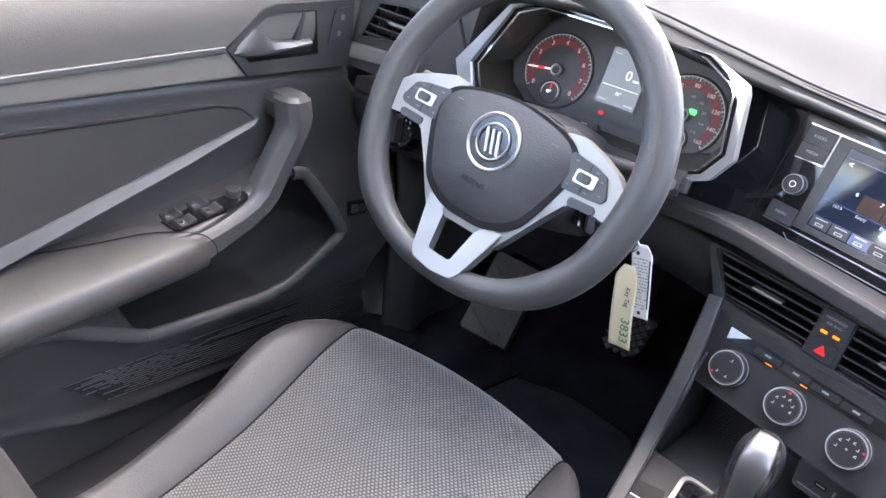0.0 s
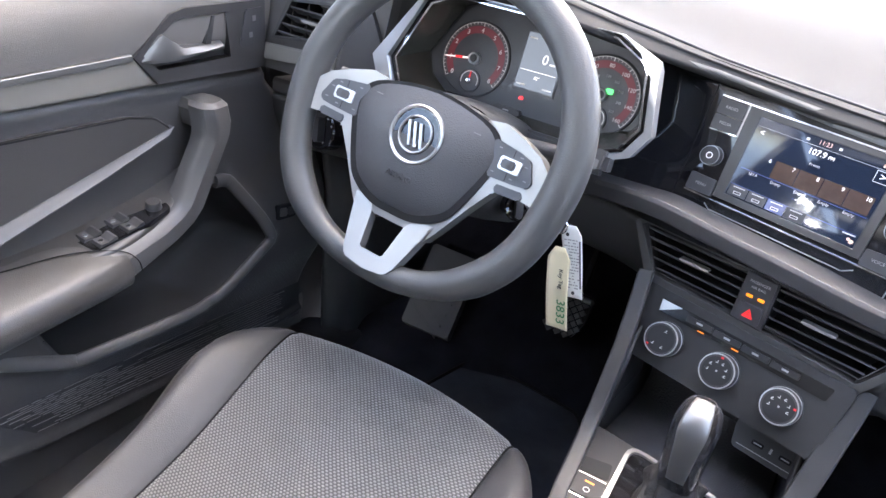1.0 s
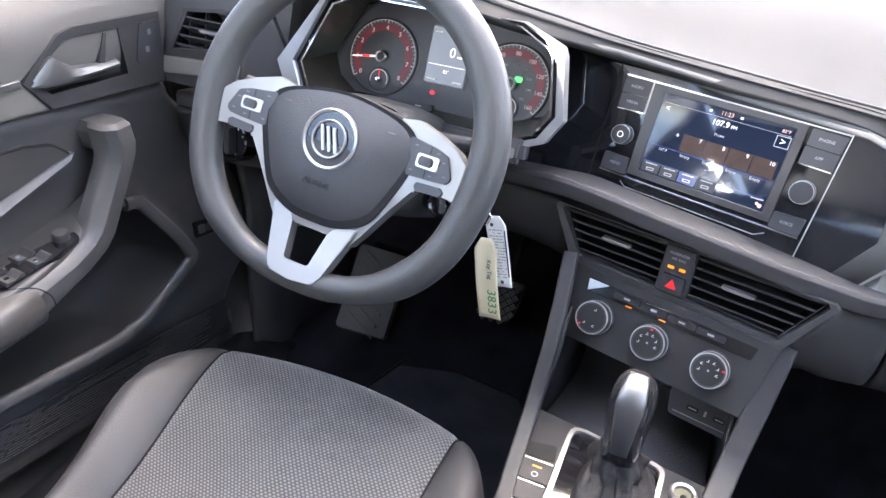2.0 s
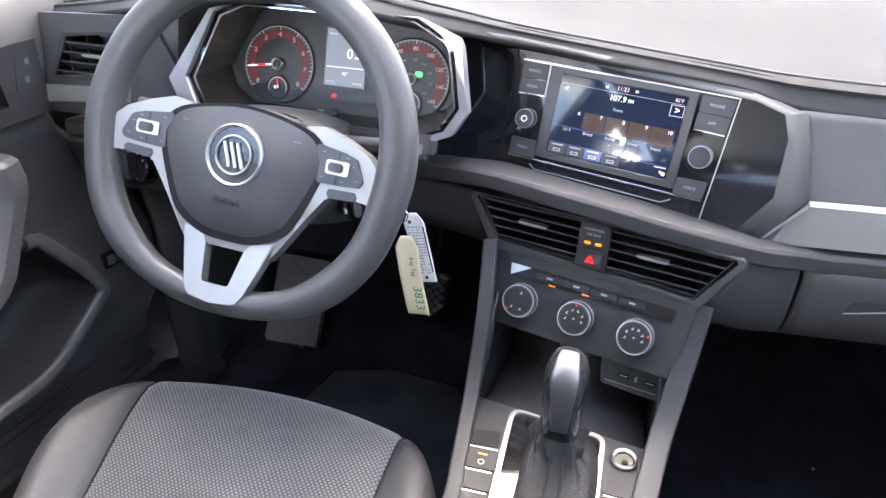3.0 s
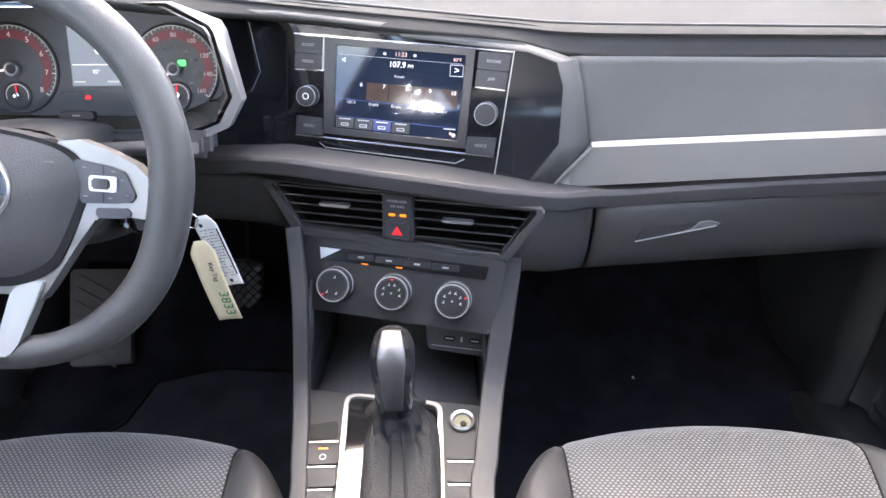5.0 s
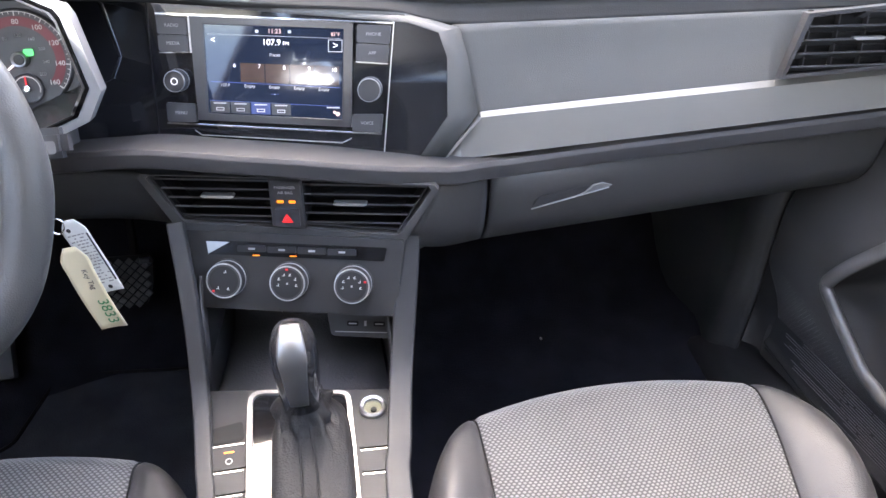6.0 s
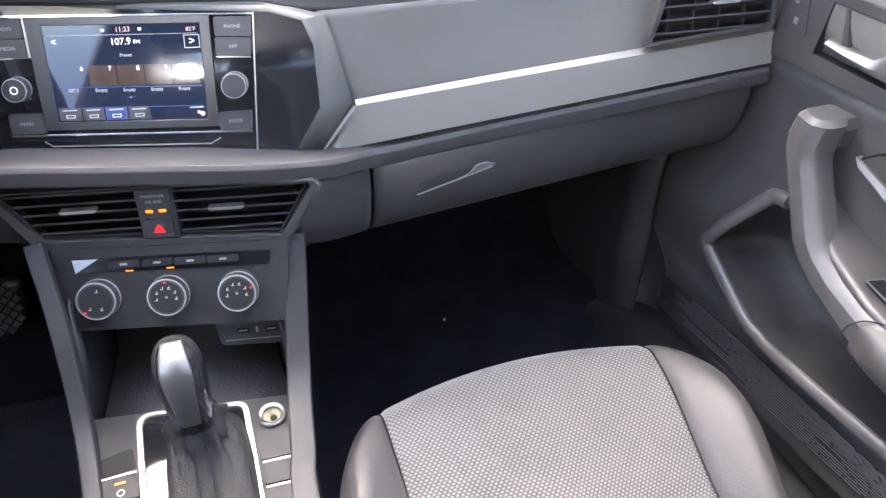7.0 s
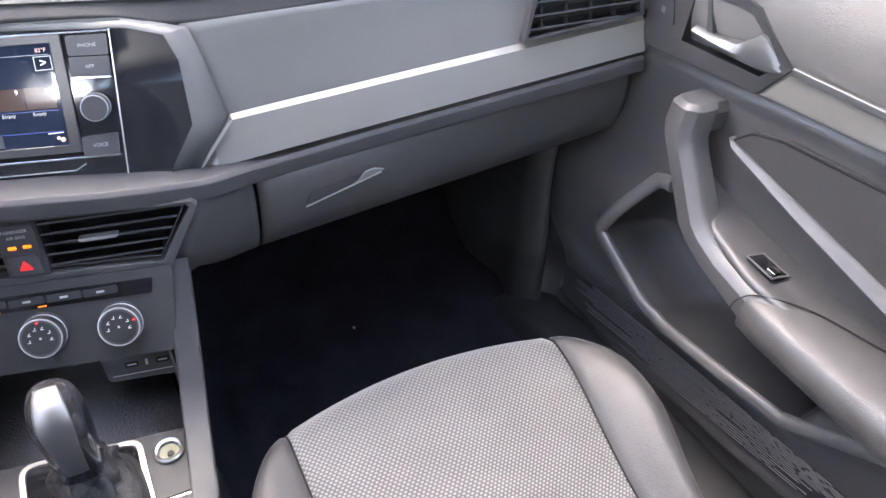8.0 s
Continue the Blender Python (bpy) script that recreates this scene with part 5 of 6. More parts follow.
for x in (-0.0165, 0.0165):
    slab("line_bar", round_poly(rect(x - 0.0016, 0.0585, x + 0.0016, 0.0612), 0.0006), PI, 0.0002, NUM, scr, top=0.0039, bev=0)
on_screen("82°F", 0.0625, 0.0580, 0.0048, WARMT)
on_screen("Preset", 0.001, 0.0370, 0.0042, NUM)
on_screen("<", -0.0611, 0.0508, 0.009)
part("screen_frame_mark", ring_bm(rect(0.0552, 0.0410, 0.0695, 0.0530), rect(0.0558, 0.0416, 0.0689, 0.0524), PI, 0.0002, 0.0038, 0.0), NUM, scr)
on_screen(">", 0.0625, 0.0470, 0.010)
slab("screen_line", [(-0.067, 0.0566), (0.068, 0.0540), (0.068, 0.0543), (-0.067, 0.0569)], PI, 0.0002, NUM, scr, top=0.0037, bev=0)
slab("screen_line", [(-0.066, 0.0098), (0.067, 0.0056), (0.067, 0.0060), (-0.066, 0.0102)], PI, 0.0002, BLUE, scr, top=0.0036, bev=0)
slab("screen_line", [(-0.068, -0.0092), (0.067, -0.0134), (0.067, -0.0130), (-0.068, -0.0088)], PI, 0.0002, BLUE, scr, top=0.0036, bev=0)
for i, t in enumerate(("6", "7", "8", "9", "10")):
    x = -0.0405 + 0.0254 * i
    if i:
        slab("screen_tile", [(x - 0.0195, 0.0108 - 0.0006 * i), (x + 0.0050, 0.0102 - 0.0006 * i), (x + 0.0050, 0.0288 - 0.0005 * i), (x - 0.0195, 0.0294 - 0.0005 * i)], PI, 0.0002, TILE, scr, top=0.0037, bev=0)
    on_screen(t, x, 0.0262 - 0.0007 * i, 0.0058)
    on_screen("Empty" if i else "107.9", x - 0.0105, 0.0066 - 0.0007 * i, 0.0044, NUM)
for k in (-0.003, 0.0, 0.003):
    slab("line_bar", rect(k - 0.0008, -0.0022, k + 0.0008, -0.0016), PI, 0.0002, BLUE if k else NUM, scr, top=0.0039, bev=0)
for i in range(4):
    x = -0.0573 + 0.0211 * i
    y = -0.0005 * i
    slab("screen_tile", [(x - 0.0100, -0.0212 + y), (x + 0.0100, -0.0217 + y), (x + 0.0100, -0.0100 + y), (x - 0.0100, -0.0095 + y)], PI, 0.0002, BLUEDIM if i == 2 else RB, scr, top=0.0037, bev=0)
    slab("line_bar", rect(x - 0.0065, -0.0122 + y, x + 0.0065, -0.0112 + y), PI, 0.0002, NUM, scr, top=0.0039, bev=0)
    part("icon", ring_bm(rect(x - 0.0042, -0.0192 + y, x + 0.0042, -0.0160 + y), rect(x - 0.0034, -0.0185 + y, x + 0.0034, -0.0167 + y), PI, 0.0002, 0.0039, 0.0), NUM, scr)
slab("line_bar", rect(0.0535, -0.0150, 0.0665, -0.0139), PI, 0.0002, NUM, scr, top=0.0039, bev=0)
slab("icon", circle(0.0016, 12, 0.0615, -0.0192), PI, 0.0002, WARMT, scr, top=0.0039, bev=0)
slab("icon", circle(0.0022, 12, 0.0648, -0.0208), PI, 0.0002, WARMT, scr, top=0.0039, bev=0)
for t, pts in (("RADIO", [(-0.1168, 0.0560), (-0.0865, 0.0555), (-0.0868, 0.0722), (-0.1172, 0.0735)]), ("MEDIA", [(-0.1165, 0.0390), (-0.0862, 0.0392), (-0.0865, 0.0547), (-0.1168, 0.0552)]),
               ("MENU", [(-0.1130, -0.0318), (-0.0822, -0.0320), (-0.0832, -0.0132), (-0.1132, -0.0120)]), ("PHONE", [(0.0838, 0.0508), (0.1170, 0.0494), (0.1185, 0.0672), (0.0842, 0.0680)]),
               ("APP", [(0.0832, 0.0328), (0.1156, 0.0312), (0.1168, 0.0486), (0.0836, 0.0500)]), ("VOICE", [(0.0795, -0.0380), (0.1102, -0.0392), (0.1118, -0.0202), (0.0800, -0.0208)])):
    b = slab("button", round_poly(pts, 0.0015), PI, 0.004, RB, radio, top=0.0045, bev=0.001, label="flat black push button")
    cx = sum(p[0] for p in pts) / 4
    cy = sum(p[1] for p in pts) / 4
    words("button_text", t, PI @ Matrix.Translation((cx, cy, 0.0048)), 0.0046, DIM, b, 0.00005)
for pts in ([(-0.1168, 0.0372), (-0.0862, 0.0377), (-0.0862, 0.0388), (-0.1168, 0.0384)], [(0.0830, 0.0312), (0.1155, 0.0296), (0.1155, 0.0308), (0.0830, 0.0324)]):
    slab("chrome_line", pts, PI, 0.001, CHROME, radio, top=0.003, bev=0)
slab("side_bar", [(-0.0856, 0.0380), (-0.0838, 0.0380), (-0.0845, 0.0735), (-0.0862, 0.0740)], PI, 0.002, SATIN, radio, top=0.003, bev=0.0005)


RINGM = material("knob_ring_silver", (0.44, 0.44, 0.44), 0.30, metal=0.6, vary=0.03)
STRIPG = material("button_strip_gloss", (0.006, 0.006, 0.007), 0.15, vary=0.05, spec=0.22)
CAP = material("knob_face", (0.020, 0.0205, 0.022), 0.50, vary=0.06, spec=0.22)


def knob(parent, m, r, h, face=None):
    k = part("knob", lathe_bm([(r, 0.0), (r * 0.98, h * 0.75), (r * 0.93, h), (r * 0.80, h * 1.02)], m, 36), DARK, parent, "round knob with chrome ring")
    part("ring", lathe_bm([(r * 0.97, h * 0.93), (r * 0.955, h * 1.05), (r * 0.915, h * 1.06), (r * 0.895, h * 0.98)], m, 36), RINGM, k, "bright metal ring")
    part("rim_line", lathe_bm([(r * 1.015, h * 0.10), (r * 1.02, h * 0.22), (r * 0.99, h * 0.26)], m, 36), RINGM, k)
    part("cap", lathe_bm([(r * 0.90, h * 0.99), (r * 0.80, h * 1.0), (0, h * 1.0)], m, 36), face or DARK, k)
    return k


k1 = knob(radio, PI @ Matrix.Translation((-0.0995, 0.0105, 0.0)), 0.0112, 0.014)
part("power_mark", lathe_bm([(0.0035, 0.0142), (0.0035, 0.0145), (0.0028, 0.0145), (0.0028, 0.0142)], PI @ Matrix.Translation((-0.0995, 0.0105, 0.0)), 20), LITE, k1)
knob(radio, PI @ Matrix.Translation((0.0980, 0.0050, 0.0)), 0.0122, 0.014)

# ---- centre vents, hazard switch ----
PV = flat((0.0, -0.064, 0.505), 11, 5)
vh = thing("centre_vents", (0.0, -0.05, 0.49), "pair of centre air vents in a grey housing with hazard switch", "air vents")
oo = [(-0.148, 0.0600), (0.0, 0.0590), (0.154, 0.0540), (0.158, 0.049), (0.124, -0.012), (0.118, -0.016), (0.0, -0.010), (-0.116, -0.004), (-0.122, 0.000), (-0.151, 0.055)]
ii = [(-0.138, 0.0585), (0.0, 0.0575), (0.147, 0.0525), (0.150, 0.048), (0.118, -0.002), (0.114, -0.005), (0.0, 0.001), (-0.108, 0.005), (-0.112, 0.008), (-0.142, 0.055)]
part("housing", ring_bm(oo, ii, PV, 0.05, 0.004, 0.003), MIDP, vh, "grey bevelled housing")
vent(vh, PV, [(-0.112, 0.009), (-0.018, 0.006), (-0.017, 0.056), (-0.138, 0.058)], 5, [(-0.072, 0.036)], frame_w=0.001)
vent(vh, PV, [(0.018, 0.005), (0.116, 0.000), (0.146, 0.051), (0.018, 0.055)], 5, [(0.066, 0.030)], frame_w=0.001)
hz = slab("hazard_block", [(-0.0175, 0.002), (0.0175, 0.000), (0.0165, 0.056), (-0.0165, 0.057)], PV, 0.03, DARK, vh, top=0.005, bev=0.001)
slab("hazard_button", round_poly(rect(-0.0125, 0.003, 0.0130, 0.024), 0.002), PV, 0.004, RB, hz, top=0.0075, bev=0.0012, label="hazard button with red triangle")
part("triangle", ring_bm([(-0.0060, 0.0090), (0.0060, 0.0090), (0.0, 0.0195)], [(-0.0036, 0.0105), (0.0036, 0.0105), (0.0, 0.0168)], PV, 0.0003, 0.0079, 0.0), RED, hz)
part("triangle", slab_bm([(-0.0022, 0.0115), (0.0022, 0.0115), (0.0, 0.0152)], PV, 0.0003, 0, 1, 0.0079), RED, hz)
for x0, x1 in ((-0.0105, -0.0015), (0.002, 0.0110)):
    slab("telltale", round_poly(rect(x0 + 0.001, 0.0305, x1 - 0.001, 0.0338), 0.0008), PV, 0.0003, AMBER, hz, top=0.0055, bev=0)
words("warning_text", "PASSENGER", PV @ Matrix.Translation((0, 0.0485, 0.0054)), 0.0042, DIM, hz, 0.0001)
words("warning_text", "AIR BAG", PV @ Matrix.Translation((0, 0.0425, 0.0054)), 0.0042, DIM, hz, 0.0001)

# ---- climate panel ----
PH = flat((0.0, -0.1, 0.445), 11, 28)
cl = thing("climate_panel", (0.0, -0.07, 0.42), "dark grey climate control panel with three round knobs", "climate panel")
slab("plate", round_poly([(-0.108, -0.020), (0.107, -0.026), (0.116, 0.058), (-0.120, 0.064)], 0.004), PH, 0.02, CONSOLE, cl, bev=0.002)
slab("button_strip", round_poly([(-0.094, 0.0385), (0.094, 0.0345), (0.097, 0.0490), (-0.0965, 0.0535)], 0.002), PH, 0.004, STRIPG, cl, top=0.002, bev=0.0006, label="smooth black button strip")
slab("strip_end", [(-0.0935, 0.0390), (-0.0705, 0.0520), (-0.0955, 0.0525)], PH, 0.002, BEZEL, cl, top=0.0028, bev=0.0004)
for i in range(4):
    x = -0.062 + 0.032 * i
    y = 0.0455 - 0.0006 * i
    b = slab("climate_button", round_poly(rect(x, y - 0.0035, x + 0.0305, y + 0.0035), 0.001), PH, 0.004, CAP, cl, top=0.0045, bev=0.0008)
    slab("button_mark", rect(x + 0.012, y - 0.001, x + 0.019, y + 0.001), PH, 0.0003, DIM, b, top=0.0048, bev=0)
for x in (-0.046, -0.0065):
    slab("telltale", rect(x, 0.0376, x + 0.0075, 0.0388), PH, 0.0003, AMBER, cl, top=0.0030, bev=0)
for i, (x, y) in enumerate(((-0.0735, 0.0125), (-0.0065, 0.0110), (0.0615, 0.0095))):
    m = PH @ Matrix.Translation((x, y, 0.0))
    part("knob_seat", lathe_bm([(0.0212, 0.0), (0.0212, 0.0016), (0.0205, 0.0022), (0.0195, 0.002)], m, 40), RAIL, cl)
    k = knob(cl, m, 0.0195, 0.016, CAP)
    for j in range(6 if i else 3):
        a = radians((200, 160, 120, 80, 40, 0)[j] - 10) if i else radians((230, 300, 80)[j])
        gm = m @ Matrix.Translation((0.0098 * math.cos(a), 0.0098 * math.sin(a), 0))
        slab("knob_mark", rect(-0.0016, -0.0012, 0.0012, -0.0007), gm, 0.0002, PALE, k, top=0.0164, bev=0)
        slab("knob_mark", [(-0.0016, -0.0002), (0.0002, 0.0016), (0.0008, 0.0012), (-0.0010, -0.0006)] if j % 2 else rect(0.0002, -0.0004, 0.0008, 0.0016), gm, 0.0002, PALE, k, top=0.0164, bev=0)
    a = radians((225, 90, 20)[i])
    slab("pointer", rect(-0.0013, -0.0009, 0.0013, 0.0009), m @ Matrix.Translation((0.0152 * math.cos(a), 0.0152 * math.sin(a), 0)), 0.0006, RED, k, top=0.0178, bev=0)
    if i:
        slab("knob_mark", rect(-0.0010, -0.0010, 0.0010, 0.0010), m, 0.0002, DIM, k, top=0.0164, bev=0)


# ---- centre console ----
con = thing("centre_console", (0.0, -0.3, 0.02), "dark grey centre console with tray, switches and silver-edged side rails", "centre console")
LR = [(-0.116, -0.060, 0.518), (-0.108, -0.115, 0.452), (-0.107, -0.165, 0.378), (-0.100, -0.245, 0.353), (-0.094, -0.32, 0.350), (-0.092, -0.65, 0.345)]
RR = [(0.125, -0.082, 0.492), (0.113, -0.128, 0.425), (0.1025, -0.172, 0.380), (0.091, -0.250, 0.358), (0.084, -0.32, 0.353), (0.084, -0.65, 0.345)]
for rail in (LR, RR):
    bm = sweep_bm(spline(rail, 6), round_poly(rect(-0.0085, -0.012, 0.0085, 0.006) if rail is LR else rect(-0.0122, -0.012, 0.0122, 0.006), 0.003), up=(0, -0.5, 1))
    part("side_rail", bm, RAIL, con, "smooth grey side rail")
    s = -1 if rail is LR else 1
    rows = [[Vector(p) + Vector((s * 0.001, 0.014, -0.016)), Vector((p[0] + s * 0.002, p[1] + 0.05 * (p[2] > 0.36), max(0.16, p[2] - 0.12))), Vector((s * 0.105, p[1] + 0.10 * (p[2] > 0.36), 0.10)), Vector((s * 0.125, p[1] + 0.12 * (p[2] > 0.36), 0.0))] for p in rail]
    rows.insert(0, [Vector((s * 0.13, 0.25, 0.46)), Vector((s * 0.13, 0.25, 0.3)), Vector((s * 0.13, 0.30, 0.12)), Vector((s * 0.14, 0.32, 0.0))])
    thick(part("side_wall", surface_bm(rows, 4, 4), DARK, con), 0.006, -1.0 if s > 0 else 1.0)
CT = flat((0.0, -0.25, 0.3525), 0, 87)


def C(pts):
    return [(x, y + 0.25) for x, y in pts]


top_pts = C([(-0.104, -0.146), (0.094, -0.174), (0.094, -0.222), (0.082, -0.30), (0.080, -0.64), (-0.088, -0.64), (-0.090, -0.31), (-0.098, -0.24)])
gear_o = round_poly(C([(-0.0615, -0.157), (0.047, -0.173), (0.0485, -0.42), (-0.0545, -0.42)]), 0.015)
gear_i = round_poly(C([(-0.0560, -0.1625), (0.0415, -0.1780), (0.0430, -0.4145), (-0.0490, -0.4145)]), 0.011)
slab("top_plate", top_pts, CT, 0.02, CONSOLE, con, bev=0.002)
part("gear_bezel", ring_bm(gear_o, gear_i, CT, 0.006, 0.005, 0.0015), GATE, con, "chrome frame round the gear lever")
slab("gear_plate", gear_i, CT, 0.002, PIANO, con, top=0.002, bev=0, label="gloss black gear plate")
# left switches
# flat black patch, its colour giving the dark of a recess
slab("side_recess_shade", round_poly(C([(-0.0975, -0.200), (-0.0660, -0.194), (-0.0625, -0.217), (-0.0955, -0.221)]), 0.004), CT, 0.002, BLACK, con, top=0.0006, bev=0)
for k, (y0, y1) in enumerate(((-0.2235, -0.2520), (-0.2545, -0.2790), (-0.2815, -0.31))):
    b = slab("console_button", round_poly(C([(-0.0945 + 0.0006 * k, y0), (-0.0625, y0 + 0.0008), (-0.0595, y1 + 0.0008), (-0.0925, y1)]), 0.002), CT, 0.004, CONSOLE, con, top=0.0030, bev=0.001, label="flat grey console button")
    slab("chrome_line", C([(-0.0935, y0 - 0.0004), (-0.0625, y0 + 0.0002), (-0.0625, y0 - 0.0010), (-0.0935, y0 - 0.0016)]), CT, 0.001, SATIN, b, top=0.0036, bev=0)
    if k == 0:
        slab("telltale", C(rect(-0.0820, -0.2335, -0.0720, -0.2315)), CT, 0.0003, AMBER, b, top=0.0034, bev=0)
        part("button_mark", lathe_bm([(0.0036, 0.0), (0.0036, 0.0003), (0.0026, 0.0003), (0.0026, 0.0)], CT @ Matrix.Translation((-0.0765, 0.007, 0.0031)), 18), DIM, b)
# socket and right blanks
sm = CT @ Matrix.Translation((0.0685, 0.053, 0.0))
so = part("power_socket", lathe_bm([(0.0145, 0.0), (0.0142, 0.004), (0.0125, 0.0052), (0.0100, 0.004), (0.0092, 0.0005)], sm, 32), BEZEL, con, "round power socket with chrome ring")
part("socket_well", lathe_bm([(0.0101, 0.002), (0.0100, 0.0004), (0.0, 0.0004)], sm, 28), SOCK, so)
part("socket_pin", lathe_bm([(0.0035, 0.0005), (0.003, 0.002), (0, 0.002)], sm @ Matrix.Translation((0.001, -0.003, 0)), 14), BLACK, so)
for k, (y0, y1) in enumerate(((-0.2170, -0.2465), (-0.2490, -0.2740), (-0.2765, -0.31))):
    b = slab("console_blank", round_poly(C([(0.0515, y0), (0.0820 - 0.0015 * k, y0 - 0.001), (0.0800 - 0.0015 * k, y1 - 0.001), (0.0510, y1)]), 0.002), CT, 0.004, CONSOLE, con, top=0.0025, bev=0.001)
    if k:
        slab("chrome_line", C([(0.0520, y0 - 0.0002), (0.0790, y0 - 0.0012), (0.0790, y0 - 0.0024), (0.0520, y0 - 0.0014)]), CT, 0.001, SATIN, b, top=0.0032, bev=0)
# open tray under the climate panel
tray = bmesh.new()
q = [[(-0.104, -0.147, 0.348), (0.094, -0.175, 0.348)], [(-0.101, -0.140, 0.332), (0.091, -0.168, 0.332)], [(-0.088, -0.02, 0.325), (0.088, -0.03, 0.322)], [(-0.086, 0.0, 0.345), (0.088, -0.01, 0.34)], [(-0.086, 0.01, 0.46), (0.09, 0.0, 0.46)]]
vs = [[tray.verts.new(p) for p in r] for r in q]
for a, b in zip(vs, vs[1:]):
    tray.faces.new((a[0], a[1], b[1], b[0]))
thick(part("tray", tray, MAT, con, "ribbed black rubber tray mat"), 0.004, -1.0)
for s, xs in ((-1, (-0.103, -0.088)), (1, (0.096, 0.089))):
    bm = bmesh.new()
    pts = [(xs[0], -0.15 - 0.013 * (s > 0), 0.372), (xs[0], -0.15 - 0.013 * (s > 0), 0.325), (xs[1], 0.01, 0.315), (xs[1] + s * 0.012, 0.02, 0.47), (xs[0] - s * 0.004, -0.09, 0.455)]
    bm.faces.new([bm.verts.new(p) for p in pts])
    thick(part("tray_wall", bm, DARK, con), 0.003)
usb = thing("usb_panel", (0.065, -0.09, 0.375), "small dark panel with two charging ports under the climate panel", "charging port")
UM = flat((0.066, -0.104, 0.388), 11, 30)
slab("plate", round_poly([(-0.034, -0.012), (0.036, -0.014), (0.038, 0.017), (-0.040, 0.018)], 0.004), UM, 0.03, DARK, usb, bev=0.002)
for x in (-0.010, 0.020):
    p = slab("port", round_poly(rect(x - 0.0065, 0.000, x + 0.0065, 0.0055), 0.0015), UM, 0.001, BLACK, usb, top=0.0006, bev=0)
    slab("port_mark", rect(x - 0.0045, 0.002, x + 0.0045, 0.0034), UM, 0.0002, DIM, p, top=0.0009, bev=0)
slab("panel_line", rect(-0.030, -0.0075, 0.032, -0.0066), UM, 0.0003, DIM, usb, top=0.0004, bev=0)
slab("port_mark", rect(0.003, 0.000, 0.0055, 0.006), UM, 0.0003, DIM, usb, top=0.0004, bev=0)
slab("shelf_edge", rect(-0.090, 0.012, -0.040, 0.020), UM, 0.02, BLACK, con, bev=0.002)

# ---- gear lever ----
gl = thing("gear_lever", (-0.003, -0.21, 0.36), "gear lever with chrome-faced black knob and leather boot", "gear lever")
tilt = Matrix.Translation((-0.002, -0.203, 0.374)) @ Matrix.Rotation(radians(6), 4, "X") @ Matrix.Diagonal((1.10, 1.06, 1.0, 1))
rows = []
for h, wx, wy, dy in ((0.000, 0.0172, 0.019, 0.0), (0.012, 0.0178, 0.0205, 0.0), (0.035, 0.0187, 0.0225, 0.001), (0.062, 0.0200, 0.026, 0.003), (0.085, 0.0205, 0.027, 0.004), (0.104, 0.0180, 0.024, 0.003), (0.116, 0.0120, 0.016, 0.002), (0.1205, 0.0045, 0.006, 0.001)):
    rows.append([tilt @ Vector((wx * math.copysign(abs(math.cos(a)) ** 0.8, math.cos(a)), dy + wy * math.copysign(abs(math.sin(a)) ** 0.8, math.sin(a)), h)) for a in [2 * math.pi * i / 12 for i in range(12)]])
bm = surface_bm(rows, 3, 4, close=True)
part("knob", bm, KNOB, gl, "gloss black knob", sharp=80)
# bright metal blade over the rear face and top of the knob
rows = []
for h, w, back, dy in ((0.036, 0.0080, 0.0226, 0.001), (0.048, 0.0086, 0.0243, 0.0015), (0.062, 0.0094, 0.0266, 0.003), (0.085, 0.0106, 0.0276, 0.004), (0.103, 0.0122, 0.0243, 0.003), (0.1155, 0.0116, 0.0160, 0.002), (0.1212, 0.0098, 0.0050, 0.001), (0.1212, 0.0080, -0.0060, 0.001)):
    rows.append([tilt @ Vector((x, dy - back + (abs(x) / 0.0205) ** 2 * 0.005, h - (abs(x) / 0.0205) ** 2 * 0.012 * smooth01((h - 0.100) / 0.02))) for x in (-w, -w * 0.5, 0, w * 0.5, w)])
thick(part("blade", surface_bm(rows, 3, 4), BLADE, gl, "bright metal blade on the knob", sharp=80), 0.0015, 0.0)
# leather boot: gathered under the knob, then spreading over the gate in folds
# height share, half width, half length, middle (x, y), z
BOOT = [(0.0, 0.0400, 0.092, 0.0050, -0.268, 0.3575), (0.25, 0.0385, 0.072, 0.0045, -0.252, 0.3640), (0.45, 0.0350, 0.053, 0.0030, -0.237, 0.3700), (0.60, 0.0315, 0.040, 0.0015, -0.224, 0.3735),
        (0.70, 0.0265, 0.0320, 0.0, -0.214, 0.3765), (0.82, 0.0285, 0.0310, -0.001, -0.207, 0.3815), (0.92, 0.0250, 0.0275, -0.002, -0.204, 0.3880), (1.0, 0.0205, 0.0228, -0.002, -0.203, 0.3925)]
bm = bmesh.new()
rings = []
n = 72
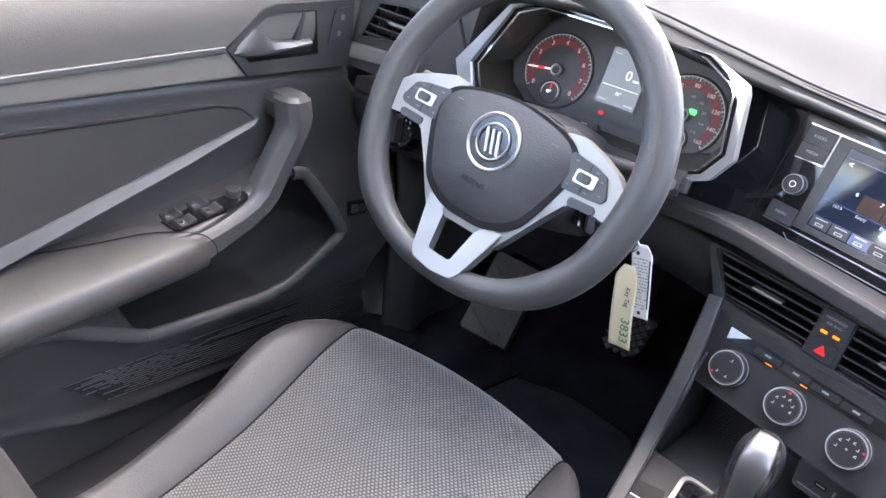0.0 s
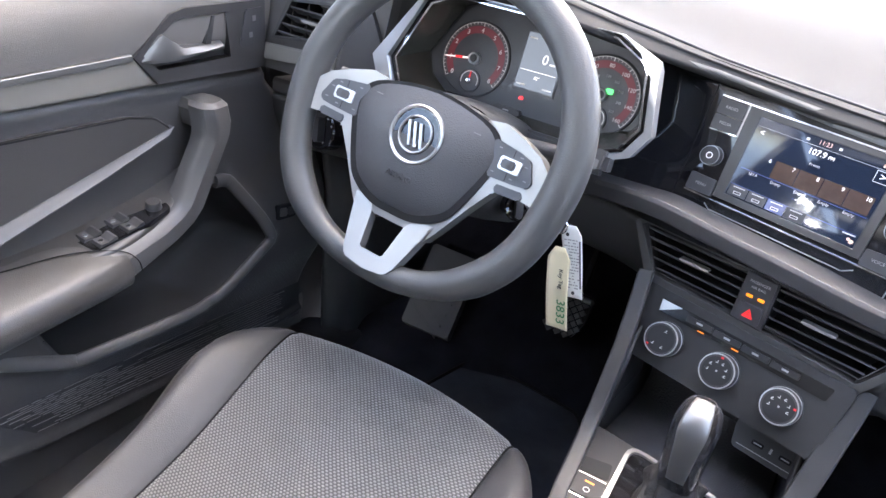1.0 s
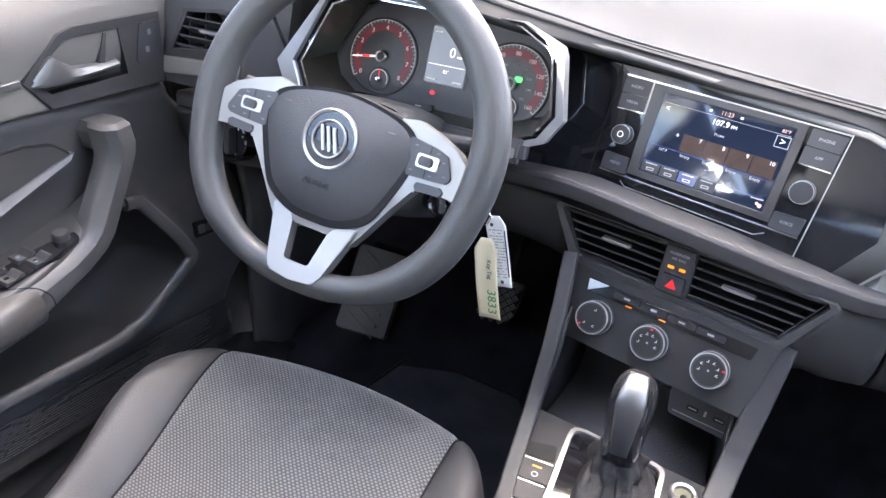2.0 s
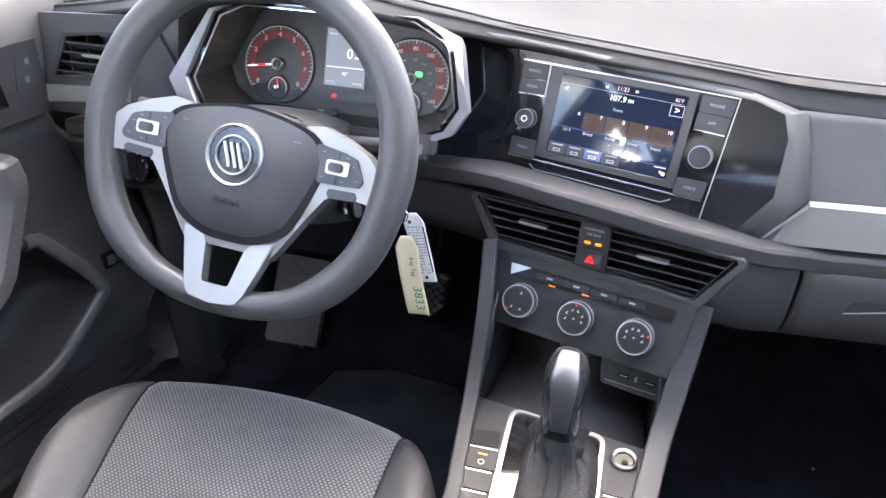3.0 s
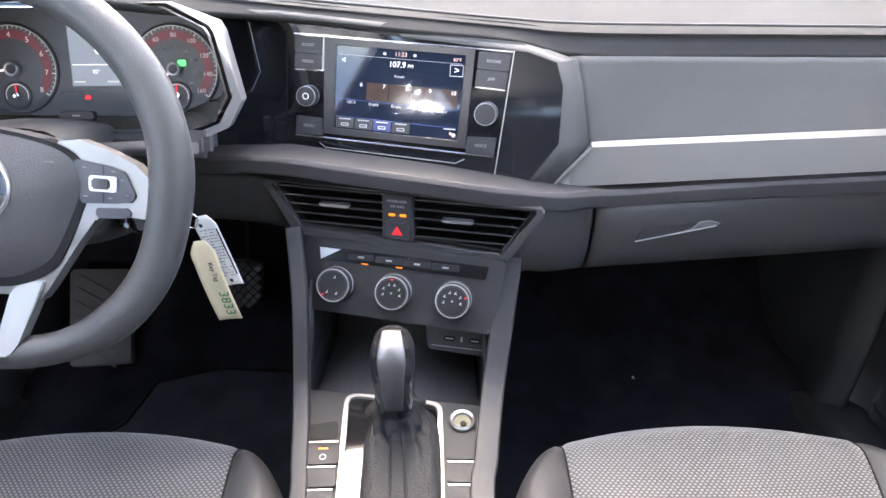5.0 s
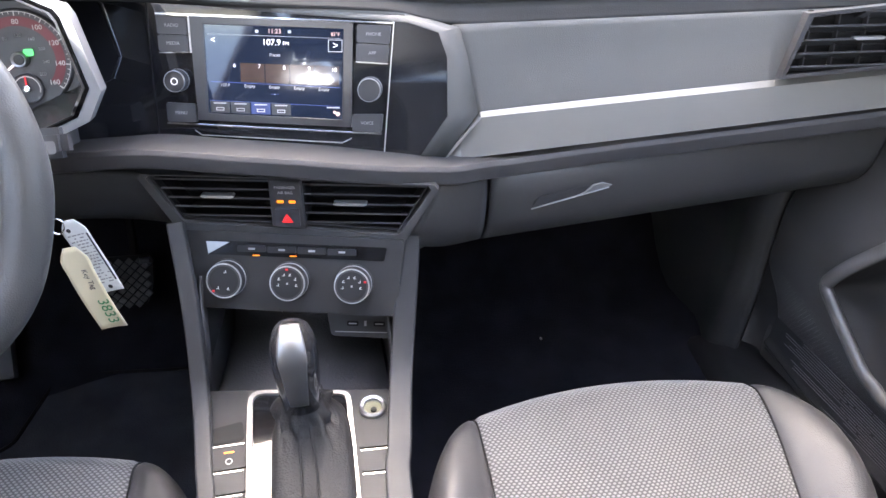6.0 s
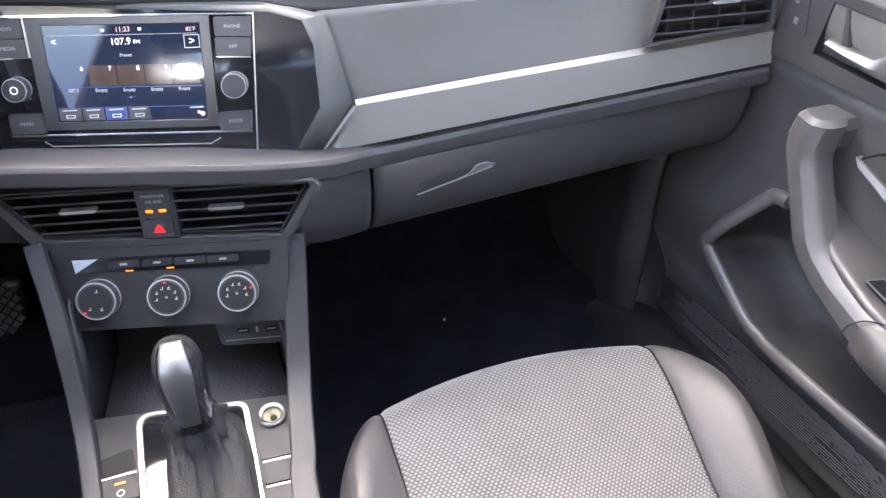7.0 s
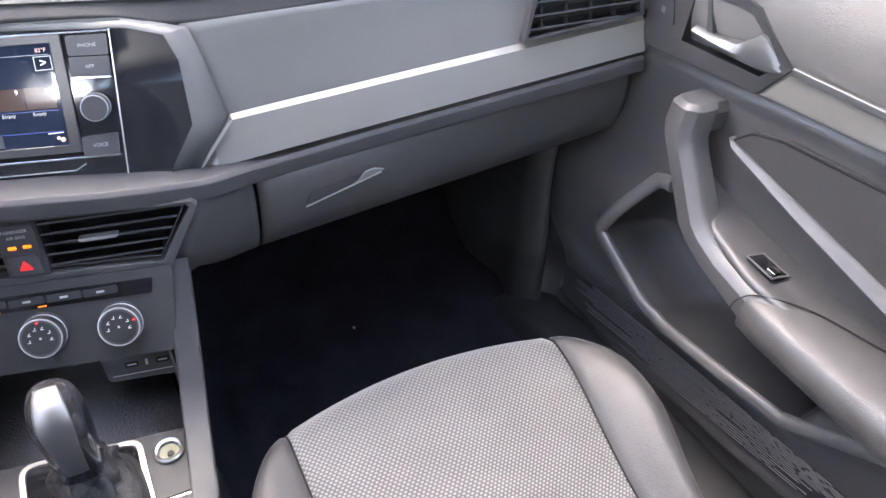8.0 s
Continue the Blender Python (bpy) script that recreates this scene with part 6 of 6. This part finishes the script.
for k in range(31):
    f = k / 30
    rx, ry, cx, cy, z = lerp_table(BOOT, f)
    gather = smooth01((f - 0.50) / 0.25) * (1 - smooth01((f - 0.90) / 0.1))
    ring = []
    for i in range(n):
        a = 2 * math.pi * i / n
        c, sn = math.cos(a), math.sin(a)
        pw = 0.60 + 0.40 * smooth01(f * 1.3)
        fold = 0.075 * math.sin(9 * a + 5 * f + 0.7) + 0.06 * math.sin(5 * a - 9 * f) + 0.06 * math.sin(14 * a + 11 * f) * gather
        crease = 0.10 * noise.noise(Vector((c * 2.2, sn * 2.2, f * 6.0))) + 0.05 * noise.noise(Vector((c * 6, sn * 6, f * 14.0)))
        w = 1 + (fold * gather + crease * (0.35 + 0.65 * gather)) * (1 - smooth01((f - 0.93) / 0.07)) * smooth01(f * 6)
        ring.append(bm.verts.new((cx + rx * w * math.copysign(abs(c) ** pw, c), cy + ry * w * math.copysign(abs(sn) ** pw, sn), z + 0.0035 * gather * noise.noise(Vector((c * 3, sn * 3, f * 9 + 4))) + 0.002 * math.sin(6 * a) * gather)))
    rings.append(ring)
for a, b in zip(rings, rings[1:]):
    for i in range(n):
        bm.faces.new((a[i], a[(i + 1) % n], b[(i + 1) % n], b[i]))
part("boot", bm, LEATHER, gl, "wrinkled black leather boot", sharp=80)
part("collar", lathe_bm([(0.0180, 0.0), (0.0188, 0.006), (0.0172, 0.012), (0.014, 0.012)], tilt @ Matrix.Translation((0, 0, 0.008)), 28), BLACK, gl)
for k in (-0.0075, 0.0075):
    bm = sweep_bm(spline([(k * 0.7 - 0.001, -0.236, 0.3835), (k * 0.9 + 0.001, -0.262, 0.3790), (k + 0.003, -0.30, 0.3705), (k + 0.004, -0.345, 0.3620)], 5), circle(0.0011, 6))
    part("boot_seam", bm, BLACK, gl)

# ---- steering wheel ----
PW = flat((-0.3525, -0.176, 0.655), 0, 25, -4)
sw = thing("steering_wheel", (-0.355, -0.16, 0.655), "grey three-spoke steering wheel with silver spokes and airbag pad", "steering wheel")
path, slim = [], []
for i in range(128):
    a = 2 * math.pi * i / 128
    c, n = math.cos(a), math.sin(a)
    # a round upper half, the lower half squared off towards its flat foot
    k = 2.0 if n >= 0 else 2.0 + 0.28 * smooth01(-n / 0.5)
    r = (abs(c / 0.1640) ** k + abs(n / (0.1635 if n >= 0 else 0.1655)) ** k) ** (-1 / k)
    path.append(PW @ Vector((r * c, r * n, 0.0)))
    slim.append(1 - 0.20 * smooth01((-n - 0.70) / 0.24) + 0.05 * math.exp(-((n + 0.02) / 0.25) ** 2) - 0.04 * smooth01((n - 0.5) / 0.4))
sec = [(0.0185 * math.cos(t), 0.0168 * math.sin(t)) for t in [2 * math.pi * k / 24 for k in range(24)]]
nrm = PW.to_3x3() @ Vector((0, 0, 1))
bm = sweep_bm(path, sec, up=nrm, closed=True, scales=slim)
part("rim", bm, RIM, sw, "grained grey rim", sharp=80)


def wheel_sheet(pts, lift, depth, crown=0.0, n=10):
    """A domed plate with that outline in the wheel's plane."""
    bm = bmesh.new()
    c = Vector((sum(p[0] for p in pts) / len(pts), sum(p[1] for p in pts) / len(pts)))
    rings = []
    for k in range(n + 1):
        f = 1 - k / n
        h = lift + crown * (1 - f ** 2.6)
        rings.append([bm.verts.new(PW @ Vector((c.x + (p[0] - c.x) * f, c.y + (p[1] - c.y) * f, h))) for p in pts] if k < n else [bm.verts.new(PW @ Vector((c.x, c.y, h)))])
    base = [bm.verts.new(PW @ Vector((p[0], p[1], lift - depth))) for p in pts]
    m = len(pts)
    for i in range(m):
        j = (i + 1) % m
        bm.faces.new((base[i], base[j], rings[0][j], rings[0][i]))
    for a, b in zip(rings, rings[1:]):
        for i in range(m):
            j = (i + 1) % m
            if len(b) == 1:
                bm.faces.new((a[i], a[j], b[0]))
            else:
                bm.faces.new((a[i], a[j], b[j], b[i]))
    return bm


pad = [(p.x, p.y) for p in spline([(-0.087, 0.009, 0), (-0.063, 0.026, 0), (0.0, 0.0360, 0), (0.063, 0.026, 0), (0.087, 0.009, 0), (0.0895, -0.014, 0), (0.071, -0.062, 0), (0.056, -0.083, 0), (0.028, -0.0965, 0), (0.0, -0.0985, 0), (-0.028, -0.0965, 0), (-0.056, -0.083, 0), (-0.071, -0.062, 0), (-0.0895, -0.014, 0)], 4, True)]
# black sheet laid over the spokes as the shadow round the pad
part("pad_shadow", wheel_sheet([(p[0] * 1.030, p[1] * 1.035 - 0.0014) for p in pad], 0.0016, 0.02), BLACK, sw)
part("airbag_pad", wheel_sheet(pad, 0.0, 0.030, 0.0135), AIRBAG, sw, "grained dark airbag pad", sharp=50)
words("pad_text", "AIRBAG", PW @ Matrix.Translation((-0.002, -0.062, 0.0128)), 0.0092, DARK, sw, 0.0008)
for k in (-1, 1):
    slab("horn_mark", rect(k * 0.062 - 0.004, 0.0095, k * 0.062 + 0.004, 0.0105), PW, 0.001, LMARK, sw, top=0.0085, bev=0)
# silver spokes
for s in (-1, 1):
    AR = PW @ Matrix.Translation((s * 0.085, 0, 0.0005)) @ Matrix.Rotation(radians(-5 * s), 4, "Y") @ Matrix.Translation((-s * 0.085, 0, 0))
    arm = [(s * 0.062, 0.027), (s * 0.084, 0.0305), (s * 0.110, 0.0225), (s * 0.134, 0.0120), (s * 0.1455, 0.002), (s * 0.150, -0.012), (s * 0.1525, -0.030), (s * 0.146, -0.0355), (s * 0.118, -0.0330), (s * 0.099, -0.0375), (s * 0.081, -0.063), (s * 0.056, -0.102), (s * 0.046, -0.116), (s * 0.020, -0.116), (s * 0.022, -0.085), (s * 0.060, -0.055), (s * 0.076, -0.012), (s * 0.066, 0.010)]
    slab("spoke", round_poly(arm[::s], 0.003), AR, 0.016, SPOKE, sw, top=0.0, bev=0.002, seg=3, label="satin silver spoke")
    pod = [(s * 0.078, 0.0142), (s * 0.112, 0.0095), (s * 0.126, 0.0052), (s * 0.1362, -0.0155), (s * 0.1320, -0.0212), (s * 0.118, -0.0228), (s * 0.0850, -0.0244), (s * 0.0870, -0.006)]
    b = slab("control_pod", round_poly(pod[::s], 0.003), AR, 0.008, RB, sw, top=0.0022, bev=0.0012, label="dark control pod with buttons")
    slab("rocker_ring", round_poly(rect(s * 0.107 - 0.0124, -0.0130, s * 0.107 + 0.0124, 0.0006), 0.002), AR, 0.004, SATIN, b, top=0.0040, bev=0.001)
    slab("rocker", round_poly(rect(s * 0.107 - 0.0098, -0.0110, s * 0.107 + 0.0068, -0.0014), 0.002), AR, 0.004, RB, b, top=0.0046, bev=0.001)
    slab("thumb_wheel", round_poly(rect(s * 0.107 - 0.003, -0.0102, s * 0.107 + 0.0055, -0.0022), 0.001), AR, 0.004, DARK, b, top=0.0058, bev=0.0008)
    for g in ([(s * 0.107 - 0.0004, 0.0020), (s * 0.107 + 0.0004, 0.0020), (s * 0.107 + 0.0004, 0.0096), (s * 0.107 - 0.0004, 0.0096)], rect(s * 0.107 - 0.0004, -0.0226, s * 0.107 + 0.0004, -0.0140)):
        slab("pod_joint", g, AR, 0.0004, BLACK, b, top=0.0024, bev=0)
    for ux, uy in ((0.0900, 0.007), (0.0905, -0.018), (0.124, -0.002), (0.128, -0.015), (0.116, 0.0050), (0.113, -0.0185)):
        slab("button_mark", rect(s * ux - 0.0018, uy - 0.0006, s * ux + 0.0018, uy + 0.0006), AR, 0.0003, LMARK, b, top=0.0025, bev=0)
    pdl = [(s * 0.0985, -0.0278), (s * 0.1285, -0.0262), (s * 0.1325, -0.0318), (s * 0.1290, -0.0352), (s * 0.1000, -0.0368)]
    slab("shift_paddle", round_poly(pdl[::s], 0.003), AR, 0.012, RB, sw, top=0.0016, bev=0.0015)
LOW = PW @ Matrix.Translation((0, -0.104, 0.0010)) @ Matrix.Rotation(radians(-13.5), 4, "X") @ Matrix.Translation((0, 0.104, 0))
fork = [(-0.052, -0.096), (-0.0335, -0.155), (-0.027, -0.165), (0.0, -0.1685), (0.027, -0.165), (0.0335, -0.155), (0.052, -0.096), (0.030, -0.096), (0.0220, -0.1100), (0.0150, -0.1490), (-0.0150, -0.1490), (-0.0220, -0.1100), (-0.030, -0.096)]
slab("lower_spoke", round_poly(fork, [0, 0.01, 0.006, 0.03, 0.006, 0.01, 0, 0, 0.002, 0.002, 0.002, 0.002, 0]), LOW, 0.014, SPOKE, sw, bev=0.0012, seg=2, label="satin silver forked lower spoke")
slab("fork_bridge", rect(-0.030, -0.1110, 0.030, -0.094), PW, 0.012, SPOKE, sw, top=-0.0005, bev=0.001)
# round badge: plain rings and slanted bars
BM = PW @ Matrix.Translation((0.0, -0.0150, 0.0128))
bd = part("badge", lathe_bm([(0.0315, -0.004), (0.0315, 0.0015), (0.0300, 0.003), (0.0278, 0.0015), (0.0274, -0.001)], BM, 48), SATIN, sw, "round chrome badge")
part("badge_disc", lathe_bm([(0.0276, 0.0), (0.0, 0.0005)], BM, 40), PIANO, bd)
part("badge_inner", lathe_bm([(0.0200, 0.0002), (0.0200, 0.0030), (0.0192, 0.0036), (0.0180, 0.0030), (0.0178, 0.0004)], BM, 44), SATIN, bd)
for x, a in ((-0.0072, 20), (0.0, 20), (0.0072, 20)):
    slab("badge_bar", rect(-0.0016, -0.0130, 0.0016, 0.0130), BM @ Matrix.Translation((x, 0, 0)) @ Matrix.Rotation(radians(a), 4, "Z"), 0.003, SATIN, bd, top=0.0034, bev=0.0006)

# ---- column, stalks, key ----
col = thing("steering_column", (-0.355, -0.05, 0.60), "dark grey steering column shroud with stalks and ignition lock", "steering column")
CW = flat((-0.355, -0.176, 0.655), 0, 25)
rows = []
for h, w, t0, t1 in ((-0.045, 0.052, -0.055, 0.035), (-0.07, 0.066, -0.075, 0.042), (-0.12, 0.070, -0.085, 0.045), (-0.20, 0.072, -0.085, 0.04)):
    rows.append([CW @ Vector((x, y, h)) for x, y in ((-w, 0.0), (-w * 0.85, t1 * 0.8), (0, t1), (w * 0.85, t1 * 0.8), (w, 0.0), (w * 0.95, t0 * 0.75), (w * 0.55, t0), (-w * 0.55, t0), (-w * 0.95, t0 * 0.75))])
bm = surface_bm(rows, 4, 4, close=True)
part("shroud", bm, MIDP, col, sharp=60)
bm = sweep_bm(spline([CW @ Vector(p) for p in ((0.05, 0.012, -0.07), (0.11, 0.014, -0.066), (0.158, 0.016, -0.060))], 4), [(0.008 * math.cos(t), 0.006 * math.sin(t)) for t in [2 * math.pi * k / 12 for k in range(12)]], up=nrm)
part("stalk", bm, DARK, col)
st = box_bm(0.157, 0.006, -0.072, 0.184, 0.032, -0.050, CW, 0.006)
st = part("stalk_end", st, DARK, col, "dark stalk end with pale wiper mark")
slab("stalk_mark", round_poly(rect(0.162, 0.010, 0.176, 0.021), 0.003), CW, 0.0004, LMARK, st, top=-0.0476, bev=0)
bm = sweep_bm(spline([CW @ Vector(p) for p in ((-0.05, 0.012, -0.07), (-0.11, 0.020, -0.066), (-0.165, 0.026, -0.060))], 4), [(0.008 * math.cos(t), 0.006 * math.sin(t)) for t in [2 * math.pi * k / 12 for k in range(12)]], up=nrm)
part("stalk", bm, DARK, col)
KM = flat((-0.262, -0.112, 0.565), -35, 20)
part("ignition_lock", lathe_bm([(0.016, -0.03), (0.016, 0.004), (0.014, 0.006), (0.010, 0.005), (0.009, 0.0), (0, 0)], KM, 24), PIANO, col, "black ignition lock")
slab("key_head", round_poly(rect(-0.004, -0.012, 0.004, 0.012), 0.003), KM, 0.014, DARK, col, top=0.014, bev=0.002)


def tag(name, label, m, w, h, mat, bend):
    """A paper tag that hangs by its upper end, a little curled."""
    th = thing(name, m @ Vector((0, -h, 0)), label, "key tag")
    cut = w * 0.28
    rows = []
    for k in range(9):
        f = k / 8
        ww = w / 2 if f > 0.12 else w / 2 - cut * (0.12 - f) / 0.12
        rows.append([m @ Vector((x, -h * f, bend * math.sin(f * math.pi) + 0.004 * (x / w) ** 2)) for x in (-ww, -ww / 2, 0, ww / 2, ww)])
    thick(part("paper", surface_bm(rows, 2, 2), mat, th, sharp=80), 0.0006, 0.0)
    return th


CARD = material("cream_card", (0.76, 0.68, 0.47), 0.75, vary=0.05)
PAPER = material("white_card", (0.78, 0.79, 0.78), 0.6, vary=0.05)
INK = material("black_ink", (0.03, 0.03, 0.035), 0.7, vary=0.05)
GINK = material("green_ink", (0.06, 0.25, 0.10), 0.7, vary=0.05)
T2 = flat((-0.1935, -0.118, 0.5700), 12, 4, 17)
t2 = tag("key_label", "white plastic key label with dark printed lines", T2, 0.025, 0.082, PAPER, -0.001)
rnd = random.Random(11)
for k in range(17):
    y = -0.016 - 0.0034 * k
    x = -0.0095
    while x < 0.008:
        w = rnd.uniform(0.0015, 0.005)
        if rnd.random() < 0.72:
            slab("line_bar", rect(x, y - 0.0006, min(x + w, 0.0105), y + 0.0006), T2, 0.0002, DIM, t2, top=0.0010, bev=0)
        x += w + 0.0012
slab("line_bar", rect(0.0095, -0.070, 0.0112, -0.016), T2, 0.0002, INK, t2, top=0.0010, bev=0)
slab("line_bar", circle(0.0022, 12, -0.005, -0.010), T2, 0.0002, INK, t2, top=0.0012, bev=0)
slab("line_bar", circle(0.0022, 12, 0.001, -0.076), T2, 0.0002, INK, t2, top=0.0016, bev=0)
T1 = flat((-0.1990, -0.1235, 0.5435), 8, 2, 11)
t1 = tag("key_tag", "cream card key tag with green number, hanging below the ignition", T1, 0.0275, 0.099, CARD, 0.003)
words("tag_text", "Key Tag", T1 @ Matrix.Translation((0.0040, -0.036, 0.0040)) @ Matrix.Rotation(radians(-90), 4, "Z"), 0.0072, INK, t1, 0.0001)
words("tag_number", "3833", T1 @ Matrix.Translation((0.0050, -0.076, 0.0040)) @ Matrix.Rotation(radians(-90), 4, "Z"), 0.0155, GINK, t1, 0.0001)
ring = thing("key_ring", (-0.195, -0.12, 0.55), "thin steel ring holding the key tags", "key ring")
part("wire", sweep_bm([Vector((-0.203, -0.121, 0.566)) + Vector((0.006 * math.cos(a), 0.002 * math.sin(a), 0.007 * math.sin(a))) for a in [2 * math.pi * k / 24 for k in range(24)]], circle(0.0008, 6), closed=True, up=(0, 1, 0)), CHROME, ring)
part("clip", sweep_bm(spline([(-0.250, -0.118, 0.575), (-0.235, -0.126, 0.570), (-0.219, -0.124, 0.572), (-0.207, -0.121, 0.572)], 4), circle(0.0020, 8)), DARK, ring)

# ---- pedals ----
def brake_pedal(m):
    """A rubber pad with rounded lower corners and rows of raised diamonds between dark grooves."""
    th = thing("brake_pedal", m @ Vector((0, -0.045, 0)), "black rubber brake pedal with crossed grooves", "pedal")
    outline = round_poly([(-0.034, -0.043), (0.018, -0.043), (0.033, -0.012), (0.037, 0.041), (-0.041, 0.041), (-0.043, -0.012)], [0.014, 0.014, 0.02, 0.008, 0.008, 0.02])
    slab("pad", outline, m, 0.012, BLACK, th, bev=0.003)
    inner = [(x * 0.93, y * 0.93) for x, y in outline]
    for i in range(-5, 6):
        for j in range(-5, 6):
            cx, cy = 0.0082 * (i + j), 0.0078 * (i - j)
            if inside((cx, cy), inner):
                d = [(cx - 0.0069, cy), (cx, cy - 0.0065), (cx + 0.0069, cy), (cx, cy + 0.0065)]
                slab("stud", d, m, 0.004, RUBBER, th, top=0.0028, bev=0.0009, seg=1)
    return th


bp = brake_pedal(flat((-0.291, 0.275, 0.194), 0, 30))
part("pedal_arm", sweep_bm(spline([(-0.285, 0.29, 0.19), (-0.283, 0.34, 0.30), (-0.285, 0.40, 0.44)], 4), round_poly(rect(-0.008, -0.005, 0.008, 0.005), 0.002), up=(1, 0, 0)), BLACK, bp)
part("pedal_pin", sweep_bm([(-0.270, 0.285, 0.225), (-0.254, 0.28, 0.228)], circle(0.005, 10), up=(0, 0, 1)), SATIN, bp)
fm2 = flat((-0.553, 0.270, 0.124), 0, 48)
fr2 = thing("foot_rest", (-0.56, 0.22, 0.02), "grey ribbed plastic foot rest on the carpet", "foot rest")
slab("plate", round_poly([(-0.046, -0.087), (0.060, -0.082), (0.043, 0.087), (-0.064, 0.087)], 0.006), fm2, 0.02, FOOT, fr2, bev=0.003)
for k in range(6):
    slab("rib", [(-0.046, 0.078 - 0.024 * k), (0.036, 0.034 - 0.024 * k), (0.036, 0.029 - 0.024 * k), (-0.046, 0.073 - 0.024 * k)], fm2, 0.006, FOOT, fr2, top=0.0045, bev=0.0006)
mat_thing = thing("floor_mat", (-0.36, 0.0, 0.012), "black carpet floor mat with bound edge in the driver's footwell", "floor mat")
MATCLOTH = material("mat_carpet", (0.052, 0.054, 0.064), 0.95, bump=1.0, scale=420, vary=0.25, big=14, spec=0.1)
outline = round_poly([(-0.555, -0.30), (-0.165, -0.30), (-0.165, 0.14), (-0.215, 0.22), (-0.44, 0.24), (-0.475, 0.10), (-0.555, 0.04)], 0.03)
slab("carpet", outline, Matrix.Translation((0, 0, 0.034)), 0.010, MATCLOTH, mat_thing, bev=0.003)
part("binding", sweep_bm([Vector((x, y, 0.034)) for x, y in outline], circle(0.0035, 8), closed=True), BLACK, mat_thing, "black bound edge")
# crumbs on the passenger's carpet
cr = thing("crumb", (0.392, 0.200, 0.012), "small pale crumb lying on the black carpet", "crumb")
cb = bmesh.new()
bmesh.ops.create_icosphere(cb, subdivisions=1, radius=0.003, matrix=Matrix.Translation((0.392, 0.200, 0.032)))
for v in cb.verts:
    v.co += Vector((noise.noise(v.co * 700), noise.noise(v.co * 650), noise.noise(v.co * 600))) * 0.0015
part("grain", cb, PALE, cr)
